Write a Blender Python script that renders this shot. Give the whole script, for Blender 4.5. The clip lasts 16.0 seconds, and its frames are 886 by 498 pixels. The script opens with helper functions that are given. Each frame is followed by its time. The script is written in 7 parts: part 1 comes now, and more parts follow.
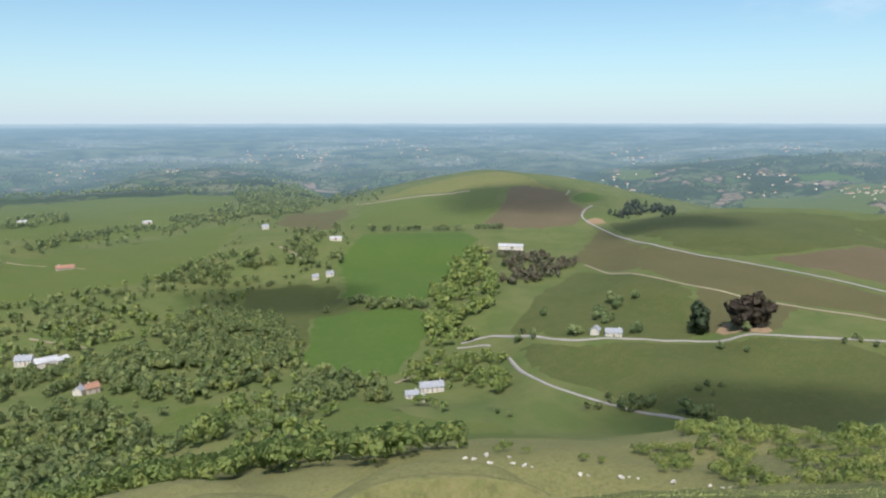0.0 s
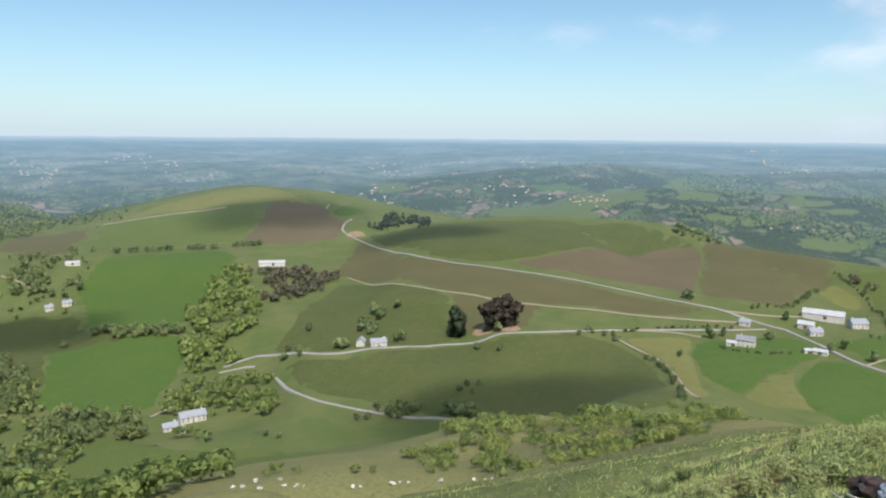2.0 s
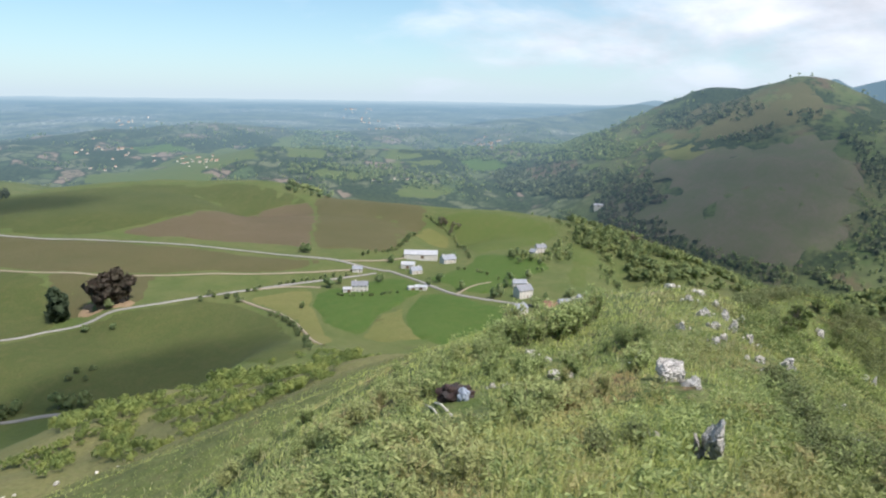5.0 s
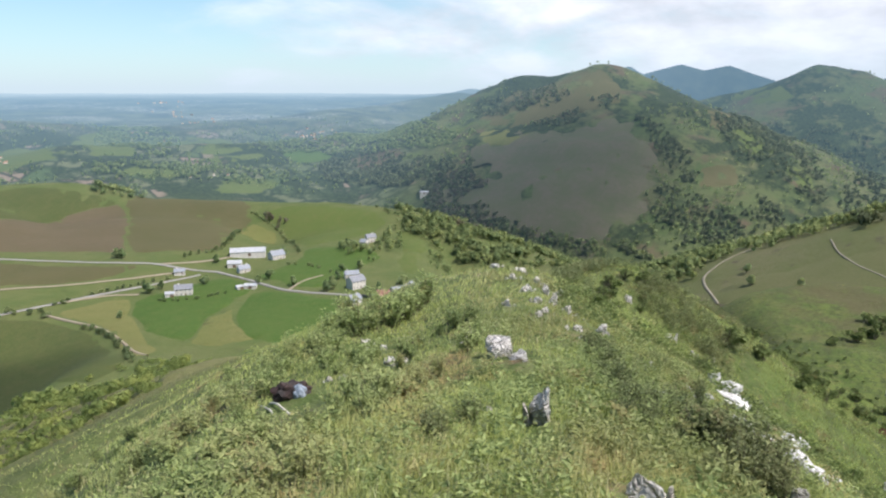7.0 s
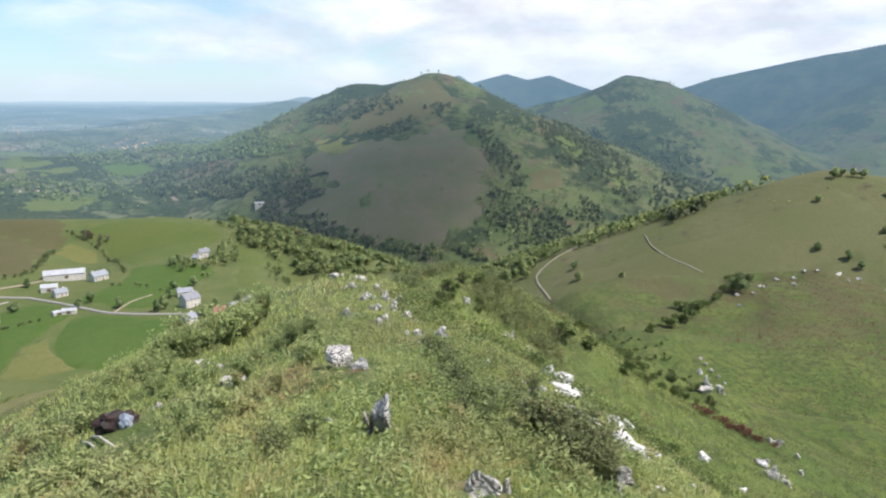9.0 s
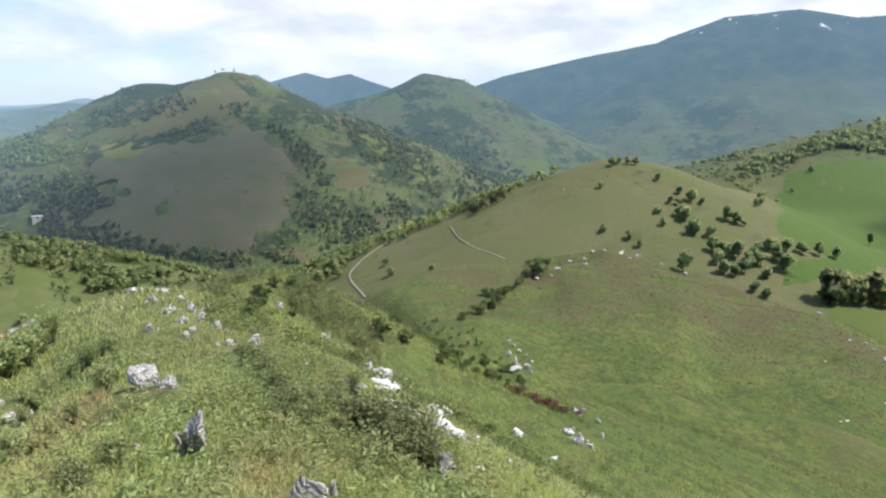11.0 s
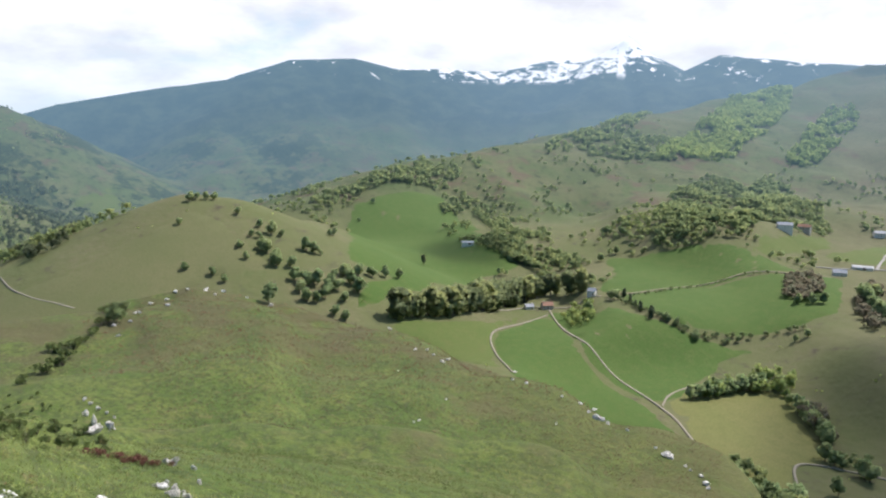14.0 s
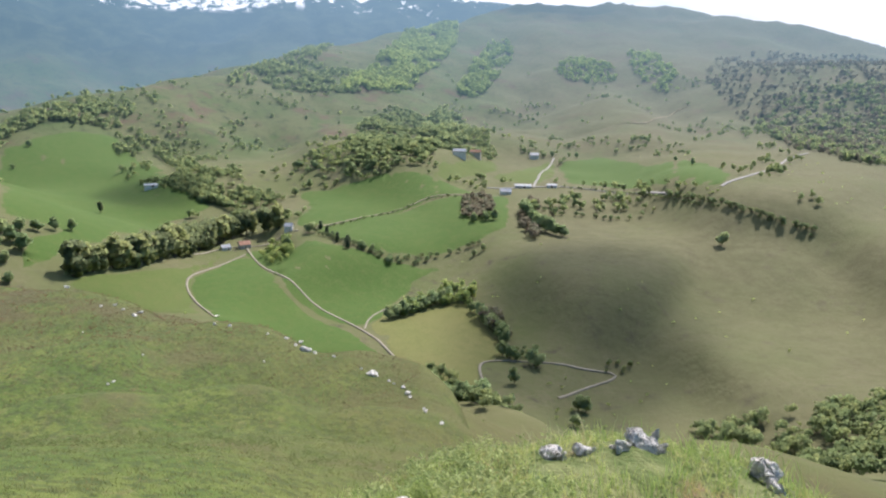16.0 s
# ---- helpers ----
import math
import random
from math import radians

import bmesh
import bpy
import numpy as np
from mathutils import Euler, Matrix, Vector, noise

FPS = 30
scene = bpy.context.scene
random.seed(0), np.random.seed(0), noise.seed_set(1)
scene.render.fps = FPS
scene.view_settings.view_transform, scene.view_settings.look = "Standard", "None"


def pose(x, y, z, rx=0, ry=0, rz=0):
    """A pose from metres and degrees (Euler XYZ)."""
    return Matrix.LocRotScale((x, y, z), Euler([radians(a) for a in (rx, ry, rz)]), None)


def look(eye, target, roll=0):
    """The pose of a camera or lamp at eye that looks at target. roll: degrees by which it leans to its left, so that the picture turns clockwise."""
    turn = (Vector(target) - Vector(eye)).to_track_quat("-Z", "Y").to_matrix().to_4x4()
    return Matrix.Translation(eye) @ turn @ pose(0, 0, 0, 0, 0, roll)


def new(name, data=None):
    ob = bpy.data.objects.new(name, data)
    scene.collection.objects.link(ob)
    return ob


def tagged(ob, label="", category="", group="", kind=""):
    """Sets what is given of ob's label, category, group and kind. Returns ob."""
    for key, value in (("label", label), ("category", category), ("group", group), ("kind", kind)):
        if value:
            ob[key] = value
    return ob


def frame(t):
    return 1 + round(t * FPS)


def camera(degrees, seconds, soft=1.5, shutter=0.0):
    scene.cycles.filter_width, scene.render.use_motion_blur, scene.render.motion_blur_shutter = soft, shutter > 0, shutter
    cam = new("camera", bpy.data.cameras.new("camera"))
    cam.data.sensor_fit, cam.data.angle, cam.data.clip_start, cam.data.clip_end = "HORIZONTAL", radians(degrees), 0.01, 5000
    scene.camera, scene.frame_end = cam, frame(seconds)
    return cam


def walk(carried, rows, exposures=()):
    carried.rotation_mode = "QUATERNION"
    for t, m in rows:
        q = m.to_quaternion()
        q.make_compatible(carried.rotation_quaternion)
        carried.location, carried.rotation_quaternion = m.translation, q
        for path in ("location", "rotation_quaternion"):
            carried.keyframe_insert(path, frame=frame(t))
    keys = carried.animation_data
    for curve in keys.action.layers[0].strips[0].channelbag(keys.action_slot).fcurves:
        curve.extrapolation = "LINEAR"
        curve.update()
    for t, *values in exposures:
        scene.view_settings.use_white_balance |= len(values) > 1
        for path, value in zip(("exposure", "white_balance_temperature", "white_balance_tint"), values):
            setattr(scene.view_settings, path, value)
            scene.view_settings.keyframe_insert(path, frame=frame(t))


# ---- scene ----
cam = camera(63.0, 16.0, soft=2.2)
PATH = [
    (0.0, pose(-0.117, 0.276, 0, 79.74, 0.05, 0.18)),
    (0.5, pose(-0.117, 0.276, 0, 80.70, -0.19, -5.27)),
    (1.0, pose(-0.113, 0.267, 0, 81.58, -0.49, -8.80)),
    (1.5, pose(-0.113, 0.267, 0, 81.38, -0.62, -13.45)),
    (2.0, pose(-0.109, 0.258, 0, 80.94, -0.52, -18.68)),
    (2.5, pose(-0.105, 0.249, 0, 79.74, -0.05, -24.42)),
    (3.0, pose(-0.102, 0.239, 0, 79.35, 0.43, -29.11)),
    (3.5, pose(-0.094, 0.221, 0, 79.45, -0.46, -35.03)),
    (4.0, pose(-0.070, 0.166, 0, 79.52, -0.89, -40.07)),
    (4.5, pose(-0.047, 0.110, 0, 78.96, -1.29, -44.17)),
    (5.0, pose(-0.037, 0.087, 0, 78.10, -0.87, -48.76)),
    (7.5, pose(-0.020, 0.046, 0, 77.50, -0.00, -65.61)),
    (8.0, pose(-0.010, 0.023, 0, 77.47, 0.04, -68.88)),
    (8.5, pose(-0.004, 0.009, 0, 77.73, -0.08, -72.52)),
    (11.0, pose(-0.000, 0.000, 0, 77.94, 0.49, -90.80)),
    (11.5, pose(-0.000, 0.000, 0, 77.36, 0.51, -98.33)),
    (12.0, pose(-0.000, 0.000, 0, 78.01, 0.13, -104.26)),
    (12.5, pose(-0.000, 0.000, 0, 79.07, -0.53, -108.90)),
    (13.0, pose(-0.000, 0.000, 0, 80.09, -0.79, -113.53)),
    (13.5, pose(-0.000, 0.000, 0, 80.69, -1.10, -118.20)),
    (14.0, pose(-0.000, 0.000, 0, 80.94, -1.41, -123.12)),
    (14.5, pose(-0.000, 0.000, 0, 79.79, -0.71, -127.40)),
    (15.0, pose(-0.000, 0.000, 0, 78.29, -0.90, -132.18)),
    (15.5, pose(-0.000, 0.000, 0, 77.09, -0.79, -139.48)),
    (16.0, pose(-0.000, 0.000, 0, 76.40, -1.49, -147.28)),
]
EXPOSURES = [(0.0, 0.09, 6340, 15), (5.0, 0.16, 6340, 16), (8.5, 0.23, 6340, 17), (11.0, 0.30, 6340, 17), (14.0, 0.31, 6340, 17), (15.0, 0.37, 6340, 18), (16.0, 0.50, 6290, 19)]
walk(cam, PATH, EXPOSURES)
# ---------------------------------------------------------------- sky and sun
SUN_BEARING, SUN_HEIGHT = 186.0, 56.0

world = bpy.data.worlds.new("sky")
scene.world = world
world.use_nodes = True
wn, wl = world.node_tree.nodes, world.node_tree.links
wn.clear()


def wnode(kind, **values):
    n = wn.new(kind)
    for key, v in values.items():
        n.inputs[key].default_value = v
    return n


sky = wn.new("ShaderNodeTexSky")
sky.sky_type, sky.sun_disc = "NISHITA", False
sky.sun_elevation, sky.sun_rotation = radians(SUN_HEIGHT), radians(SUN_BEARING)
sky.altitude, sky.air_density, sky.dust_density, sky.ozone_density = 600, 1.0, 0.15, 0.5
coord = wn.new("ShaderNodeTexCoord")
axes = wn.new("ShaderNodeSeparateXYZ")
wl.new(coord.outputs["Generated"], axes.inputs[0])


def wmath(op, a, b=None, c=None):
    n = wn.new("ShaderNodeMath")
    n.operation = op
    for i, v in enumerate((a, b, c)):
        if v is None:
            continue
        if isinstance(v, (int, float)):
            n.inputs[i].default_value = v
        else:
            wl.new(v, n.inputs[i])
    return n.outputs[0]


# cloud layer: flat sheet far above, so that clouds shrink towards the horizon
up = wmath("MAXIMUM", axes.outputs[2], 0.0)
sheet = wn.new("ShaderNodeCombineXYZ")
lift = wmath("ADD", up, 0.30)
wl.new(wmath("DIVIDE", axes.outputs[0], lift), sheet.inputs[0])
wl.new(wmath("DIVIDE", axes.outputs[1], lift), sheet.inputs[1])
puffs = wnode("ShaderNodeTexNoise", Scale=1.5, Detail=8.0, Roughness=0.58, Distortion=0.25)
wl.new(sheet.outputs[0], puffs.inputs["Vector"])
# cover grows to the south and east: bearing vector of the cloud bank
bank = wmath("ADD", wmath("MULTIPLY", axes.outputs[0], 0.62), wmath("MULTIPLY", axes.outputs[1], -0.55))
cover = wn.new("ShaderNodeMapRange")
cover.inputs["From Min"].default_value, cover.inputs["From Max"].default_value = -0.45, 0.62
cover.inputs["To Min"].default_value, cover.inputs["To Max"].default_value = -0.34, 0.24
wl.new(bank, cover.inputs["Value"])
dense = wn.new("ShaderNodeMapRange")
dense.interpolation_type = "SMOOTHSTEP"
dense.inputs["From Min"].default_value, dense.inputs["From Max"].default_value = 0.37, 0.74
over = wn.new("ShaderNodeMapRange")
over.interpolation_type = "SMOOTHSTEP"
over.inputs["From Min"].default_value, over.inputs["From Max"].default_value = 0.36, 0.75
over.inputs["To Min"].default_value, over.inputs["To Max"].default_value = 0.0, 0.14
wl.new(axes.outputs[2], over.inputs["Value"])
wl.new(wmath("ADD", wmath("ADD", puffs.outputs["Fac"], cover.outputs[0]), over.outputs[0]), dense.inputs["Value"])
shade = wnode("ShaderNodeTexNoise", Scale=3.0, Detail=6.0, Roughness=0.55)
wl.new(sheet.outputs[0], shade.inputs["Vector"])
tone = wn.new("ShaderNodeMapRange")
tone.inputs["From Min"].default_value, tone.inputs["From Max"].default_value = 0.35, 0.65
tone.inputs["To Min"].default_value, tone.inputs["To Max"].default_value = 6.4, 10.2
wl.new(shade.outputs["Fac"], tone.inputs["Value"])
cloud = wn.new("ShaderNodeCombineColor")
for i, k in enumerate((0.97, 1.0, 1.04)):
    wl.new(wmath("MULTIPLY", tone.outputs[0], k), cloud.inputs[i])
mixed = wn.new("ShaderNodeMix")
mixed.data_type = "RGBA"
wl.new(dense.outputs[0], mixed.inputs["Factor"])
clear = wn.new("ShaderNodeMix")
clear.data_type, clear.blend_type = "RGBA", "MULTIPLY"
clear.inputs["Factor"].default_value = 1.0
clear.inputs["B"].default_value = (0.74, 1.04, 1.08, 1)
wl.new(sky.outputs[0], clear.inputs["A"])
wl.new(clear.outputs["Result"], mixed.inputs["A"])
wl.new(cloud.outputs[0], mixed.inputs["B"])
# pale air low over the horizon
low = wn.new("ShaderNodeMix")
low.data_type = "RGBA"
low.inputs["B"].default_value = (5.1, 6.3, 7.0, 1)
wl.new(wmath("MULTIPLY", wmath("EXPONENT", wmath("MULTIPLY", up, -10.0)), 0.9), low.inputs["Factor"])
wl.new(mixed.outputs["Result"], low.inputs["A"])
back = wnode("ShaderNodeBackground", Strength=0.11)
wl.new(low.outputs["Result"], back.inputs["Color"])
wl.new(back.outputs[0], wn.new("ShaderNodeOutputWorld").inputs[0])

sun = new("sun", bpy.data.lights.new("sun", "SUN"))
sun.data.energy, sun.data.angle, sun.data.color = 4.6, radians(0.53), (1.0, 0.95, 0.87)
sun.matrix_world = look((0, 0, 900), (-900 / math.tan(radians(SUN_HEIGHT)) * math.sin(radians(SUN_BEARING)), -900 / math.tan(radians(SUN_HEIGHT)) * math.cos(radians(SUN_BEARING)), 0))
# ---------------------------------------------------------------- materials
class Shader:
    """A node material under construction."""

    def __init__(self, name):
        self.mat = bpy.data.materials.new(name)
        self.mat.use_nodes = True
        self.n, self.l = self.mat.node_tree.nodes, self.mat.node_tree.links
        self.bsdf = self.n["Principled BSDF"]
        self.bsdf.inputs["Specular IOR Level"].default_value = 0.2
        self.bsdf.inputs["Roughness"].default_value = 0.9
        self.pos = self.n.new("ShaderNodeNewGeometry").outputs["Position"]

    def put(self, value, socket):
        if isinstance(value, (int, float)):
            socket.default_value = value
        elif isinstance(value, tuple):
            socket.default_value = value if len(value) == 4 else (*value, 1)
        else:
            self.l.new(value, socket)

    def noise(self, size, detail=4.0, rough=0.55, vector=None, distort=0.0):
        n = self.n.new("ShaderNodeTexNoise")
        n.inputs["Scale"].default_value, n.inputs["Detail"].default_value = 1.0 / size, detail
        n.inputs["Roughness"].default_value, n.inputs["Distortion"].default_value = rough, distort
        self.l.new(vector or self.pos, n.inputs["Vector"])
        return n.outputs["Fac"]

    def cells(self, size, vector=None, feature="F1", rand=1.0):
        n = self.n.new("ShaderNodeTexVoronoi")
        n.feature = feature
        n.inputs["Scale"].default_value, n.inputs["Randomness"].default_value = 1.0 / size, rand
        self.l.new(vector or self.pos, n.inputs["Vector"])
        return n

    def math(self, op, a, b=0.0):
        n = self.n.new("ShaderNodeMath")
        n.operation = op
        self.put(a, n.inputs[0])
        self.put(b, n.inputs[1])
        return n.outputs[0]

    def span(self, value, lo, hi, a=0.0, b=1.0):
        n = self.n.new("ShaderNodeMapRange")
        n.interpolation_type = "SMOOTHSTEP"
        for i, v in enumerate((value, lo, hi, a, b)):
            self.put(v, n.inputs[i])
        return n.outputs[0]

    def mix(self, fac, a, b, how="MIX"):
        n = self.n.new("ShaderNodeMix")
        n.data_type, n.blend_type = "RGBA", how
        self.put(fac, n.inputs["Factor"])
        self.put(a, n.inputs["A"])
        self.put(b, n.inputs["B"])
        return n.outputs["Result"]

    def random(self):
        return self.n.new("ShaderNodeObjectInfo").outputs["Random"]

    def island(self):
        return self.n.new("ShaderNodeNewGeometry").outputs["Random Per Island"]

    def flat(self):
        """Position with the height left out."""
        n = self.n.new("ShaderNodeVectorMath")
        n.operation = "MULTIPLY"
        n.inputs[1].default_value = (1, 1, 0)
        self.l.new(self.pos, n.inputs[0])
        return n.outputs[0]

    def far(self):
        """Metres from the lookout."""
        n = self.n.new("ShaderNodeVectorMath")
        n.operation = "LENGTH"
        self.l.new(self.pos, n.inputs[0])
        return n.outputs["Value"]

    def bump(self, height, metres, strength=0.6):
        n = self.n.new("ShaderNodeBump")
        n.inputs["Distance"].default_value, n.inputs["Strength"].default_value = metres, strength
        self.l.new(height, n.inputs["Height"])
        self.l.new(n.outputs[0], self.bsdf.inputs["Normal"])

    def done(self, colour, roughness=None):
        self.put(colour, self.bsdf.inputs["Base Color"])
        if roughness is not None:
            self.put(roughness, self.bsdf.inputs["Roughness"])
        return self.mat


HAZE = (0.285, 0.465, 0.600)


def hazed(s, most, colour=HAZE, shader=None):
    """Air haze before distant land, painted as glow: thin over hills, thick over plain."""
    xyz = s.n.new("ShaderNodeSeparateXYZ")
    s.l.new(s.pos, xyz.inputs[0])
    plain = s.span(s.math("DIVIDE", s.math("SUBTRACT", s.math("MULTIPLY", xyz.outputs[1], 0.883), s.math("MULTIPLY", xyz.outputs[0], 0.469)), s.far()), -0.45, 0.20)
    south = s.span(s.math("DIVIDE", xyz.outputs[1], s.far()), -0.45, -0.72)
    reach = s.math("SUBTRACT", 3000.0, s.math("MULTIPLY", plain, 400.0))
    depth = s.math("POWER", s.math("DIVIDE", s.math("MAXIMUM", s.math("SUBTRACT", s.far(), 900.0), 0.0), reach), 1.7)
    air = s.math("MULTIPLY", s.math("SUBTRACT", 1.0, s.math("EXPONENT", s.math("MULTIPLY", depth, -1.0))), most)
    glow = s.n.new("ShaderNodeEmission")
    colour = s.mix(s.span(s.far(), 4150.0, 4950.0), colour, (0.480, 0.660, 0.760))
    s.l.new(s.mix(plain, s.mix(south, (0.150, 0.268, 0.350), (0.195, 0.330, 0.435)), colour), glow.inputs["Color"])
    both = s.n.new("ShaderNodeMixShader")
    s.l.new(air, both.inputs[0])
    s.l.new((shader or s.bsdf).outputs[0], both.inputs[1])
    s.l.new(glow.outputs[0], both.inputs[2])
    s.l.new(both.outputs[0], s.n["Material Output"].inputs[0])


def make_land():
    """The whole sheet: rough pasture near by, hedged country, heath hills, forest and snow far off."""
    s = Shader("land")
    f = s.flat()
    xyz = s.n.new("ShaderNodeSeparateXYZ")
    s.l.new(s.pos, xyz.inputs[0])
    x, y, z = xyz.outputs
    d = s.far()
    # rough pasture with straw, moss and small stones
    big = s.span(s.noise(70, 5, 0.6), 0.35, 0.65)
    mid = s.span(s.noise(6.5, 5, 0.65), 0.35, 0.68)
    fine = s.noise(0.35, 4, 0.7)
    c = s.mix(big, (0.084, 0.108, 0.033), (0.128, 0.124, 0.059))
    c = s.mix(mid, c, (0.101, 0.114, 0.041))
    c = s.mix(s.math("MULTIPLY", s.span(s.noise(2.2, 6, 0.7), 0.55, 0.75), 0.8), c, (0.054, 0.079, 0.022))
    c = s.mix(s.math("MULTIPLY", s.span(fine, 0.4, 0.75), 0.4), c, (0.154, 0.131, 0.085))
    c = s.mix(s.span(s.noise(19, 5, 0.65), 0.56, 0.74), c, (0.070, 0.062, 0.041))
    c = s.mix(s.math("MULTIPLY", s.span(y, 150, 320), 0.6), c, s.mix(s.span(s.noise(34, 5, 0.65), 0.38, 0.62), (0.070, 0.112, 0.026), (0.112, 0.136, 0.042)))
    # greener turf on the grazed slopes close by
    turf = s.mix(s.span(s.noise(11, 6, 0.68), 0.38, 0.66), (0.062, 0.108, 0.017), (0.118, 0.150, 0.032))
    turf = s.mix(s.math("MULTIPLY", s.span(s.noise(1.3, 6, 0.75), 0.48, 0.56), 0.85), turf, (0.031, 0.052, 0.013))
    turf = s.mix(s.math("MULTIPLY", s.span(s.noise(3.2, 6, 0.8), 0.54, 0.63), 0.75), turf, (0.036, 0.048, 0.016))
    turf = s.mix(s.math("MULTIPLY", s.span(s.noise(0.55, 5, 0.75), 0.60, 0.68), 0.8), turf, (0.266, 0.236, 0.129))
    turf = s.mix(s.math("MULTIPLY", s.span(s.noise(4.5, 6, 0.72), 0.55, 0.68), 0.7), turf, (0.149, 0.139, 0.049))
    turf = s.mix(s.math("MULTIPLY", s.span(s.noise(26, 5, 0.65), 0.54, 0.68), 0.8), turf, (0.092, 0.086, 0.036))
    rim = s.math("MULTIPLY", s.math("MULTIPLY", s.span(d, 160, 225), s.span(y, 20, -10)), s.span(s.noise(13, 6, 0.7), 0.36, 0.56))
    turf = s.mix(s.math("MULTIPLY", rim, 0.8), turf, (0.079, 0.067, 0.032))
    dry = s.math("MULTIPLY", s.span(s.math("DIVIDE", y, d), -0.50, -0.80), s.span(s.noise(16, 6, 0.7), 0.30, 0.60, 0.35, 0.85))
    turf = s.mix(dry, turf, (0.088, 0.082, 0.030))
    # turf to the north: straw tint, with some brightening painted in
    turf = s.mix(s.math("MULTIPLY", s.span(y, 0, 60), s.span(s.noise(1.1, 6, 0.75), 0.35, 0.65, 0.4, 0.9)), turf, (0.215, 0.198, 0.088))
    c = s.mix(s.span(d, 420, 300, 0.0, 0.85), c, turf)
    lawn = s.mix(s.span(s.noise(0.5, 6, 0.75), 0.40, 0.62), (0.075, 0.109, 0.029), (0.160, 0.179, 0.070))
    lawn = s.mix(s.math("MULTIPLY", s.span(s.noise(0.9, 5, 0.7), 0.56, 0.70), 0.8), lawn, (0.203, 0.126, 0.078))
    c = s.mix(s.span(d, 45, 18, 0.0, 0.9), c, lawn)
    # hedged farmland of the plain and the hills before it
    cell = s.cells(62, f)
    pick = s.n.new("ShaderNodeSeparateColor")
    s.l.new(cell.outputs["Color"], pick.inputs[0])
    crop = s.mix(pick.outputs[0], (0.061, 0.096, 0.036), (0.128, 0.138, 0.077))
    crop = s.mix(s.span(pick.outputs[1], 0.80, 0.86), crop, (0.202, 0.160, 0.118))
    trees = s.span(s.math("ADD", s.noise(210, 6, 0.66, f), s.math("MULTIPLY", s.noise(30, 4, 0.6, f), 0.4)), 0.64, 0.73)
    tree = s.mix(s.span(s.noise(9, 4, 0.7, f), 0.3, 0.7), (0.010, 0.019, 0.010), (0.045, 0.067, 0.025))
    edge = s.cells(62, f, "DISTANCE_TO_EDGE")
    crop = s.mix(s.span(edge.outputs["Distance"], 0.03, 0.09, 0.85, 0.0), crop, (0.018, 0.030, 0.014))
    farm = s.mix(trees, crop, tree)
    # the plain: strips of wood, fields and pale towns, drawn out along the horizon
    turn = s.n.new("ShaderNodeCombineXYZ")
    s.put(s.math("MULTIPLY", s.math("ARCTAN2", x, y), 3400.0), turn.inputs[0])
    s.put(s.math("MULTIPLY", d, 1.6), turn.inputs[1])
    strip = turn.outputs[0]
    level = s.mix(s.span(s.noise(120, 6, 0.7, strip), 0.40, 0.60), (0.022, 0.040, 0.028), (0.120, 0.140, 0.075))
    level = s.mix(s.math("MULTIPLY", s.span(s.noise(420, 4, 0.6, strip), 0.48, 0.62), s.span(s.noise(17, 3, 0.7, strip), 0.50, 0.64)), level, (0.62, 0.60, 0.56))
    farm = s.mix(s.span(d, 2300, 3100), farm, level)
    north = s.span(s.math("DIVIDE", s.math("SUBTRACT", s.math("MULTIPLY", y, 0.883), s.math("MULTIPLY", x, 0.469)), d), -0.03, 0.06)
    c = s.mix(s.math("MULTIPLY", s.span(d, 1450, 1700), north), c, farm)
    # eastern hills: heath, bracken and woods
    east = s.math("MULTIPLY", s.span(d, 1150, 1400), s.math("SUBTRACT", 1.0, north))
    heath = s.mix(s.span(s.noise(160, 5, 0.6), 0.35, 0.65), (0.076, 0.104, 0.036), (0.104, 0.112, 0.048))
    heath = s.mix(s.span(s.noise(25, 5, 0.65), 0.5, 0.7), heath, (0.049, 0.062, 0.027))
    heath = s.mix(s.math("MULTIPLY", s.span(s.noise(95, 6, 0.68), 0.53, 0.64), 0.85), heath, (0.105, 0.074, 0.048))
    heath = s.mix(s.math("MULTIPLY", s.span(s.noise(60, 6, 0.7), 0.54, 0.66), 0.8), heath, (0.060, 0.098, 0.026))
    heath = s.mix(s.math("MULTIPLY", s.span(s.noise(13, 5, 0.7), 0.56, 0.66), 0.7), heath, (0.036, 0.046, 0.020))
    woods = s.span(s.math("ADD", s.noise(230, 6, 0.65), s.math("MULTIPLY", s.noise(28, 4, 0.6), 0.35)), 0.66, 0.74)
    woods = s.math("MULTIPLY", woods, s.math("SUBTRACT", 1.0, s.span(s.math("DIVIDE", y, d), -0.35, -0.5)))
    c = s.mix(east, c, s.mix(woods, heath, tree))
    brown = s.math("MULTIPLY", s.math("MULTIPLY", s.span(s.math("DIVIDE", y, d), -0.84, -0.91), s.span(d, 380, 480)), s.span(s.noise(120, 5, 0.6), 0.28, 0.62, 0.35, 0.80))
    c = s.mix(brown, c, s.mix(s.span(s.noise(14, 5, 0.7), 0.35, 0.65), (0.098, 0.094, 0.046), (0.128, 0.122, 0.062)))
    # mountain forest, bare tops, snow
    high = s.span(d, 3350, 3800)
    high = s.math("MULTIPLY", high, s.math("SUBTRACT", 1.0, north))
    forest = s.mix(s.span(s.noise(120, 6, 0.7), 0.4, 0.66), (0.012, 0.022, 0.016), (0.060, 0.074, 0.040))
    c = s.mix(high, c, forest)
    gully = s.math("ADD", s.noise(75, 8, 0.74), s.math("MULTIPLY", s.math("SUBTRACT", z, 335.0), 0.0002))
    gully = s.math("SUBTRACT", gully, s.math("MULTIPLY", s.span(y, -2450, -2080), 0.12))
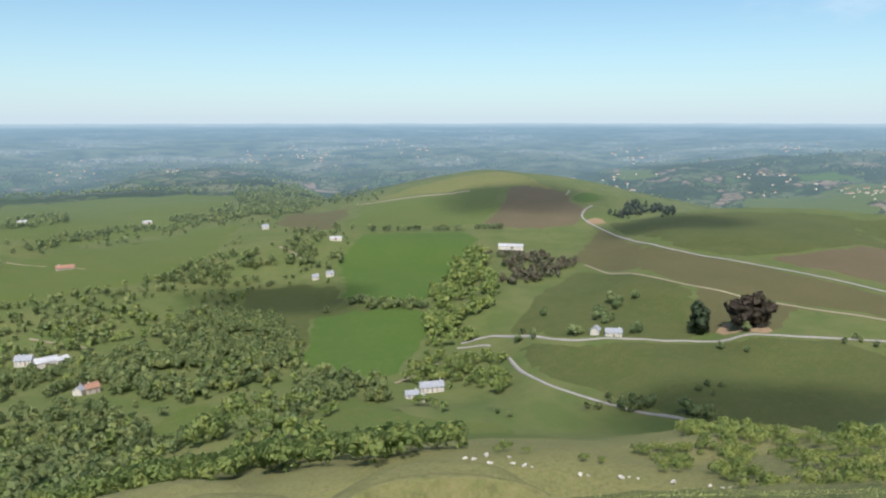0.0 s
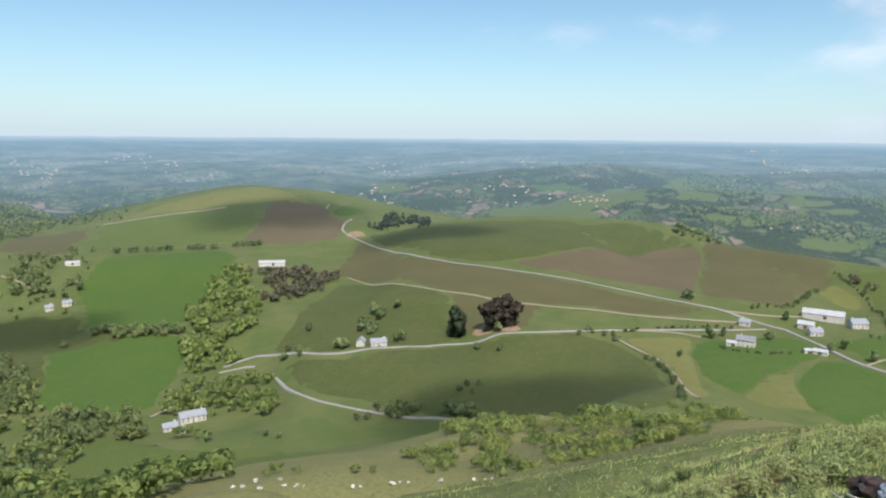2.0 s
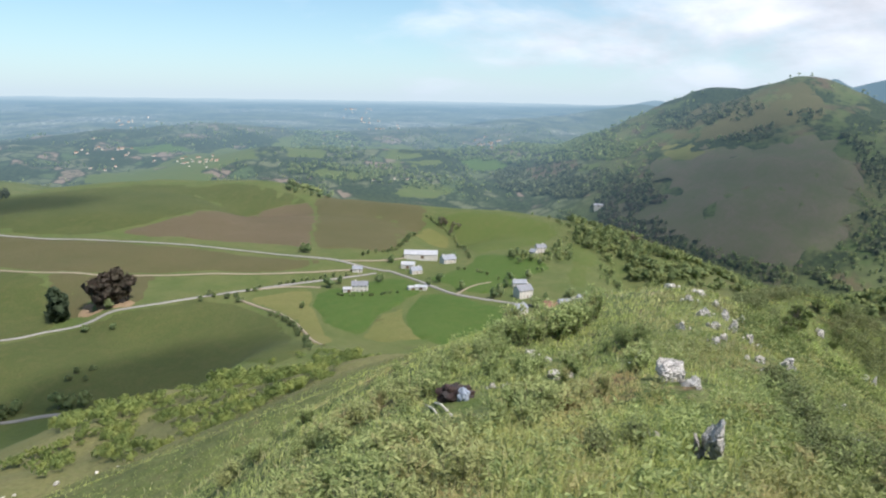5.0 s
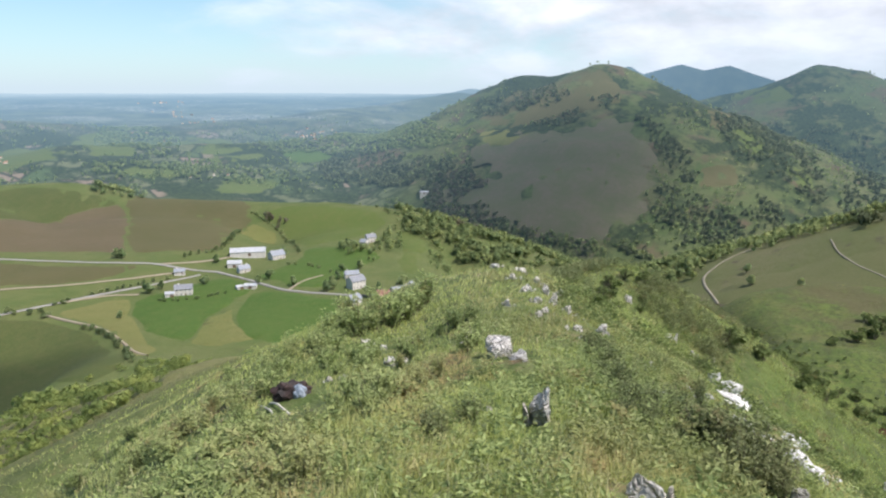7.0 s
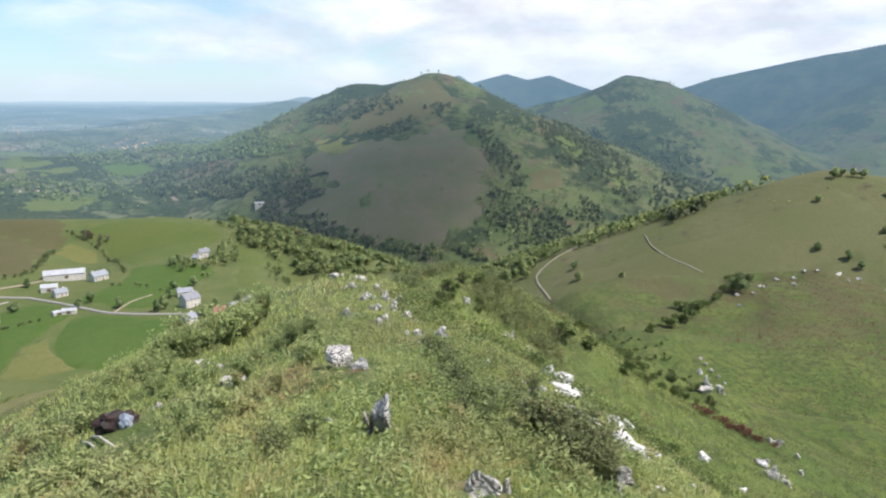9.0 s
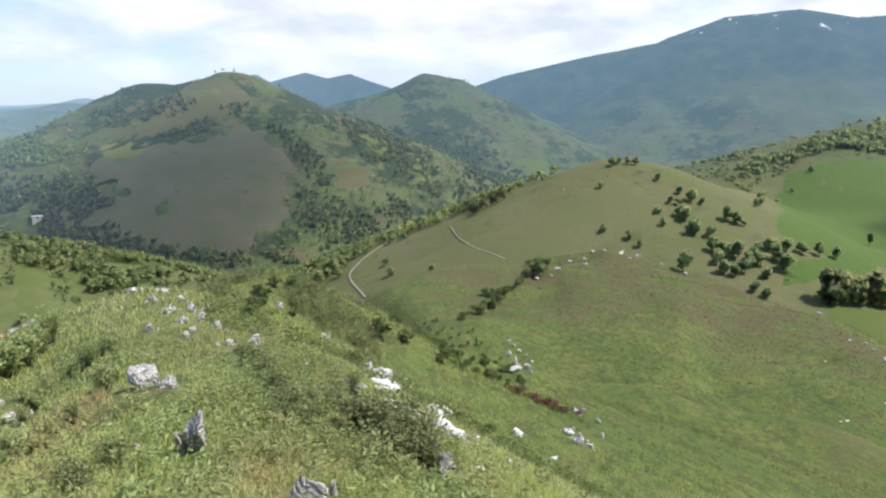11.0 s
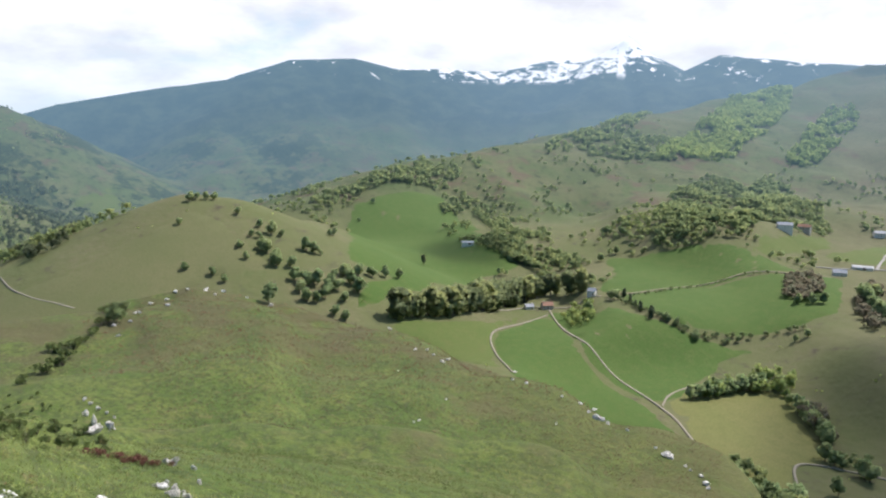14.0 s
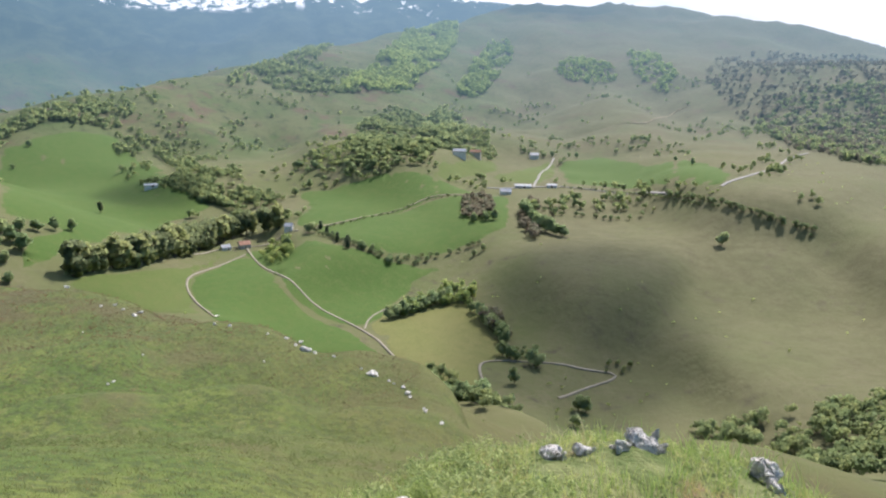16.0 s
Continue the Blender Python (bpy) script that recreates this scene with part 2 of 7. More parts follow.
    gully = s.math("SUBTRACT", gully, s.math("MULTIPLY", s.span(x, 2980, 2750), 0.10))
    gap = s.n.new("ShaderNodeVectorMath")
    gap.operation = "DISTANCE"
    s.l.new(f, gap.inputs[0])
    gap.inputs[1].default_value = (3060, -3270, 0)
    gully = s.math("ADD", gully, s.span(gap.outputs["Value"], 620, 150, 0.0, 0.03))
    snow = s.math("MULTIPLY", s.span(gully, 0.505, 0.520), s.math("MULTIPLY", s.span(z, 275, 300), s.span(d, 4000, 4120)))
    off = s.math("ABSOLUTE", s.math("ADD", s.math("SUBTRACT", s.math("MULTIPLY", s.math("ARCTAN2", x, y), 57.2958), 136.5), s.math("MULTIPLY", s.math("SUBTRACT", s.noise(45, 4, 0.6), 0.5), 0.9)))
    couloir = s.math("MULTIPLY", s.span(off, 0.32, 0.18), s.math("MULTIPLY", s.span(z, 215, 240), s.span(d, 4000, 4120)))
    snow = s.math("MAXIMUM", snow, couloir)
    c = s.mix(snow, c, (0.960, 0.970, 0.980))
    s.bump(s.math("ADD", s.noise(1.4, 6, 0.7), s.math("MULTIPLY", s.noise(14, 5, 0.65), 4.0)), 0.45, 0.7)
    # snow takes less of the painted haze
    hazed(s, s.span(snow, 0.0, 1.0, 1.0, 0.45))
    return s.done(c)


MAT_LAND = make_land()


def make_field(name, base, other, straw, bump=0.15):
    """Grass of one field: broad tone, streaks along the mowing, tufts."""
    s = Shader(name)
    f = s.flat()
    c = s.mix(s.span(s.noise(55, 4, 0.6, f), 0.3, 0.7), base, other)
    c = s.mix(s.math("MULTIPLY", s.span(s.noise(9, 5, 0.65, f), 0.42, 0.72), 0.6), c, straw)
    c = s.mix(s.math("MULTIPLY", s.span(s.noise(1.8, 4, 0.7, f), 0.42, 0.68), 0.5), c, tuple(v * 0.55 for v in base))
    c = s.mix(s.math("MULTIPLY", s.random(), 0.3), c, other)
    s.bump(s.noise(2.0, 5, 0.7, f), bump * 3, 0.6)
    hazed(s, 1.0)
    return s.done(c)


FIELD_MATS = {
    "lush": make_field("lush_grass", (0.055, 0.106, 0.019), (0.068, 0.115, 0.023), (0.098, 0.122, 0.034)),
    "deep": make_field("deep_grass", (0.062, 0.084, 0.024), (0.080, 0.096, 0.030), (0.106, 0.104, 0.040)),
    "meadow": make_field("meadow_grass", (0.078, 0.116, 0.026), (0.094, 0.123, 0.032), (0.123, 0.124, 0.045)),
    "olive": make_field("olive_grass", (0.084, 0.086, 0.034), (0.102, 0.096, 0.042), (0.116, 0.094, 0.050)),
    "heath": make_field("heath", (0.106, 0.088, 0.048), (0.126, 0.100, 0.060), (0.090, 0.088, 0.040)),
    "bracken": make_field("bracken_slope", (0.096, 0.108, 0.052), (0.136, 0.116, 0.080), (0.084, 0.104, 0.042)),
    "spur": make_field("dry_spur_grass", (0.104, 0.118, 0.046), (0.130, 0.130, 0.058), (0.092, 0.112, 0.038)),
    "earth": make_field("bare_earth", (0.255, 0.175, 0.102), (0.296, 0.215, 0.133), (0.204, 0.160, 0.092)),
    "straw": make_field("dry_meadow", (0.134, 0.148, 0.045), (0.159, 0.156, 0.055), (0.106, 0.124, 0.035)),
}


def make_lane(name, base, other):
    s = Shader(name)
    c = s.mix(s.span(s.noise(7, 5, 0.65), 0.3, 0.7), base, other)
    c = s.mix(s.math("MULTIPLY", s.noise(0.5, 4, 0.7), 0.4), c, tuple(v * 0.6 for v in base))
    s.bump(s.noise(0.4, 4, 0.7), 0.04, 0.5)
    return s.done(c, 0.85)


LANE_MATS = {
    "asphalt": make_lane("worn_asphalt", (0.330, 0.318, 0.290), (0.260, 0.250, 0.228)),
    "track": make_lane("earth_track", (0.328, 0.279, 0.205), (0.271, 0.238, 0.164)),
    "gravel": make_lane("limestone_gravel", (0.29, 0.265, 0.205), (0.235, 0.212, 0.155)),
}


def make_leaf(name, dark, light, young, single=True):
    """Foliage: tone by tree or clump, light through the leaves."""
    s = Shader(name)
    dark, light, young = (tuple(v * k for v in tone) for tone, k in ((dark, 1.4), (light, 1.12), (young, 1.12)))
    c = s.mix(s.island(), dark, light)
    tone = s.random() if single else s.span(s.noise(11, 2, 0.5, s.flat()), 0.3, 0.7)
    c = s.mix(s.math("MULTIPLY", s.span(tone, 0.35, 1.0), 0.75), c, young)
    c = s.mix(s.math("MULTIPLY", s.noise(0.8, 4, 0.7), 0.35), c, dark)
    s.bsdf.inputs["Roughness"].default_value = 0.75
    s.bump(s.noise(0.5, 4, 0.75), 0.5, 0.9)
    mat = s.done(c)
    through_leaf = s.n.new("ShaderNodeBsdfTranslucent")
    s.l.new(s.bsdf.inputs["Base Color"].links[0].from_socket, through_leaf.inputs["Color"])
    both = s.n.new("ShaderNodeMixShader")
    both.inputs[0].default_value = 0.5
    s.l.new(s.bsdf.outputs[0], both.inputs[1])
    s.l.new(through_leaf.outputs[0], both.inputs[2])
    s.l.new(both.outputs[0], s.n["Material Output"].inputs[0])
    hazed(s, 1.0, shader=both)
    return mat


LEAF = ((0.142, 0.209, 0.092), (0.313, 0.391, 0.182), (0.437, 0.494, 0.230))
CROWN_MATS = {
    "broad": make_leaf("leaves", *LEAF),
    "tall": make_leaf("tall_leaves", (0.120, 0.150, 0.080), (0.310, 0.360, 0.155), (0.500, 0.530, 0.220)),
    "grove": make_leaf("dark_leaves", (0.069, 0.065, 0.049), (0.153, 0.119, 0.095), (0.153, 0.134, 0.094)),
    "poplar": make_leaf("poplar_leaves", (0.053, 0.082, 0.046), (0.114, 0.154, 0.087), (0.134, 0.172, 0.094)),
    "pine": make_leaf("needles", (0.076, 0.119, 0.063), (0.182, 0.244, 0.116), (0.324, 0.378, 0.173)),
    "hedge": make_leaf("hedge_leaves", (0.127, 0.177, 0.083), (0.241, 0.302, 0.133), (0.317, 0.363, 0.165)),
    "scrub": make_leaf("scrub_leaves", (0.134, 0.190, 0.074), (0.248, 0.324, 0.121), (0.343, 0.378, 0.158)),
}
WOOD_MATS = {
    "spring": make_leaf("spring_woods", (0.170, 0.240, 0.080), (0.330, 0.400, 0.130), (0.450, 0.500, 0.165), False),
    "mixed": make_leaf("mixed_woods", (0.145, 0.196, 0.088), (0.275, 0.340, 0.138), (0.410, 0.445, 0.176), False),
    "bare": make_leaf("budding_woods", (0.134, 0.126, 0.081), (0.240, 0.208, 0.146), (0.220, 0.252, 0.162), False),
    "scrub": make_leaf("thorn_scrub", (0.185, 0.250, 0.085), (0.370, 0.440, 0.140), (0.520, 0.560, 0.180), False),
    # mixed woods made darker: the shade over the deep valley is in the colour
    "valley": make_leaf("shaded_valley_woods", (0.085, 0.108, 0.062), (0.165, 0.195, 0.102), (0.250, 0.275, 0.135), False),
    "pinewood": make_leaf("conifer_woods", (0.069, 0.097, 0.072), (0.138, 0.162, 0.113), (0.172, 0.198, 0.118), False),
}


def make_bark():
    s = Shader("bark")
    c = s.mix(s.noise(0.15, 5, 0.7), (0.070, 0.055, 0.040), (0.160, 0.140, 0.110))
    return s.done(c)


MAT_BARK = make_bark()


def make_shade_cloud():
    """Thin vapour of the unseen shade clouds, densest in the middle of a cloud."""
    s = Shader("shade_cloud_vapour")
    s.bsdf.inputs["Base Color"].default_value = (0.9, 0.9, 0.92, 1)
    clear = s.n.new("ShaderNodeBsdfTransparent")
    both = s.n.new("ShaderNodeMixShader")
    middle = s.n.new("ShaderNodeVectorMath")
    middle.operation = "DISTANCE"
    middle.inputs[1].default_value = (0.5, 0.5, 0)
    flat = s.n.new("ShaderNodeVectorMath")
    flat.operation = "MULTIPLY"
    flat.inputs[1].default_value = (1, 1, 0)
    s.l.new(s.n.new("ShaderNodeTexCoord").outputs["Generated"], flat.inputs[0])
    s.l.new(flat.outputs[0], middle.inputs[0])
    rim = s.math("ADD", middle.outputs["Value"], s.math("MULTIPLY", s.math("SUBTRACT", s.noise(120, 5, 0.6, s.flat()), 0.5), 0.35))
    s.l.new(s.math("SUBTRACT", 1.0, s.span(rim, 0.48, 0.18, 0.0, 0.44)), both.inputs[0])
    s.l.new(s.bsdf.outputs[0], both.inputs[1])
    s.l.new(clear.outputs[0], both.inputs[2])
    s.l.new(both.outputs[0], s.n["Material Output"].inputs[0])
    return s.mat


MAT_SHADE_CLOUD = make_shade_cloud()


def make_blade(name, base, other, dry, amount):
    """Grass blades: tone by blade and by patch, light through them."""
    s = Shader(name)
    c = s.mix(s.island(), base, other)
    patch = s.span(s.noise(1.6, 4, 0.6), 0.46, 0.68)
    c = s.mix(s.math("MULTIPLY", patch, amount), c, dry)
    c = s.mix(s.math("MULTIPLY", s.span(s.noise(5.5, 3, 0.6), 0.5, 0.7), 0.5), c, tuple(v * 0.62 for v in base))
    c = s.mix(s.math("MULTIPLY", s.span(s.noise(0.9, 4, 0.65), 0.57, 0.70), amount), c, (0.520, 0.310, 0.180))
    s.done(c, 0.6)
    glow = s.n.new("ShaderNodeBsdfTranslucent")
    s.l.new(s.bsdf.inputs["Base Color"].links[0].from_socket, glow.inputs["Color"])
    both = s.n.new("ShaderNodeMixShader")
    both.inputs[0].default_value = 0.42
    s.l.new(s.bsdf.outputs[0], both.inputs[1])
    s.l.new(glow.outputs[0], both.inputs[2])
    s.l.new(both.outputs[0], s.n["Material Output"].inputs[0])
    return s.mat


MAT_GRASS = make_blade("grass_blades", (0.350, 0.440, 0.120), (0.660, 0.710, 0.255), (0.760, 0.660, 0.350), 0.5)
MAT_GRASS_LUSH = make_blade("lush_grass_blades", (0.210, 0.340, 0.080), (0.440, 0.560, 0.170), (0.600, 0.560, 0.240), 0.4)
MAT_GRASS_PALE = make_blade("pale_grass", (0.440, 0.450, 0.210), (0.680, 0.650, 0.370), (0.800, 0.680, 0.430), 0.6)
MAT_GRASS_FAR = make_blade("pasture_tufts", (0.160, 0.195, 0.068), (0.310, 0.315, 0.125), (0.450, 0.370, 0.205), 0.6)
MAT_HEATHER = make_blade("heather_tufts", (0.150, 0.120, 0.075), (0.210, 0.165, 0.105), (0.240, 0.170, 0.120), 0.5)
MAT_HERB = make_blade("ground_herbs", (0.245, 0.295, 0.100), (0.450, 0.480, 0.200), (0.600, 0.500, 0.270), 0.45)
BUSH_MATS = {
    "leafy": make_blade("plant_leaves", (0.185, 0.245, 0.090), (0.450, 0.520, 0.210), (0.540, 0.470, 0.240), 0.35),
    "herb": make_blade("herb_leaves", (0.260, 0.350, 0.105), (0.480, 0.550, 0.195), (0.513, 0.456, 0.209), 0.4),
    "fresh": make_blade("fresh_leaves", (0.320, 0.390, 0.120), (0.580, 0.610, 0.230), (0.680, 0.500, 0.290), 0.55),
    "bramble": make_blade("bramble_leaves", (0.125, 0.160, 0.070), (0.310, 0.350, 0.155), (0.290, 0.265, 0.139), 0.3),
    "thorn": make_blade("thorn_leaves", (0.123, 0.175, 0.058), (0.234, 0.286, 0.098), (0.268, 0.265, 0.128), 0.3),
    "rust": make_blade("dead_bracken", (0.178, 0.077, 0.057), (0.259, 0.129, 0.092), (0.299, 0.169, 0.114), 0.4),
}


def make_plain(name, base, other, size, rough=0.8):
    s = Shader(name)
    c = s.mix(s.span(s.noise(size, 5, 0.65), 0.35, 0.65), base, other)
    s.bump(s.noise(size * 0.3, 5, 0.7), size * 0.1, 0.5)
    return s.done(c, rough)


def make_rock():
    """Limestone: grey faces, white scars, dark lichen spots, ochre stains, crevice shade painted along cracks."""
    s = Shader("limestone")
    c = s.mix(s.span(s.noise(0.30, 7, 0.75), 0.36, 0.64), (0.600, 0.560, 0.500), (0.900, 0.865, 0.810))
    c = s.mix(s.span(s.noise(0.055, 6, 0.75), 0.56, 0.66, 0.0, 0.75), c, (0.170, 0.160, 0.145))
    c = s.mix(s.span(s.noise(0.9, 4, 0.6), 0.58, 0.70, 0.0, 0.7), c, (0.860, 0.850, 0.830))
    c = s.mix(s.span(s.noise(0.3, 5, 0.65), 0.61, 0.72, 0.0, 0.8), c, (0.380, 0.270, 0.130))
    warp = s.n.new("ShaderNodeVectorMath")
    warp.operation = "ADD"
    wob = s.n.new("ShaderNodeTexNoise")
    wob.inputs["Scale"].default_value = 6.0
    s.l.new(s.pos, wob.inputs["Vector"])
    s.l.new(s.pos, warp.inputs[0])
    shift = s.n.new("ShaderNodeVectorMath")
    shift.operation = "SCALE"
    shift.inputs["Scale"].default_value = 0.25
    s.l.new(wob.outputs["Color"], shift.inputs[0])
    s.l.new(shift.outputs[0], warp.inputs[1])
    crack = s.cells(0.19, warp.outputs[0], "DISTANCE_TO_EDGE")
    # cracks, darkened in colour as if shaded inside
    c = s.mix(s.span(crack.outputs["Distance"], 0.0, 0.03, 0.35, 0.0), c, (0.150, 0.135, 0.115))
    relief = s.math("ADD", s.noise(0.04, 7, 0.75), s.math("MULTIPLY", s.noise(0.22, 6, 0.75), 2.5))
    s.bump(s.math("ADD", relief, s.span(crack.outputs["Distance"], 0.0, 0.12)), 0.06, 1.0)
    return s.done(c, 0.92)


MAT_ROCK = make_rock()
MAT_SLAB = make_plain("white_limestone", (0.380, 0.370, 0.350), (0.740, 0.725, 0.700), 0.10, 0.9)


MAT_DEADWOOD = make_plain("dead_wood", (0.550, 0.500, 0.420), (0.680, 0.640, 0.560), 0.05)
MAT_TARP_DARK = make_plain("dark_tarp", (0.020, 0.018, 0.018), (0.050, 0.032, 0.028), 0.12, 0.5)
MAT_TARP_PALE = make_plain("pale_tarp", (0.220, 0.270, 0.340), (0.320, 0.360, 0.420), 0.1, 0.5)
HOUSE_MATS = {
    "render": make_plain("lime_render", (0.540, 0.510, 0.450), (0.660, 0.630, 0.570), 2.0),
    "stone": make_plain("field_stone", (0.360, 0.320, 0.270), (0.500, 0.460, 0.400), 0.6),
    "slate": make_plain("slate_roof", (0.220, 0.240, 0.270), (0.320, 0.340, 0.370), 1.2, 0.5),
    "white": make_plain("slate_roof_dark", (0.190, 0.200, 0.220), (0.270, 0.280, 0.300), 1.2, 0.5),
    "red": make_plain("clay_tile_roof", (0.240, 0.130, 0.090), (0.340, 0.200, 0.140), 1.0),
    "tin": make_plain("metal_sheet_roof", (0.360, 0.375, 0.390), (0.480, 0.490, 0.500), 2.5, 0.45),
    "pane": make_plain("window_glass", (0.030, 0.035, 0.040), (0.050, 0.055, 0.060), 1.0, 0.1),
    "frame": make_plain("window_frame", (0.620, 0.600, 0.560), (0.700, 0.680, 0.640), 0.5),
    "wood": make_plain("door_wood", (0.130, 0.085, 0.055), (0.200, 0.140, 0.090), 0.4),
}
# ---------------------------------------------------------------- the land
# Places are given as (bearing from the first view, metres from the lookout, degrees above or below the eye).


def sight(bearing, dist, angle):
    a = math.radians(bearing)
    return (dist * math.sin(a), dist * math.cos(a), dist * math.tan(math.radians(angle)))


# valley floors and meadows: bearing, distance, height relative to the eye
LOWLAND_NORTH = [(-60, 600, -215), (-40, 600, -215), (-20, 600, -213), (0, 540, -207), (12, 520, -195), (20, 600, -183),
                 (26, 508, -184), (14, 600, -180), (24, 657, -170), (20, 776, -164), (23, 863, -160), (24, 1067, -150),
                 (57, 814, -170), (44, 590, -175), (55, 665, -172), (-25, 1077, -190), (-32, 1344, -165), (-20, 1700, -163),
                 (-10, 1210, -170), (-4, 845, -195), (0, 1124, -170), (40, 900, -166), (50, 520, -173), (8, 870, -180),
                 (-12, 760, -208)]
LOWLAND_EAST = [(46, 1350, -265), (52, 1250, -275), (58, 1130, -280), (64, 1050, -295), (70, 950, -300), (76, 900, -305), (82, 1000, -305),
                (65, 1300, -310), (72, 1250, -322), (79, 1300, -330), (66, 1600, -300), (38, 1450, -250), (84, 1450, -305), (88, 1700, -270), (92, 2000, -265),
                (118, 750, -200), (132, 770, -185), (141, 543, -200), (145, 488, -205), (137, 804, -165), (155, 1028, -150),
                (161, 704, -160), (151, 485, -205), (172, 600, -190), (118, 1073, -170), (108, 1400, -230), (100, 1700, -260),
                (172, 1000, -110), (90, 620, -215), (84, 700, -260), (165, 450, -215), (145, 1250, -110), (185, 900, -130),
                (128, 1250, -150), (103, 520, -170), (115, 480, -185)]
LOWLAND_NEAR = [(78, 150, -95), (91, 420, -175), (125, 300, -130), (135, 260, -126), (143, 230, -126), (150, 200, -120), (135, 330, -160), (143, 300, -165), (128, 380, -165),
                (150, 280, -160), (120, 420, -175), (112, 360, -135), (100, 400, -140), (118, 100, -48.5), (118, 150, -57), (118, 190, -60.5), (105, 100, -47), (105, 150, -53), (105, 205, -55), (130, 100, -50), (130, 150, -60),
                (142, 100, -53), (142, 130, -59.5), (95, 100, -44), (95, 150, -53), (95, 200, -57), (88, 60, -27), (0, 50, -32), (0, 100, -59), (0, 175, -97), (-20, 100, -62),
                (-20, 175, -100), (-15, 260, -145), (5, 260, -143), (0, 350, -178), (0, 430, -194), (15, 175, -96), (-40, 170, -100),
                (-40, 350, -175), (160, 60, -38), (160, 140, -90), (30, 120, -68), (25, 175, -97), (170, 250, -150),
                (35, 380, -160), (50, 330, -150), (-90, 300, -120), (60, 100, -45), (150, 85, -56), (158, 85, -58), (168, 85, -58), (158, 60, -42)]
LOWLAND_FAR = [(-35, 1950, -235), (0, 2000, -255), (20, 1900, -290), (40, 1800, -290), (55, 1900, -280), (-40, 2500, -185),
               (0, 2500, -190), (25, 2300, -200), (-40, 3300, -117), (0, 3300, -118), (25, 3300, -118), (45, 3300, -125),
               (-40, 4900, -38), (0, 4900, -38), (30, 4900, -38), (60, 4900, -46), (60, 3000, -150), (75, 3200, -180),
               (-60, 4900, -38), (-150, 4000, -200), (-100, 4000, -100), (-150, 1200, -220), (-100, 1200, -220), (110, 2600, -250),
               (125, 2700, -200), (95, 2500, -240), (160, 4700, 200), (-160, 4700, 0), (90, 4800, -50), (180, 3600, 60)]

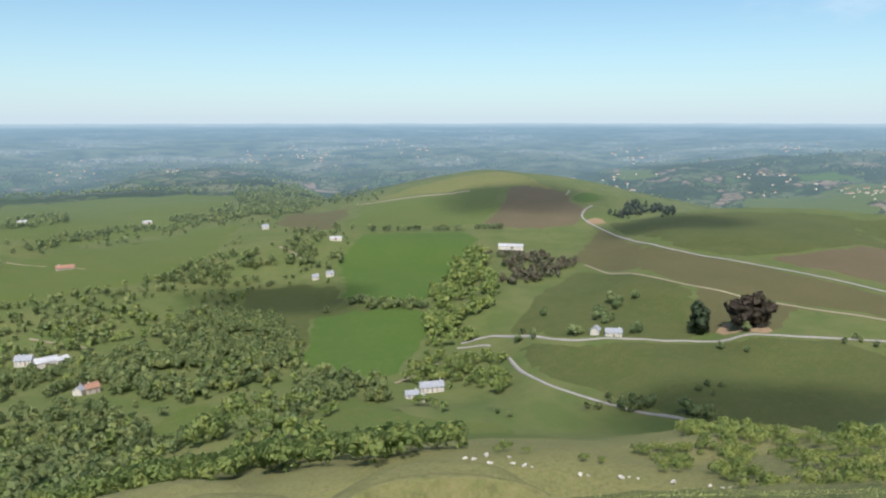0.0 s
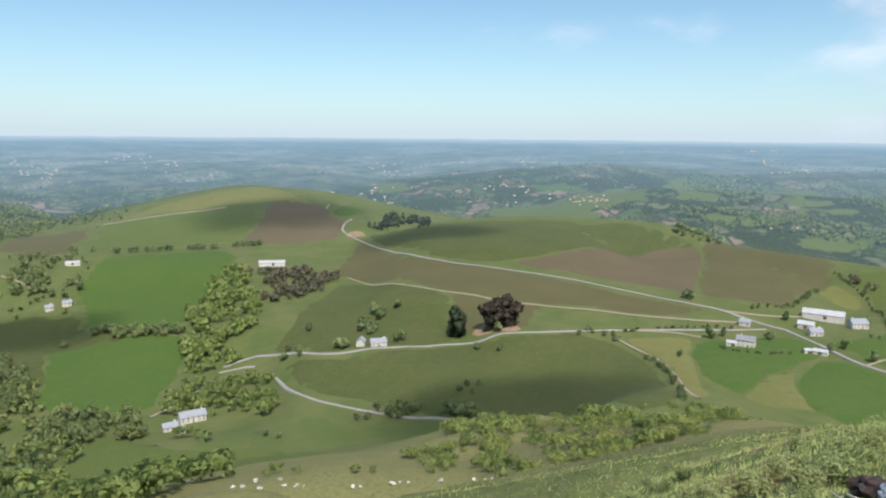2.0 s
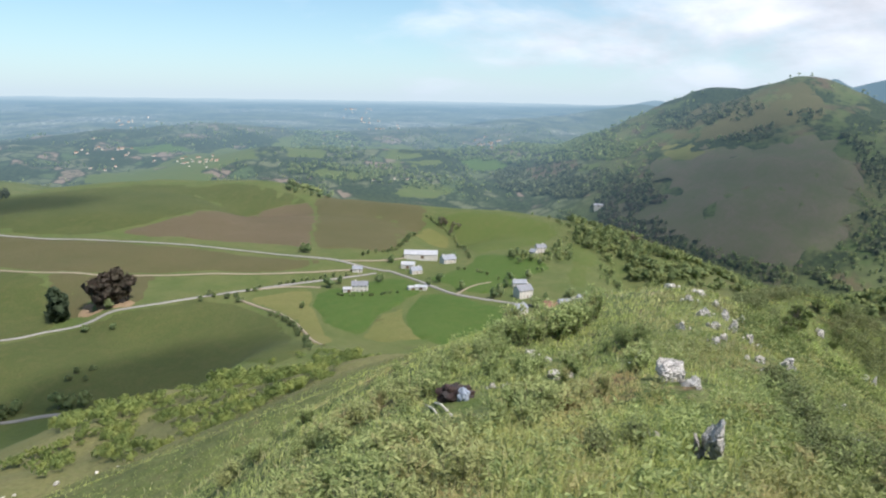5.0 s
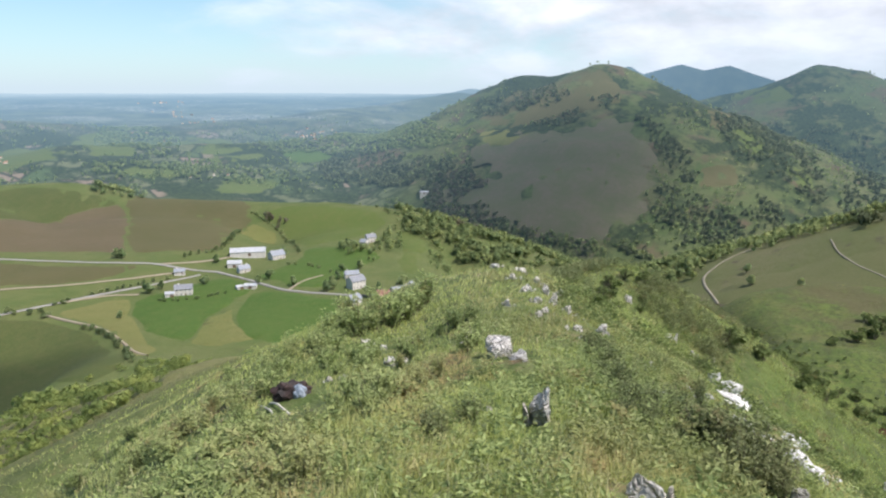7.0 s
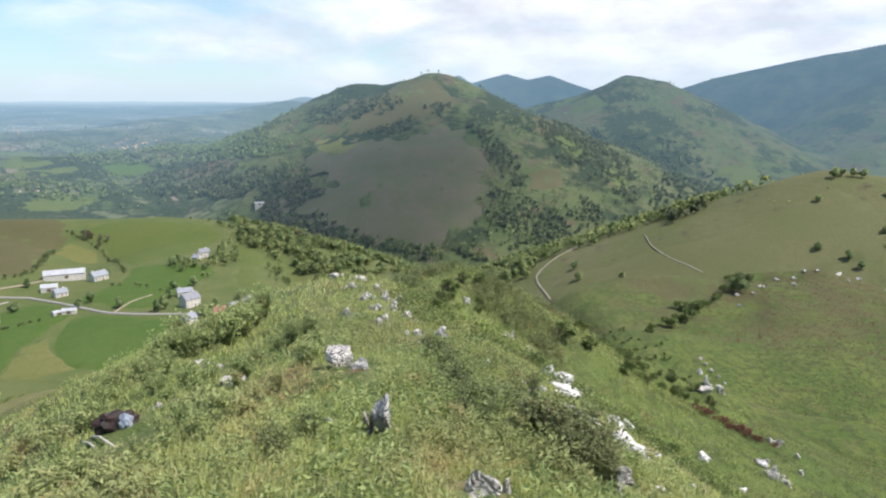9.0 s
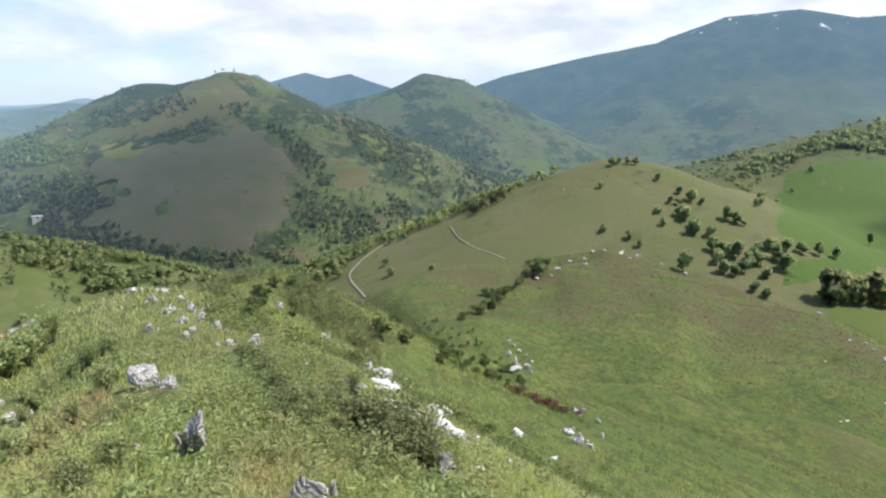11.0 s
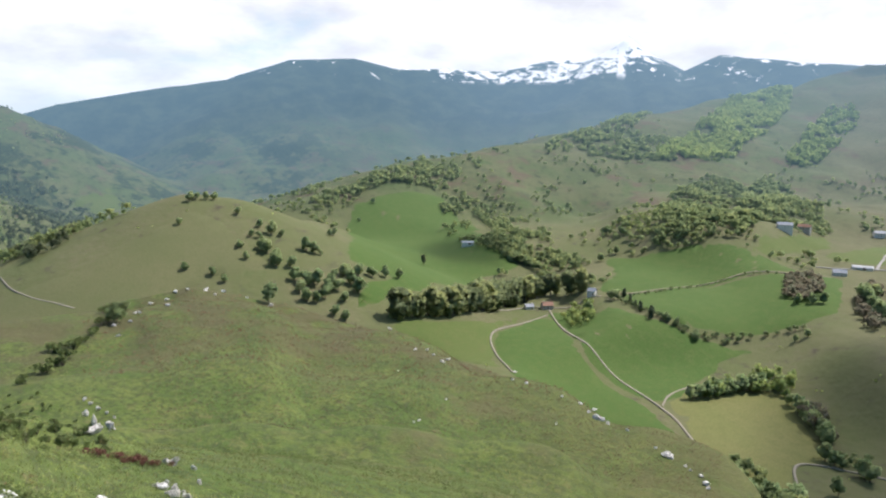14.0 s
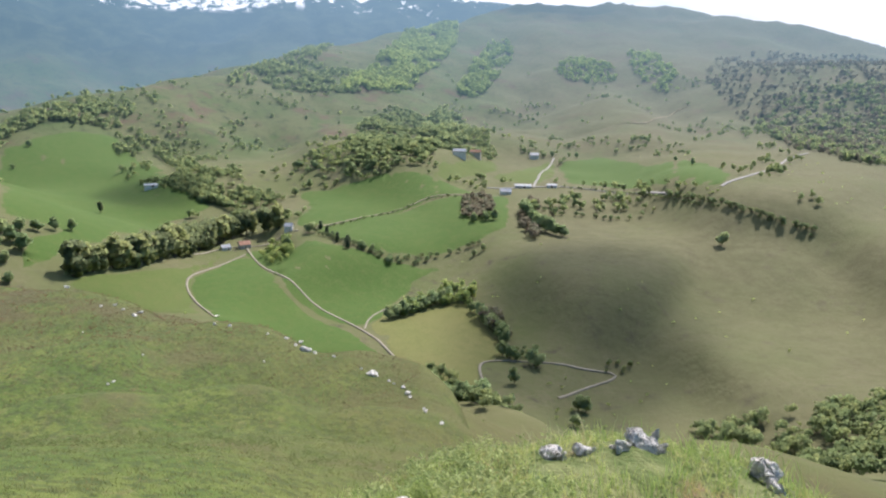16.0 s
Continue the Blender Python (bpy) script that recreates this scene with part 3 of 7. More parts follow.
# crests: side slope, rounding of the crest, then the spine
CRESTS = {
    "lookout": (0.8, 2.6, [(250, 26, -9), (250, 6, -22), (0, 0.1, -86), (70, 5, -27.5), (67.6, 20, -14.0), (70.4, 24, -16.6),
                            (71.8, 27.5, -16.4), (73.6, 31, -14.5), (76.2, 33, -13.6), (78.6, 36, -15.0), (82, 45, -16.3)]),
    "south_brow": (1.0, 1.3, [(110, 1.0, -58), (147, 3.7, -35.8), (157, 5.5, -30.4), (165, 6.0, -28.5), (171, 6.2, -28.4), (179, 6.2, -30.4)]),
    "north_ledge": (0.85, 2.0, [(60, 4, -32), (53, 12, -19.2), (62, 19, -15.2)]),
    "pasture": (0.7, 8, [(84.5, 230, -16.9), (88, 245, -16.6), (91.3, 255, -15.5), (95.6, 262, -13.7), (100, 265, -12.5), (104, 262, -11.9),
                         (110, 255, -13.4), (117.8, 230, -15.8), (129, 200, -19.2), (137, 180, -22.9), (144, 160, -25.0),
                         (150, 135, -29.0)]),
    "saddle": (0.6, 8, [(82, 48, -17.5), (86, 110, -22), (90, 185, -20)]),
    "spur": (0.5, 12, [(60, 30, -18), (45, 150, -20.8), (36, 210, -21.9), (27, 250, -22.2), (22, 280, -23.6), (14, 310, -26)]),
    "north_brow": (0.45, 14, [(-40, 210, -31), (-20.2, 190, -28.4), (-8.6, 180, -27.9), (3.1, 175, -27.0), (10, 175, -26.5), (24, 165, -27.2),
                              (38, 120, -27.5)]),
    "north_hill": (0.22, 60, [(-16, 1750, -6.0), (-7, 1620, -6.3), (-1, 1560, -5.1), (3.7, 1500, -4.1), (6.7, 1450, -4.4),
                              (9.2, 1400, -5.3), (12, 1330, -6.8)]),
    "west_rise": (0.15, 60, [(-50, 1700, -5.3), (-32, 1700, -5.3), (-22.5, 1750, -5.6), (-16, 1750, -6.0)]),
    "green_rise": (0.45, 45, [(12.9, 1250, -8.0), (20.7, 1280, -6.8), (27.4, 1280, -6.3), (35, 1230, -6.6), (39.5, 1150, -8.0),
                              (47, 1050, -8.5), (53, 1000, -8.8), (58.5, 950, -9.4), (64, 850, -11.3), (68.3, 770, -13.0),
                              (71.8, 690, -14.8), (75, 600, -19)]),
    "dark_hill": (0.44, 18, [(58, 2350, -4.50), (61.4, 2300, -2.90), (64.8, 2250, -2.60), (66.6, 2220, -1.00), (68.4, 2200, 0.62), (70.7, 2180, 0.72), (73.2, 2140, 1.25),
                             (74.9, 2100, 1.95), (77, 2050, 1.05), (79.1, 1980, -0.15), (82.1, 1900, -2.20), (87.2, 1850, -5.50),
                             (91, 1850, -8.60)]),
    "dark_hill_spur": (0.5, 40, [(74.9, 2100, 1.2), (76.5, 1800, -3.2), (78, 1500, -9.5)]),
    "saddle_peak": (0.5, 22, [(80, 2850, -1.2), (85, 2900, -0.1), (87.7, 2900, 0.4), (89.4, 2900, 1.6), (91.6, 2900, 1.2),
                              (93.3, 3000, 0.5), (95, 2600, -4)]),
    "mid_hills": (0.16, 60, [(4, 2300, -5.4), (7.5, 2350, -5.0), (21, 2500, -2.9), (31.6, 2700, -2.1), (40, 2700, -2.8),
                             (48.6, 2900, -2.5), (54.8, 3100, -1.6), (58, 3300, -1.3), (64, 3600, -0.45)]),
    "near_hills": (0.2, 60, [(24, 1950, -6.6), (29.5, 1950, -5.8), (36, 2050, -3.9), (41, 2100, -4.1), (50, 2200, -4.0), (61, 2300, -3.4)]),
    "grass_spur": (0.42, 25, [(83, 860, -15.2), (85, 900, -12.6), (88, 900, -11.4), (94.8, 880, -9.6), (100, 830, -7.0),
                              (104.1, 780, -4.9), (106.2, 770, -5.2), (109.6, 830, -6.8), (112.4, 1000, -7.0)]),
    "hillside": (0.3, 60, [(109, 1250, -7.0), (112, 1300, -5.9), (119.6, 1500, -3.1), (123.9, 1650, -1.8), (131.5, 1900, -0.4),
                           (136.5, 2200, 1.4), (140.7, 2500, 2.4), (144.8, 2800, 3.3), (153.4, 3300, 4.9), (161.2, 3400, 5.2),
                           (166.1, 3300, 4.7), (175, 3100, 3.2), (182, 3000, 1.5), (200, 2800, 0)]),
    "brown_spur": (0.34, 50, [(153.4, 3300, 4.9), (160, 2000, -1.5), (166, 1200, -6.5), (172, 800, -10.5)]),
    "mountain": (0.5, 14, [(90, 4300, -0.50), (93.1, 4300, 0.65), (95.6, 4300, 1.40), (101.9, 4300, 2.70), (106.8, 4300, 3.55), (108, 4300, 4.05),
                           (111.4, 4300, 5.20), (116.1, 4300, 5.45), (119.5, 4300, 4.80), (123.3, 4350, 4.90), (127.2, 4400, 4.80),
                           (130.9, 4450, 5.65), (133.3, 4450, 5.75), (135.2, 4480, 6.25), (136.8, 4500, 6.95), (138.6, 4500, 6.05), (140.7, 4500, 4.80), (143.5, 4400, 6.10),
                           (150.2, 4300, 5.40), (160, 4200, 5.00)]),
    "snow_peak": (0.95, 5, [(135.6, 4500, 6.0), (136.4, 4500, 6.75), (136.8, 4500, 7.5), (137.25, 4500, 6.8), (138.1, 4500, 5.9)]),
    "blue_peaks": (0.7, 15, [(75.8, 4750, 1.05), (76.6, 4750, 1.65), (77.6, 4750, 1.05), (80.3, 4750, 1.75), (82, 4750, 1.30), (83.6, 4750, 1.65),
                             (86.5, 4750, 0.65)]),
    "blue_ridge": (0.3, 40, [(56, 4700, -1.0), (61, 4700, -0.6), (64, 4700, -0.3), (64.9, 4700, 0.0), (66.5, 4700, -0.5), (72, 4700, -0.6)]),
    "mountain_foot": (0.35, 40, [(116, 4300, 4.9), (112, 3600, 0.5), (106, 3000, -3.5)]),
}


def value_noise(x, y, seed):
    xi, yi = np.floor(x), np.floor(y)
    fx, fy = x - xi, y - yi
    fx, fy = fx * fx * (3 - 2 * fx), fy * fy * (3 - 2 * fy)

    def h(a, b):
        v = np.sin(a * 127.1 + b * 311.7 + seed * 74.7) * 43758.5453
        return v - np.floor(v)

    return ((h(xi, yi) * (1 - fx) + h(xi + 1, yi) * fx) * (1 - fy) + (h(xi, yi + 1) * (1 - fx) + h(xi + 1, yi + 1) * fx) * fy) * 2 - 1


def fbm(x, y, seed, octaves=4):
    out, amp = 0.0, 1.0
    for o in range(octaves):
        out = out + amp * value_noise(x, y, seed + o * 13)
        x, y, amp = x * 2.03 + 7.1, y * 2.03 - 3.3, amp * 0.5
    return out


LOWLAND = np.array(LOWLAND_NORTH + LOWLAND_EAST + LOWLAND_NEAR + LOWLAND_FAR, float)


def land(x, y, rough=True):
    """Height of the land at x, y (arrays)."""
    x, y = np.asarray(x, float), np.asarray(y, float)
    d = np.hypot(x, y) + 1e-6
    az, ld = np.arctan2(x, y), np.log(np.maximum(d, 30))
    num, den = np.zeros_like(d), np.zeros_like(d)
    for b, dist, z in LOWLAND:
        da = (az - math.radians(b) + math.pi) % (2 * math.pi) - math.pi
        w = 1.0 / ((da * da * 3 + (ld - math.log(dist)) ** 2) + 0.006) ** 3
        num += w * z
        den += w
    h = num / den
    h = np.where(d < 60, np.minimum(h, -0.62 * d), h)
    # the plain rises evenly to a level horizon
    bearing = (np.degrees(az) + 90) % 360 - 90
    level = np.clip((d - 2500) / 900, 0, 1) * np.clip((64 - bearing) / 8, 0, 1) * np.clip((bearing + 75) / 10, 0, 1)
    h = h * (1 - level) + level * np.interp(d, [2400, 3300, 4000, 4930], [-195, -120, -72, -34])
    for slope, rnd, spine in CRESTS.values():
        p = [sight(*q) for q in spine]
        top = np.full_like(d, -1e4)
        for (ax, ay, az_), (bx, by, bz) in zip(p[:-1], p[1:]):
            ex, ey = bx - ax, by - ay
            t = np.clip(((x - ax) * ex + (y - ay) * ey) / (ex * ex + ey * ey), 0, 1)
            gap = np.hypot(x - ax - t * ex, y - ay - t * ey)
            top = np.maximum(top, az_ + (bz - az_) * t - slope * (np.sqrt(gap * gap + rnd * rnd) - rnd))
        k = np.maximum(0.25, np.minimum(0.012 * d, 30))
        m = np.maximum(k - np.abs(h - top), 0) / k
        h = np.maximum(h, top) + m * m * k * 0.25
    if rough:
        far = np.clip((d - 60) / 900, 0, 1)
        h = h + far * 2.2 * fbm(x / 130, y / 130, 3, 3) + np.clip((d - 1400) / 2500, 0, 1) * 20 * (1 - 0.7 * level) * fbm(x / 420, y / 420, 9) * np.clip((4600 - d) / 1500, 0.06, 1)
        h = h + np.clip((d - 900) / 700, 0, 1) * np.clip((3600 - d) / 800, 0, 1) * 7 * (0.4 - np.abs(fbm(x / 210, y / 210, 17, 3)))
        slope_side = np.clip((bearing - 108) / 6, 0, 1)
        h = h + slope_side * np.clip((d - 950) / 500, 0, 1) * np.clip((3100 - d) / 700, 0, 1) * 17 * (0.35 - np.abs(fbm(x / 260, y / 260, 41, 3)))
        h = h + np.clip((bearing - 84) / 8, 0, 1) * np.clip((d - 2700) / 500, 0, 1) * np.clip((4230 - d) / 350, 0, 1) * 42 * (0.35 - np.abs(fbm(x / 330, y / 330, 57, 4)))
        h = h + np.clip((bearing - 58) / 6, 0, 1) * np.clip((108 - bearing) / 6, 0, 1) * np.clip((d - 1250) / 300, 0, 1) * np.clip((2750 - d) / 500, 0, 1) * 12 * (0.3 - np.abs(fbm(x / 150, y / 150, 63, 3)))
        h = h + np.clip((60 - bearing) / 6, 0, 1) * np.clip((bearing + 75) / 10, 0, 1) * np.clip((d - 1750) / 300, 0, 1) * np.clip((3300 - d) / 900, 0, 1) * 15 * (0.3 - np.abs(fbm(x / 300, y / 300, 71, 3)))
        h = h + np.clip(d / 40, 0, 1) * 0.35 * fbm(x / 9, y / 9, 5) * np.clip((900 - d) / 600, 0, 1) + 0.07 * np.clip(d / 3, 0, 1) * fbm(x / 1.3, y / 1.3, 8) * np.clip((60 - d) / 40, 0, 1)
    return h


def ground_z(x, y):
    return float(land(np.array([x]), np.array([y]))[0])


# ---------------------------------------------------------------- one sheet of land, split at the start of the distance
BREAK = 1650.0


def mesh_from(name, verts, faces, material, smooth=True):
    """verts: n x 3 array; faces: m x 3 or m x 4 array."""
    me = bpy.data.meshes.new(name)
    v, f = np.asarray(verts, np.float32), np.asarray(faces, np.int32)
    k = f.shape[1]
    me.vertices.add(len(v))
    me.vertices.foreach_set("co", v.ravel())
    me.loops.add(f.size)
    me.loops.foreach_set("vertex_index", f.ravel())
    me.polygons.add(len(f))
    me.polygons.foreach_set("loop_start", np.arange(0, f.size, k, dtype=np.int32))
    me.polygons.foreach_set("loop_total", np.full(len(f), k, np.int32))
    me.polygons.foreach_set("use_smooth", np.full(len(f), smooth))
    me.update(calc_edges=True)
    me.materials.append(material)
    return me


def polar_grid(bearings, rings):
    a, r = np.meshgrid(np.radians(bearings), rings)
    x, y = r * np.sin(a), r * np.cos(a)
    z = land(x.ravel(), y.ravel())
    v = np.stack([x.ravel(), y.ravel(), z], 1)
    nb, nr = len(bearings), len(rings)
    i = np.arange((nr - 1) * (nb - 1))
    i = (i // (nb - 1)) * nb + i % (nb - 1)
    return v, np.stack([i, i + nb, i + nb + 1, i + 1], 1)


seen = np.arange(-36, 190.01, 0.3)
hidden = np.arange(190.01, 324.01, 2.0)
hidden[0], hidden[-1] = seen[-1], seen[0] + 360
near_rings = np.exp(np.arange(math.log(0.25), math.log(BREAK) + 1e-9, 0.024))
near_rings[-1] = BREAK
far_rings = np.exp(np.linspace(math.log(BREAK), math.log(4930), 95))
for title, rings, mat in (("ground", near_rings, MAT_LAND), ("backdrop", far_rings, MAT_LAND)):
    v1, f1 = polar_grid(seen, rings)
    v2, f2 = polar_grid(hidden, rings)
    if title == "ground":
        ground_heights = v1[:, 2].copy()
    else:
        backdrop_heights = v1[:, 2].copy()
    v, f = np.vstack([v1, v2]), np.vstack([f1, f2 + len(v1)])
    if title == "ground":
        v3, f3 = polar_grid(np.arange(-36, 324.1, 4.0), np.array([0.0005, 0.12, 0.252]))
        v, f = np.vstack([v, v3]), np.vstack([f, f3 + len(v)])
    ob = new(title, mesh_from(title, v, f, mat))
    if title == "ground":
        tagged(ob, "rough green and straw hill pasture falling into a valley", "ground", kind="structure")
    else:
        tagged(ob, "hazy distant hills, plain and mountains", "landscape", kind="structure")


# ---------------------------------------------------------------- draping
GRID_B0, GRID_DB = float(seen[0]), 0.3
RING_L, RING_DL = math.log(0.25), 0.024
GRID_Z = ground_heights.reshape(len(near_rings), len(seen))
FAR_Z = backdrop_heights.reshape(len(far_rings), len(seen))
FAR_L = np.log(far_rings)


def sheet(x, y):
    """Height of the built sheet of land at x, y (arrays)."""
    x, y = np.atleast_1d(np.asarray(x, float)), np.atleast_1d(np.asarray(y, float))
    d = np.hypot(x, y)
    b = np.clip(((np.degrees(np.arctan2(x, y)) - GRID_B0 + 20) % 360 - 20) / GRID_DB, 0, len(seen) - 1.001)
    bi = b.astype(int)
    fb = b - bi

    def sample(z, r):
        r = np.clip(r, 0, z.shape[0] - 1.001)
        ri = r.astype(int)
        fr = r - ri
        return (z[ri, bi] * (1 - fb) + z[ri, bi + 1] * fb) * (1 - fr) + (z[ri + 1, bi] * (1 - fb) + z[ri + 1, bi + 1] * fb) * fr

    near = sample(GRID_Z, (np.log(np.maximum(d, 0.26)) - RING_L) / RING_DL)
    far = sample(FAR_Z, (np.log(np.maximum(d, BREAK)) - FAR_L[0]) / (FAR_L[1] - FAR_L[0]))
    return np.where(d < BREAK, near, far)


def on_land(x, y):
    return float(sheet(x, y)[0])


def inside(px, py, poly):
    """Which of the points lie in the polygon."""
    hit = np.zeros(len(px), bool)
    for (ax, ay), (bx, by) in zip(poly, poly[1:] + poly[:1]):
        if ay == by:
            continue
        cross = ((ay > py) != (by > py)) & (px < (bx - ax) * (py - ay) / (by - ay) + ax)
        hit ^= cross
    return hit


def walk_line(points, step, closed=False, cut=0.22, rounds=2):
    """Points every step metres along a line, with rounded corners."""
    p = np.array(points, float)
    for _ in range(rounds):
        q = [] if closed else [p[0]]
        n = len(p)
        for i in range(n if closed else n - 1):
            a, b = p[i], p[(i + 1) % n]
            q += [a * (1 - cut) + b * cut, a * cut + b * (1 - cut)]
        if not closed:
            q.append(p[-1])
        p = np.array(q)
    if closed:
        p = np.vstack([p, p[:1]])
    run = np.concatenate([[0], np.cumsum(np.hypot(*np.diff(p, axis=0).T))])
    at = np.linspace(0, run[-1], max(2, int(run[-1] / step) + 1))
    out = np.stack([np.interp(at, run, p[:, 0]), np.interp(at, run, p[:, 1])], 1)
    return out[:-1] if closed else out


from mathutils.geometry import delaunay_2d_cdt

# ---------------------------------------------------------------- fields and lanes
FIELD_COUNT = [0]
FIELDS, LANES = [], []


def field(kind, label, corners):
    FIELD_COUNT[0] += 1
    rim = walk_line(corners, 9.0, True, 0.12, 1)
    FIELDS.append([tuple(p) for p in rim])
    rim = rim + np.stack([value_noise(rim[:, 0] / 17, rim[:, 1] / 17, 2) + value_noise(rim[:, 0] / 60, rim[:, 1] / 60, 7), value_noise(rim[:, 0] / 17, rim[:, 1] / 17, 5) + value_noise(rim[:, 0] / 60, rim[:, 1] / 60, 8)], 1) * max(1.6, (0.022 if kind == "bracken" else 0.006) * float(np.median(np.hypot(*rim.T))))
    poly = [tuple(p) for p in rim]
    d = np.hypot(*rim.T)
    b = (np.degrees(np.arctan2(rim[:, 0], rim[:, 1])) - GRID_B0 + 20) % 360 - 20 + GRID_B0
    bs = np.arange(math.floor((b.min() - GRID_B0) / GRID_DB), (b.max() - GRID_B0) / GRID_DB + 1, 4) * GRID_DB + GRID_B0
    rs = np.exp(RING_L + RING_DL * np.arange(math.floor((math.log(d.min()) - RING_L) / RING_DL), (math.log(d.max()) - RING_L) / RING_DL + 1))
    aa, rr = np.meshgrid(np.radians(bs), rs)
    gx, gy = (rr * np.sin(aa)).ravel(), (rr * np.cos(aa)).ravel()
    keep = inside(gx, gy, poly)
    pts = [Vector(p) for p in poly] + [Vector(p) for p in zip(gx[keep], gy[keep])]
    vs, _, fs, *_ = delaunay_2d_cdt(pts, [], [list(range(len(poly)))], 1, 0.02)
    v = np.array([tuple(p) for p in vs])
    lift = 0.30 + 0.0004 * np.hypot(v[:, 0], v[:, 1]) + 0.02 * (FIELD_COUNT[0] % 7)
    lift[:len(poly)] = -0.04
    v = np.column_stack([v, sheet(v[:, 0], v[:, 1]) + lift])
    ob = new("field", mesh_from("field", v, np.array(fs), FIELD_MATS[kind]))
    return tagged(ob, label, "field", kind="structure")


def lane(kind, label, width, points):
    line = walk_line(points, 5.0)
    line = line + np.stack([value_noise(line[:, 0] / 30, line[:, 1] / 30, 4), value_noise(line[:, 0] / 30, line[:, 1] / 30, 6)], 1) * 0.6
    LANES.append(line)
    way = np.gradient(line, axis=0)
    way /= np.maximum(np.hypot(*way.T), 1e-6)[:, None]
    side = np.stack([-way[:, 1], way[:, 0]], 1)
    wide = width * (0.5 + 0.07 * value_noise(line[:, 0] / 11, line[:, 1] / 11, 3))
    rows = []
    for k, drop in ((-1.1, -0.6), (-1, 0), (0, 0.06), (1, 0), (1.1, -0.6)):
        p = line + side * (wide * k)[:, None]
        rows.append(np.column_stack([p, np.maximum(sheet(p[:, 0], p[:, 1]), sheet(line[:, 0], line[:, 1]) - 0.6) + 0.50 + drop + 0.0005 * np.hypot(*p.T)]))
    v = np.stack(rows, 1).reshape(-1, 3)
    n = len(line)
    f = [(i * 5 + j, i * 5 + j + 1, i * 5 + 6 + j, i * 5 + 5 + j) for i in range(n - 1) for j in range(4)]
    ob = new("road", mesh_from("road", v, np.array(f), LANE_MATS[kind]))
    return tagged(ob, label, "road", kind="structure")


# ---------------------------------------------------------------- trees
def clumps(rng, centres, sizes, sheets=3):
    """Loose sprays of leaves at the centres, bent sheets each: verts and faces."""
    n = len(centres) * sheets
    mid = np.repeat(np.asarray(centres), sheets, axis=0) + rng.normal(0, 0.35, (n, 3)) * np.repeat(np.asarray(sizes), sheets)[:, None]
    r = np.repeat(np.asarray(sizes), sheets)[:, None] * rng.uniform(0.7, 1.3, (n, 1))
    u = rng.normal(0, 1, (n, 3))
    u /= np.linalg.norm(u, axis=1)[:, None]
    w = np.cross(u, rng.normal(0, 1, (n, 3)))
    w /= np.linalg.norm(w, axis=1)[:, None]
    k = np.cross(u, w) * 0.35
    a, b, c, d = rng.uniform(0.7, 1.35, (4, n, 1))
    v = np.stack([mid + u * r * a, mid + w * r * b * 0.9 + k * r, mid - u * r * c, mid - w * r * d * 0.9 + k * r], 1)
    f = np.array([(0, 1, 2), (0, 2, 3)])[None] + (np.arange(n) * 4)[:, None, None]
    return v.reshape(-1, 3), f.reshape(-1, 3)


def crown_mesh(name, v, f, middles, material):
    """Leaf sprays shaded as parts of their crowns: normals lean out from the crowns' middles."""
    out = v - middles
    f = np.array(f)
    across = np.cross(v[f[:, 1]] - v[f[:, 0]], v[f[:, 2]] - v[f[:, 0]])
    inward = (across * out[f].mean(1)).sum(1) < 0
    f[inward] = f[inward][:, ::-1]
    me = mesh_from(name, v, f, material)
    out /= np.maximum(np.linalg.norm(out, axis=1), 1e-6)[:, None]
    out += np.random.default_rng(3).normal(0, 0.30, out.shape) + np.array([0, 0, 0.35])
    out /= np.maximum(np.linalg.norm(out, axis=1), 1e-6)[:, None]
    me.normals_split_custom_set_from_vertices(out.astype(np.float32))
    return me


def crown_points(rng, kind, count):
    """Clump places in a crown of height 1 over the ground, and their sizes."""
    if kind in ("pine", "poplar", "pinewood"):
        h = rng.uniform(0.12, 1.0, count)
        slim = 0.26 if kind != "poplar" else 0.17
        r = slim * (1.08 - h) ** 0.75 * np.sqrt(rng.uniform(0.35, 1, count)) if kind != "poplar" else slim * np.sin(np.pi * np.clip(h, 0.1, 0.99)) ** 0.5 * np.sqrt(rng.uniform(0.3, 1, count))
        a = rng.uniform(0, 2 * np.pi, count)
        return np.stack([r * np.cos(a), r * np.sin(a), h], 1), rng.uniform(0.06, 0.11, count) * (1.25 - 0.6 * h)
    lobes = []
    n = {"hedge": 4, "scrub": 3, "tall": 8}.get(kind, 6)
    for i in range(n):
        a = rng.uniform(0, 2 * np.pi)
        off = rng.uniform(0.05, 0.26)
        lobes.append((off * np.cos(a), off * np.sin(a), rng.uniform(0.36, 0.78), rng.uniform(0.16, 0.27)))
    if kind in ("hedge", "scrub"):
        lobes = [(x * 1.5, y * 1.5, 0.2 + z * 0.55, r * 1.25) for x, y, z, r in lobes]
    if kind == "tall":
        lobes = [(x * 0.42, y * 0.42, 1.5 * z - 0.33, r * 0.72 * (1.2 - 0.7 * (1.5 * z - 0.33))) for x, y, z, r in lobes]
    if kind == "grove":
        lobes = [(x * 0.45, y * 0.45, 1.35 * z - 0.24, r * 0.72) for x, y, z, r in lobes]
    lobes = np.array(lobes)
    pick = lobes[rng.integers(0, len(lobes), count)]
    w = rng.normal(0, 1, (count, 3))
    w /= np.linalg.norm(w, axis=1)[:, None]
    w[:, 2] = np.abs(w[:, 2]) * np.where(rng.uniform(0, 1, count) < 0.72, 1, -1)
    c = pick[:, :3] + w * (pick[:, 3] * rng.uniform(0.6, 1.02, count))[:, None]
    return c, rng.uniform(0.055, 0.105, count)


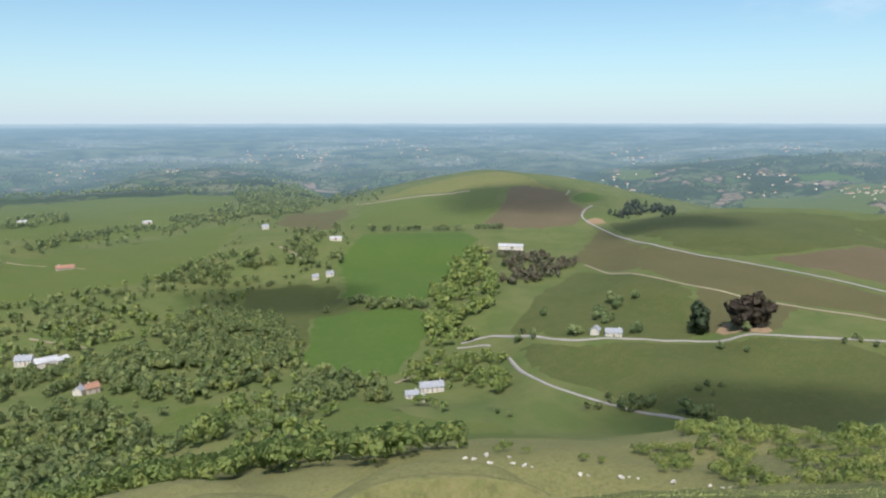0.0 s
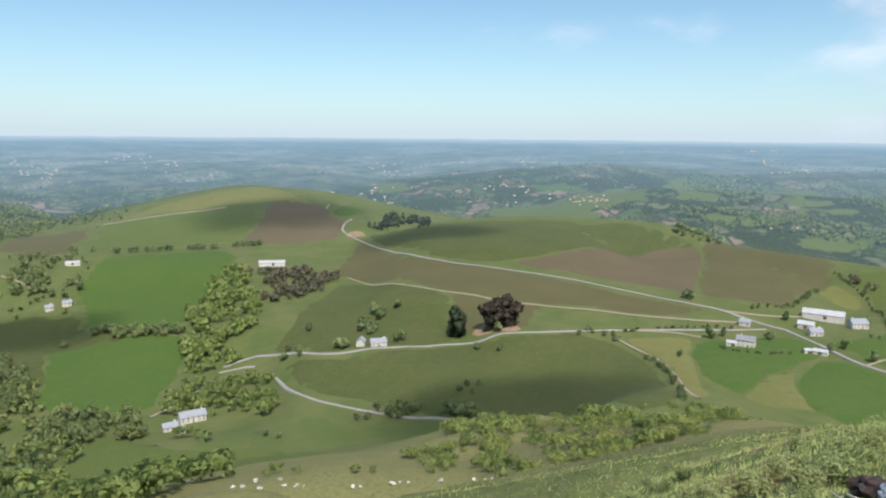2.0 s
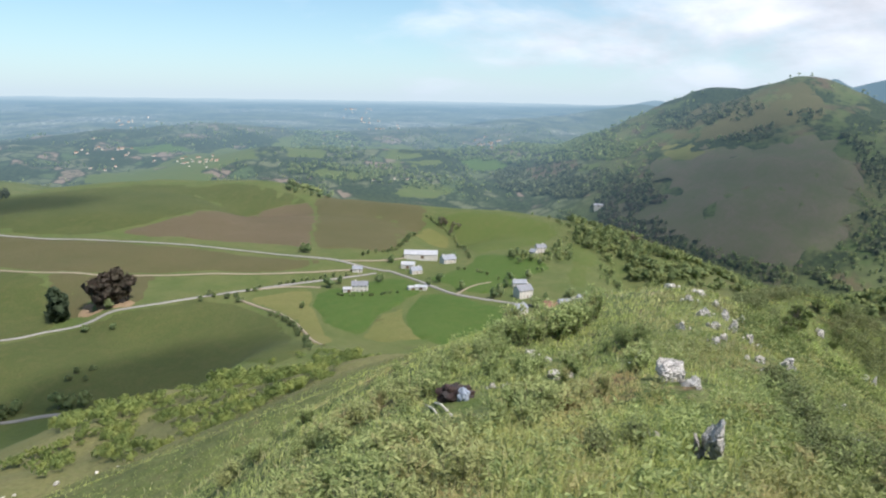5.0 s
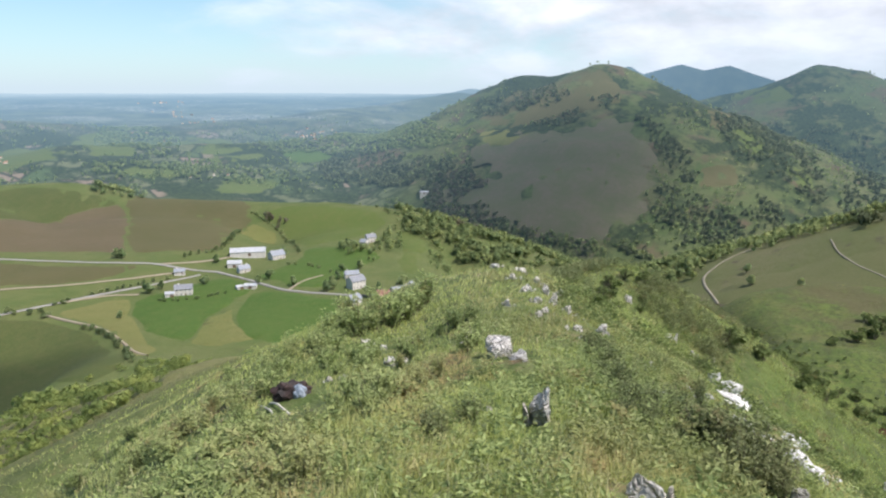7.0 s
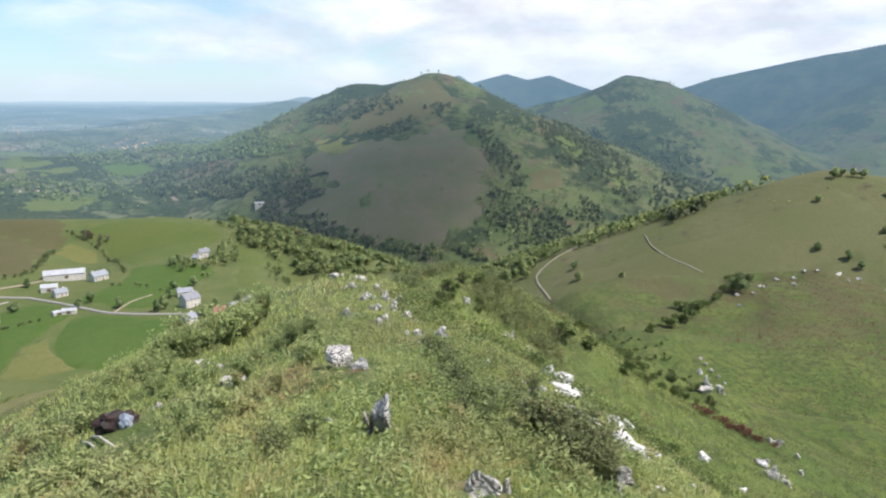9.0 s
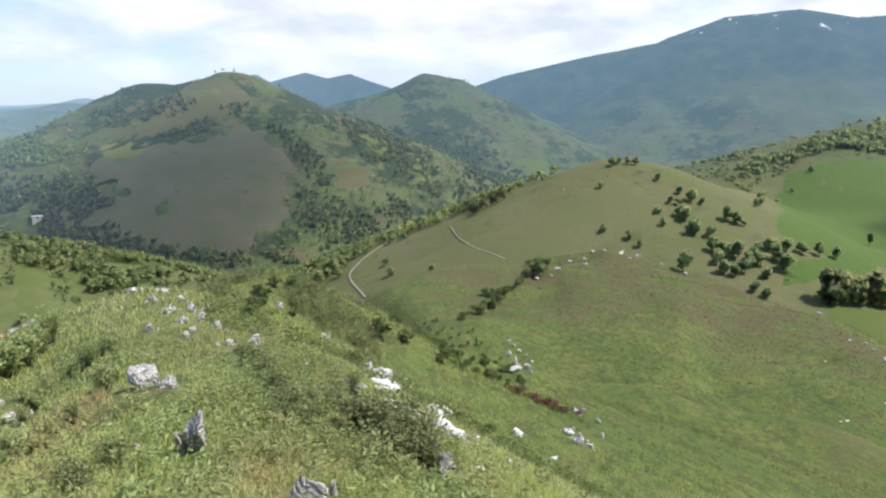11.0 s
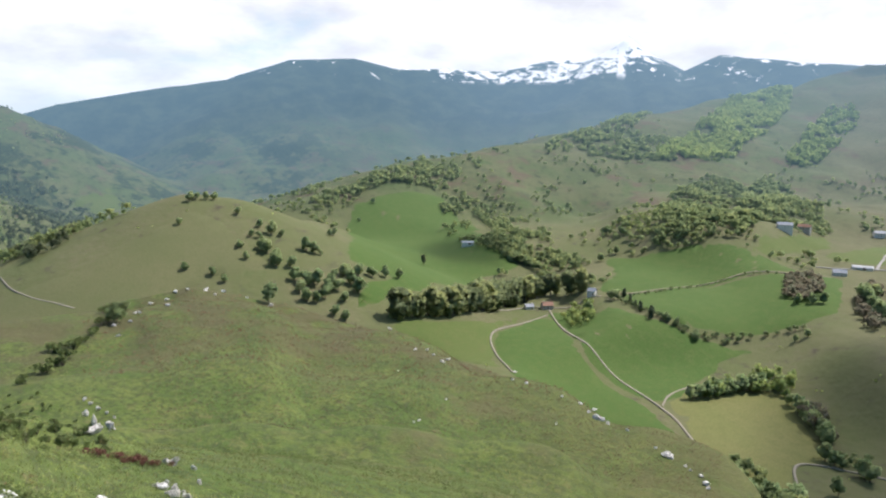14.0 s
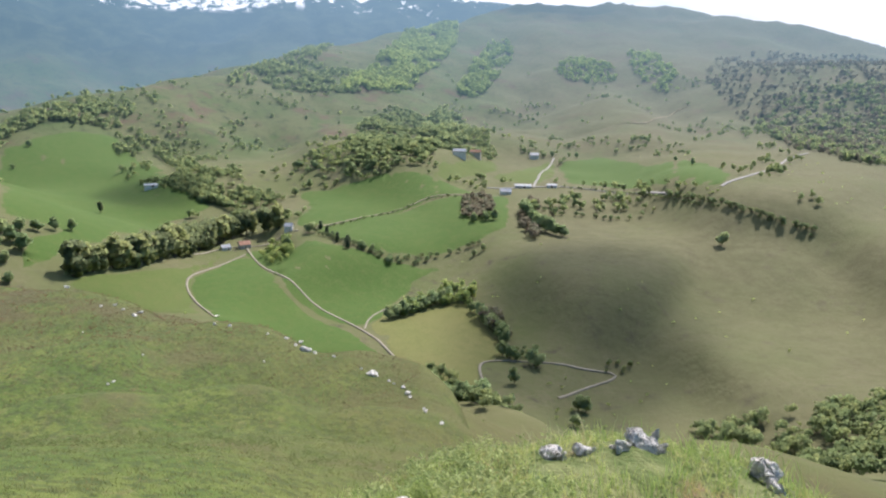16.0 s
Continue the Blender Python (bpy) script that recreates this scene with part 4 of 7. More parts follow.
def limb(a, b, r0, r1, n=6):
    """A tapered limb from a to b."""
    a, b = Vector(a), Vector(b)
    q = (b - a).to_track_quat("Z", "Y")
    v = []
    for base, r in ((a, r0), ((a + b) / 2, (r0 + r1) / 2), (b, r1)):
        for i in range(n):
            t = 2 * math.pi * i / n
            v.append(tuple(base + q @ Vector((r * math.cos(t), r * math.sin(t), 0))))
    f = [(k * n + i, k * n + (i + 1) % n, (k + 1) * n + (i + 1) % n, (k + 1) * n + i) for k in range(2) for i in range(n)]
    return v, f


TREE_LABELS = {
    "broad": ("broadleaf_tree", "rounded green broadleaf tree standing in a field", "tree"),
    "grove": ("broadleaf_tree", "tall dense dark purple-brown leafed tree", "tree"),
    "tall": ("broadleaf_tree", "tall narrow green broadleaf tree in a shelter belt", "tree"),
    "poplar": ("poplar", "slim upright dark green poplar", "tree"),
    "pine": ("conifer", "dark green pointed conifer in a row", "tree"),
    "hedge": ("hedge_bush", "dense green bush of a field hedge", "bush"),
    "scrub": ("shrub", "low green shrub on the hillside", "bush"),
}
PROTOTYPES = {}
TREE_RNG = np.random.default_rng(11)


def prototype(kind, variant):
    """A tree one metre tall: trunk with limbs, and crown. Scaled by its copies."""
    key = (kind, variant)
    if key in PROTOTYPES:
        return PROTOTYPES[key]
    rng = np.random.default_rng(100 * variant + len(kind) * 7)
    v, f = [], []
    parts = [((0, 0, -0.06), (rng.normal(0, 0.02), rng.normal(0, 0.02), 0.62 if kind in ("broad", "grove", "tall") else 0.9), 0.028, 0.010)]
    if kind in ("hedge", "scrub"):
        parts = [((rng.normal(0, 0.1), rng.normal(0, 0.1), -0.06), (rng.normal(0, 0.2), rng.normal(0, 0.2), 0.5), 0.02, 0.008) for _ in range(3)]
    elif kind in ("broad", "grove", "tall"):
        for _ in range(5):
            a = rng.uniform(0, 6.28)
            parts.append(((0, 0, rng.uniform(0.25, 0.45)), (0.24 * math.cos(a), 0.24 * math.sin(a), rng.uniform(0.55, 0.75)), 0.014, 0.004))
    for p in parts:
        lv, lf = limb(*p)
        f += [tuple(i + len(v) for i in q) for q in lf]
        v += lv
    trunk = mesh_from("trunk", np.array(v), np.array(f), MAT_BARK)
    count = {"broad": 150, "grove": 170, "tall": 160, "pine": 110, "poplar": 130, "hedge": 70, "scrub": 60}[kind]
    cv, cf = clumps(rng, *crown_points(rng, kind, count))
    crown = crown_mesh("crown", cv, cf, np.array([[0, 0, 0.42 if kind not in ("hedge", "scrub") else 0.2]]), CROWN_MATS[kind])
    PROTOTYPES[key] = (trunk, crown)
    return PROTOTYPES[key]


def tree(kind, x, y, height):
    rng = TREE_RNG
    if any(math.hypot(x - hx, y - hy) < 8.5 for hx, hy in HOUSE_SPOTS):
        return None
    name, label, category = TREE_LABELS[kind]
    trunk, crown = prototype(kind, int(rng.integers(0, 4)))
    ob = new(name)
    size = height * rng.uniform(0.82, 1.18)
    wide = size * rng.uniform(0.85, 1.2)
    ob.matrix_basis = Matrix.LocRotScale((x, y, on_land(x, y) + 0.02), Euler((rng.normal(0, 0.03), rng.normal(0, 0.03), rng.uniform(0, 6.28))), (wide, wide, size))
    for part_name, me in (("trunk", trunk), ("crown", crown)):
        p = new(part_name, me)
        p.parent = ob
    group = {"bush": "hedge and scrub bushes", "tree": "trees of the valley"}[category]
    return tagged(ob, label, category, group)


def trees(kind, height, places):
    for x, y in places:
        tree(kind, x, y, height)


def tree_row(kind, height, spacing, points):
    rng = TREE_RNG
    for x, y in walk_line(points, spacing * (1.1 if kind == "hedge" else 1.0)):
        if rng.uniform() < 0.9:
            tree(kind, x + rng.normal(0, spacing * 0.18), y + rng.normal(0, spacing * 0.18), height)


WOOD_LABELS = {
    "spring": "fresh green spring woodland of broadleaf trees", "mixed": "mixed green broadleaf woodland", "bare": "grey-brown woodland just coming into leaf",
    "scrub": "green thorn scrub on the slope", "pinewood": "dark conifer plantation on the hill", "valley": "dark grey-green valley woods with shade in their colour",
}
HOUSE_SPOTS = []
WOOD_RNG = np.random.default_rng(5)


def wood_mesh(places, heights, kind, per_tree):
    """Trunks and crowns of many trees in one mesh."""
    rng = WOOD_RNG
    n = len(places)
    z = sheet(places[:, 0], places[:, 1])
    c, s = crown_points(rng, "pine" if kind == "pinewood" else ("scrub" if kind == "scrub" else "broad"), n * per_tree)
    who = np.repeat(np.arange(n), per_tree)
    h = heights[who]
    c = c * h[:, None] * np.array([1.05, 1.05, 1.0]) + np.column_stack([places[who], z[who]])
    v, f = clumps(rng, c, s * h * 1.75 * math.sqrt(min(1.5, 24 / per_tree)), 2)
    middle = np.column_stack([places, z + heights * (0.15 if kind == "scrub" else 0.40)])[who]
    return crown_mesh("woodland", v, f, np.repeat(middle, 8, axis=0), WOOD_MATS[kind])


def clear_of(p, lanes=7.0):
    """Which places lie in no field and on no lane."""
    ok = np.ones(len(p), bool)
    for poly in FIELDS:
        ok &= ~inside(p[:, 0], p[:, 1], poly)
    for hx, hy in HOUSE_SPOTS:
        ok &= np.hypot(p[:, 0] - hx, p[:, 1] - hy) > 14
    for line in LANES:
        for q in line[::2]:
            ok &= np.hypot(p[:, 0] - q[0], p[:, 1] - q[1]) > lanes
    return ok


def scatter(kind, label, height, bearings, dists, count, limit, grain, per_tree=12, seed=1, spread=1.0):
    """Loose woods over a sector, gathered by a broad noise."""
    rng = np.random.default_rng(seed)
    b = np.radians(rng.uniform(*bearings, count))
    d = np.exp(rng.uniform(math.log(dists[0]), math.log(dists[1]), count))
    p = np.stack([d * np.sin(b), d * np.cos(b)], 1)
    mask = fbm(p[:, 0] / grain, p[:, 1] / grain, seed + 30, 4) + 0.35 * rng.normal(0, 1, count) * spread
    p = p[mask > limit]
    p = p[clear_of(p)]
    h = height * rng.uniform(0.55, 1.25, len(p))
    ob = new("woodland" if kind != "scrub" else "scrub", wood_mesh(p, h, kind, max(8, int(per_tree * 0.9))))
    return tagged(ob, label, "woodland", kind="stuff")


def wood(kind, height, spacing, corners):
    rng = WOOD_RNG
    rim = walk_line(corners, 12.0, closed=True)
    lo, hi = rim.min(0), rim.max(0)
    n = int((hi - lo).prod() / spacing ** 2 * 0.9)
    p = rng.uniform(lo, hi, (n, 2))
    p = p[inside(p[:, 0], p[:, 1], [tuple(q) for q in rim])]
    p = p[fbm(p[:, 0] / 32, p[:, 1] / 32, 21, 3) > -0.32]
    for hx, hy in HOUSE_SPOTS:
        p = p[np.hypot(p[:, 0] - hx, p[:, 1] - hy) > 15]
    if not len(p):
        return None
    far = float(np.median(np.hypot(*p.T)))
    p = p[:1200 if far < 450 else 2600]
    h = height * rng.uniform(0.6, 1.25, len(p))
    per_tree = (70 if far < 300 else 30) if kind == "scrub" else 150 if far < 380 else 60 if far < 750 else 26 if far < 1200 else 16
    ob = new("woodland" if kind != "scrub" else "scrub", wood_mesh(p, h, kind, per_tree))
    return tagged(ob, WOOD_LABELS[kind], "woodland", kind="stuff")


# ---------------------------------------------------------------- houses
def part(name, bm, material, parent, label=""):
    """Links a bmesh as one mesh object under a thing or a part."""
    me = bpy.data.meshes.new(name)
    bm.to_mesh(me)
    bm.free()
    me.materials.append(material)
    ob = new(name, me)
    ob.parent = parent
    return tagged(ob, label) if label else ob


def block(bm, x0, x1, y0, y1, z0, z1):
    v = [bm.verts.new(p) for p in ((x0, y0, z0), (x1, y0, z0), (x1, y1, z0), (x0, y1, z0), (x0, y0, z1), (x1, y0, z1), (x1, y1, z1), (x0, y1, z1))]
    for f in ((3, 2, 1, 0), (4, 5, 6, 7), (0, 1, 5, 4), (1, 2, 6, 5), (2, 3, 7, 6), (3, 0, 4, 7)):
        bm.faces.new([v[i] for i in f])


SHARED = {}


def shared_box(key, size, material):
    """A small block shared by all alike parts."""
    if key not in SHARED:
        bm = bmesh.new()
        block(bm, -size[0] / 2, size[0] / 2, -size[1] / 2, size[1] / 2, -size[2] / 2, size[2] / 2)
        bmesh.ops.bevel(bm, geom=bm.edges[:], offset=min(size) * 0.12, segments=1, affect="EDGES")
        me = bpy.data.meshes.new(key)
        bm.to_mesh(me)
        bm.free()
        me.materials.append(material)
        SHARED[key] = me
    return SHARED[key]


HOUSE_LABELS = {"slate": ("farmhouse", "pale rendered farmhouse with a grey slate roof", "house"), "white": ("house", "white two-storey house with a slate roof", "house"),
                "red": ("farm_building", "stone farm building with a red-brown tile roof", "house"), "tin": ("barn", "long barn with a pale metal sheet roof", "barn")}
HOUSE_RNG = np.random.default_rng(17)


def house(kind, x, y, length, depth, wall_height, turn):
    HOUSE_SPOTS.append((x, y))
    rng = HOUSE_RNG
    name, label, category = HOUSE_LABELS[kind]
    ob = new(name)
    a = math.radians(turn)
    corners = [(x + cx * length / 2 * math.cos(a) - cy * depth / 2 * math.sin(a), y + cx * length / 2 * math.sin(a) + cy * depth / 2 * math.cos(a)) for cx in (-1, 1) for cy in (-1, 1)]
    base = max(on_land(*c) for c in corners) + 0.1
    drop = base - min(on_land(*c) for c in corners) + 0.8
    ob.matrix_basis = pose(x, y, base, 0, 0, turn)
    rise = depth * (0.24 if kind == "tin" else 0.40)
    half, deep = length / 2, depth / 2
    bm = bmesh.new()
    ring = [(-half, -deep), (half, -deep), (half, deep), (-half, deep)]
    low = [bm.verts.new((px, py, -drop)) for px, py in ring]
    top = [bm.verts.new((px, py, wall_height)) for px, py in ring]
    peak = [bm.verts.new((-half, 0, wall_height + rise)), bm.verts.new((half, 0, wall_height + rise))]
    bm.faces.new([low[0], low[1], top[1], top[0]])
    bm.faces.new([low[2], low[3], top[3], top[2]])
    bm.faces.new([low[1], low[2], top[2], peak[1], top[1]])
    bm.faces.new([low[3], low[0], top[0], peak[0], top[3]])
    bm.faces.new(low[::-1])
    part("wall", bm, HOUSE_MATS["stone" if kind == "red" else "render"], ob)
    bm = bmesh.new()
    over, thick = 0.45, 0.22
    for side in (-1, 1):
        e0, e1 = side * (deep + over), 0.0
        z0, z1 = wall_height - over * rise / deep, wall_height + rise
        q = []
        for px in (-half - over, half + over):
            q += [bm.verts.new((px, e0, z0)), bm.verts.new((px, e1, z1)), bm.verts.new((px, e1, z1 + thick)), bm.verts.new((px, e0, z0 + thick))]
        for f in ((0, 1, 2, 3), (7, 6, 5, 4), (3, 2, 6, 7), (4, 5, 1, 0), (0, 3, 7, 4), (1, 5, 6, 2)):
            bm.faces.new([q[i] for i in f])
    bmesh.ops.recalc_face_normals(bm, faces=bm.faces[:])
    roof = part("roof", bm, HOUSE_MATS[kind], ob)
    if kind != "tin":
        bm = bmesh.new()
        cx = half * rng.uniform(0.4, 0.8) * (1 if rng.uniform() < 0.5 else -1)
        block(bm, cx - 0.45, cx + 0.45, -0.35, 0.35, wall_height + rise - 0.5, wall_height + rise + 1.1)
        block(bm, cx - 0.52, cx + 0.52, -0.42, 0.42, wall_height + rise + 1.1, wall_height + rise + 1.25)
        part("chimney", bm, HOUSE_MATS["render"], roof)
    pane = shared_box("pane", (0.8, 0.05, 1.1), HOUSE_MATS["pane"])
    frame_mesh = shared_box("window", (1.0, 0.10, 1.3), HOUSE_MATS["frame"])
    door_mesh = shared_box("door" if kind != "tin" else "barn_door", (1.1, 0.12, 2.1) if kind != "tin" else (3.2, 0.14, 3.0), HOUSE_MATS["wood"])
    floors = 2 if wall_height > 4.2 else 1
    count = max(2, int(length / 3.4))
    for side in (-1, 1):
        for i in range(count):
            wx = -half + (i + 0.5) * length / count
            for level in range(floors):
                is_door = level == 0 and i == count // 2
                if kind == "tin" and not is_door:
                    continue
                wz = 1.05 if is_door else 1.5 + level * (wall_height - 2.6)
                if is_door and kind == "tin":
                    wz = 1.5
                w = new("door" if is_door else "window", door_mesh if is_door else frame_mesh)
                w.parent = ob
                w.location = (wx, side * (deep + 0.03), wz)
                if not is_door:
                    g = new("pane", pane)
                    g.parent = w
                    g.location = (0, side * 0.04, 0)
    return tagged(ob, label, category, "farm buildings")


VILLAGE_RNG = np.random.default_rng(23)


def village(count, spots):
    """Far hamlets, each a cluster of small gabled houses."""
    rng = VILLAGE_RNG
    for sx, sy in spots:
        v, f, roofs = [], [], []
        d = math.hypot(sx, sy)
        for _ in range(int(count * rng.uniform(0.2, 0.5))):
            across, along = rng.normal(0, 0.016 * d), rng.normal(0, 0.035 * d)
            ux, uy = sx / d, sy / d
            x, y = sx + ux * along - uy * across, sy + uy * along + ux * across
            z, n = on_land(x, y) - 1, len(v)
            l, w, h, r = rng.uniform(2.4, 5.5), rng.uniform(1.8, 2.6), rng.uniform(2.6, 4), rng.uniform(1.3, 2.0)
            a = rng.uniform(0, 3.14)
            for px, py, pz in ((-l, -w, 0), (l, -w, 0), (l, w, 0), (-l, w, 0), (-l, -w, h), (l, -w, h), (l, w, h), (-l, w, h), (-l, 0, h + r), (l, 0, h + r)):
                v.append((x + px * math.cos(a) - py * math.sin(a), y + px * math.sin(a) + py * math.cos(a), z + pz))
            f += [(n, n + 1, n + 5, n + 4), (n + 2, n + 3, n + 7, n + 6), (n + 1, n + 2, n + 6, n + 5), (n + 3, n, n + 4, n + 7), (n + 4, n + 5, n + 9, n + 8),
                  (n + 6, n + 7, n + 8, n + 9), (n + 5, n + 6, n + 9, n + 9), (n + 7, n + 4, n + 8, n + 8)]
            roofs += [0, 0, 0, 0, 1, 1, 0, 0]
        me = bpy.data.meshes.new("village")
        me.from_pydata(v, [], [tuple(dict.fromkeys(q)) for q in f])
        me.materials.append(HOUSE_MATS["render"])
        me.materials.append(HOUSE_MATS["red"])
        for p, m in zip(me.polygons, roofs):
            p.material_index = m
        tagged(new("village", me), "far hamlet of pale houses with tile roofs", "village", kind="stuff")


# ---------------------------------------------------------------- farms and villages
house("slate", -10.9, 526.3, 18.1, 8.0, 4.5, 13)
house("slate", -25.3, 512.0, 10.0, 6.0, 3.0, 15)
house("slate", -18.6, 505.4, 6.1, 5.0, 2.6, 14)
house("slate", 126.9, 590.2, 8.1, 7.0, 3.5, 68)
house("slate", 140.5, 583.5, 13.5, 7.0, 3.5, -6)
house("tin", 90.6, 984.1, 34.0, 10.0, 4.0, -11)
house("tin", -347.4, 600.0, 17.6, 12.0, 4.5, 40)
house("slate", -368.5, 604.3, 13.8, 9.0, 4.5, 11)
house("tin", -337.3, 606.1, 11.4, 9.0, 4.0, 59)
house("red", -278.2, 539.5, 10.0, 8.0, 4.5, 42)
house("slate", -286.0, 534.9, 6.4, 7.0, 4.0, 88)
house("red", -484.1, 900.2, 21.4, 8.0, 3.0, 28)
house("slate", -280.3, 1113.0, 10.3, 8.0, 4.0, 14)
house("tin", -664.6, 1121.9, 13.7, 8.0, 3.5, 31)
house("tin", -508.5, 1218.9, 13.8, 8.0, 3.5, 43)
house("tin", -157.6, 1024.2, 17.1, 7.0, 3.0, 9)
house("slate", -164.2, 891.1, 8.1, 6.0, 3.0, 20)
house("slate", -146.1, 895.5, 9.5, 6.0, 3.0, -1)
house("tin", 383.2, 2294.3, 55.7, 12.0, 4.5, -13)
house("tin", 564.3, 523.1, 35.7, 14.0, 4.5, -51)
house("tin", 524.8, 504.6, 13.1, 10.0, 4.0, -54)
house("slate", 567.9, 487.8, 14.6, 10.0, 4.5, -19)
house("slate", 513.0, 482.5, 10.5, 8.0, 3.5, -27)
house("white", 433.4, 477.8, 14.5, 8.0, 6.0, -48)
house("tin", 423.2, 483.4, 7.2, 6.0, 3.5, -47)
house("slate", 476.3, 528.5, 9.6, 6.0, 3.0, -46)
house("tin", 472.6, 437.5, 10.6, 6.0, 2.8, -57)
house("tin", 465.5, 444.2, 5.0, 5.0, 2.8, -26)
house("white", 510.3, 350.4, 13.9, 10.0, 7.0, -21)
house("slate", 535.2, 372.0, 12.7, 7.0, 4.0, -45)
house("slate", 466.5, 322.9, 10.2, 9.0, 5.0, -15)
house("slate", 505.6, 302.8, 15.0, 9.0, 5.0, -34)
house("slate", 521.7, 301.5, 6.3, 8.0, 5.5, 20)
house("red", 497.9, 312.3, 13.2, 9.0, 2.6, -58)
house("white", 669.1, 438.2, 10.8, 8.0, 6.0, -37)
house("slate", 652.3, 435.8, 7.0, 7.0, 4.0, -86)
house("red", 576.5, -516.2, 11.6, 8.0, 4.5, -112)
house("slate", 550.1, -556.2, 8.2, 7.0, 4.0, -155)
house("slate", 585.2, -498.5, 9.2, 6.0, 3.0, -110)
house("slate", 575.6, -947.6, 19.9, 8.0, 4.0, -139)
house("red", 584.7, -1012.9, 17.5, 8.0, 4.5, -165)
house("slate", 432.8, -831.4, 14.0, 8.0, 4.0, -142)
house("tin", 440.4, -897.1, 22.4, 7.0, 3.0, -149)
house("tin", 407.3, -920.2, 13.5, 7.0, 3.5, -156)
house("slate", 558.9, -1176.7, 15.6, 8.0, 5.0, -135)
house("tin", 839.4, -594.9, 16.9, 7.0, 3.0, -120)
house("slate", 1494.2, -16.0, 22.4, 10.0, 6.0, -71)
house("slate", 1496.1, -1.3, 13.4, 9.0, 5.0, -30)
house("tin", 1529.2, -88.3, 16.0, 8.0, 4.0, -93)
house("slate", 1157.1, -421.8, 14.7, 9.0, 5.0, -110)
house("red", 1180.0, -412.8, 11.2, 8.0, 5.0, -79)
house("tin", 1366.7, 753.7, 18.7, 9.0, 4.0, -61)
village(26, [(495, 2139), (526, 2130), (870, 1975), (949, 1965), (985, 1718)])
village(30, [(-765, 2858), (-596, 3008), (-1228, 2381), (-265, 3416), (-848, 2139), (-476, 2834), (-145, 3052)])
village(26, [(891, 1965), (980, 1732), (1033, 1735), (1645, 1949), (1325, 1329)])
village(34, [(2256, 2446), (2024, 2114), (2640, 2949), (1987, 1554), (2029, 1541), (1402, 2913), (784, 2950)])


# ---------------------------------------------------------------- fields, lanes, hedges and woods (metres east and north of the lookout)
field("lush", "bright green mown hay meadow", [(-130, 1078), (42, 1096), (40, 980), (22, 917), (11, 883), (-15, 837), (-23, 749), (-101, 774), (-118, 828), (-137, 921), (-133, 1003)])
field("lush", "bright green mown hay meadow", [(-134, 767), (-97, 760), (-19, 731), (-17, 677), (-24, 625), (-41, 556), (-101, 570), (-126, 604), (-132, 663)])
field("deep", "deep green pasture on the valley side", [(-248, 850), (-173, 883), (-121, 828), (-135, 763), (-149, 680), (-212, 763)])
field("meadow", "light green grazing meadow", [(-555, 860), (-554, 1004), (-412, 1173), (-324, 1160), (-320, 1024), (-349, 843), (-402, 786), (-474, 727)])
field("meadow", "light green grazing meadow", [(-862, 1357), (-643, 1520), (-414, 1582), (-425, 1209), (-528, 1103), (-565, 1025), (-636, 993)])
field("meadow", "light green grazing meadow", [(-95, 482), (-66, 508), (-23, 457), (6, 442), (41, 442), (52, 296), (11, 299), (-45, 339), (-67, 309)])
field("meadow", "light green grazing meadow", [(-204, 490), (-193, 519), (-157, 501), (-104, 310), (-125, 309), (-199, 444)])
field("lush", "bright green mown hay meadow", [(234, 1316), (282, 1325), (281, 1252), (243, 1254), (224, 1281)])
field("deep", "deep green pasture on the valley side", [(256, 1147), (335, 1174), (440, 1148), (570, 1103), (678, 997), (710, 912), (705, 887), (632, 929), (432, 837), (346, 833), (299, 880), (273, 1018)])
field("heath", "brown bracken and heath pasture", [(363, 822), (438, 834), (632, 929), (709, 882), (568, 712), (495, 629), (479, 681), (412, 744)])
field("olive", "olive green rough pasture", [(708, 874), (1103, 1189), (760, 711), (726, 664), (679, 649), (579, 570), (537, 559), (500, 626)])
field("straw", "pale straw coloured dry meadow", [(688, 654), (717, 658), (703, 614), (691, 581), (675, 603)])
field("meadow", "light green grazing meadow", [(772, 643), (785, 589), (801, 519), (766, 477), (685, 473), (617, 496), (704, 585), (740, 660)])
field("meadow", "light green grazing meadow", [(767, 468), (729, 401), (677, 364), (569, 325), (572, 343), (653, 383)])
field("olive", "olive green rough pasture", [(163, 913), (243, 1128), (263, 927), (324, 798), (390, 704), (457, 590), (474, 566), (424, 565), (345, 623), (247, 699), (178, 873)])
field("deep", "deep green pasture on the valley side", [(67, 664), (88, 702), (166, 859), (243, 690), (222, 617), (203, 584), (164, 579), (101, 586), (58, 641)])
field("olive", "olive green rough pasture", [(244, 687), (271, 669), (323, 640), (275, 577), (261, 566), (219, 596), (222, 616)])
field("deep", "deep green pasture on the valley side", [(59, 611), (118, 563), (201, 575), (260, 548), (309, 549), (334, 518), (330, 461), (306, 399), (273, 353), (244, 347), (227, 412), (187, 398), (153, 425), (119, 488), (69, 532)])
field("lush", "bright green mown hay meadow", [(407, 507), (496, 481), (468, 435), (428, 423), (393, 410), (351, 382), (350, 422), (369, 467)])
field("lush", "bright green mown hay meadow", [(466, 432), (468, 416), (472, 337), (421, 313), (374, 314), (369, 347), (407, 394)])
field("straw", "pale straw coloured dry meadow", [(349, 380), (394, 409), (421, 413), (394, 382), (372, 340), (351, 351)])
field("lush", "bright green mown hay meadow", [(501, 459), (549, 454), (620, 491), (644, 430), (606, 390), (551, 383), (494, 377), (485, 406)])
field("straw", "pale straw coloured dry meadow", [(349, 528), (408, 520), (392, 495), (368, 468), (346, 425), (327, 390), (281, 350), (333, 434), (346, 484)])



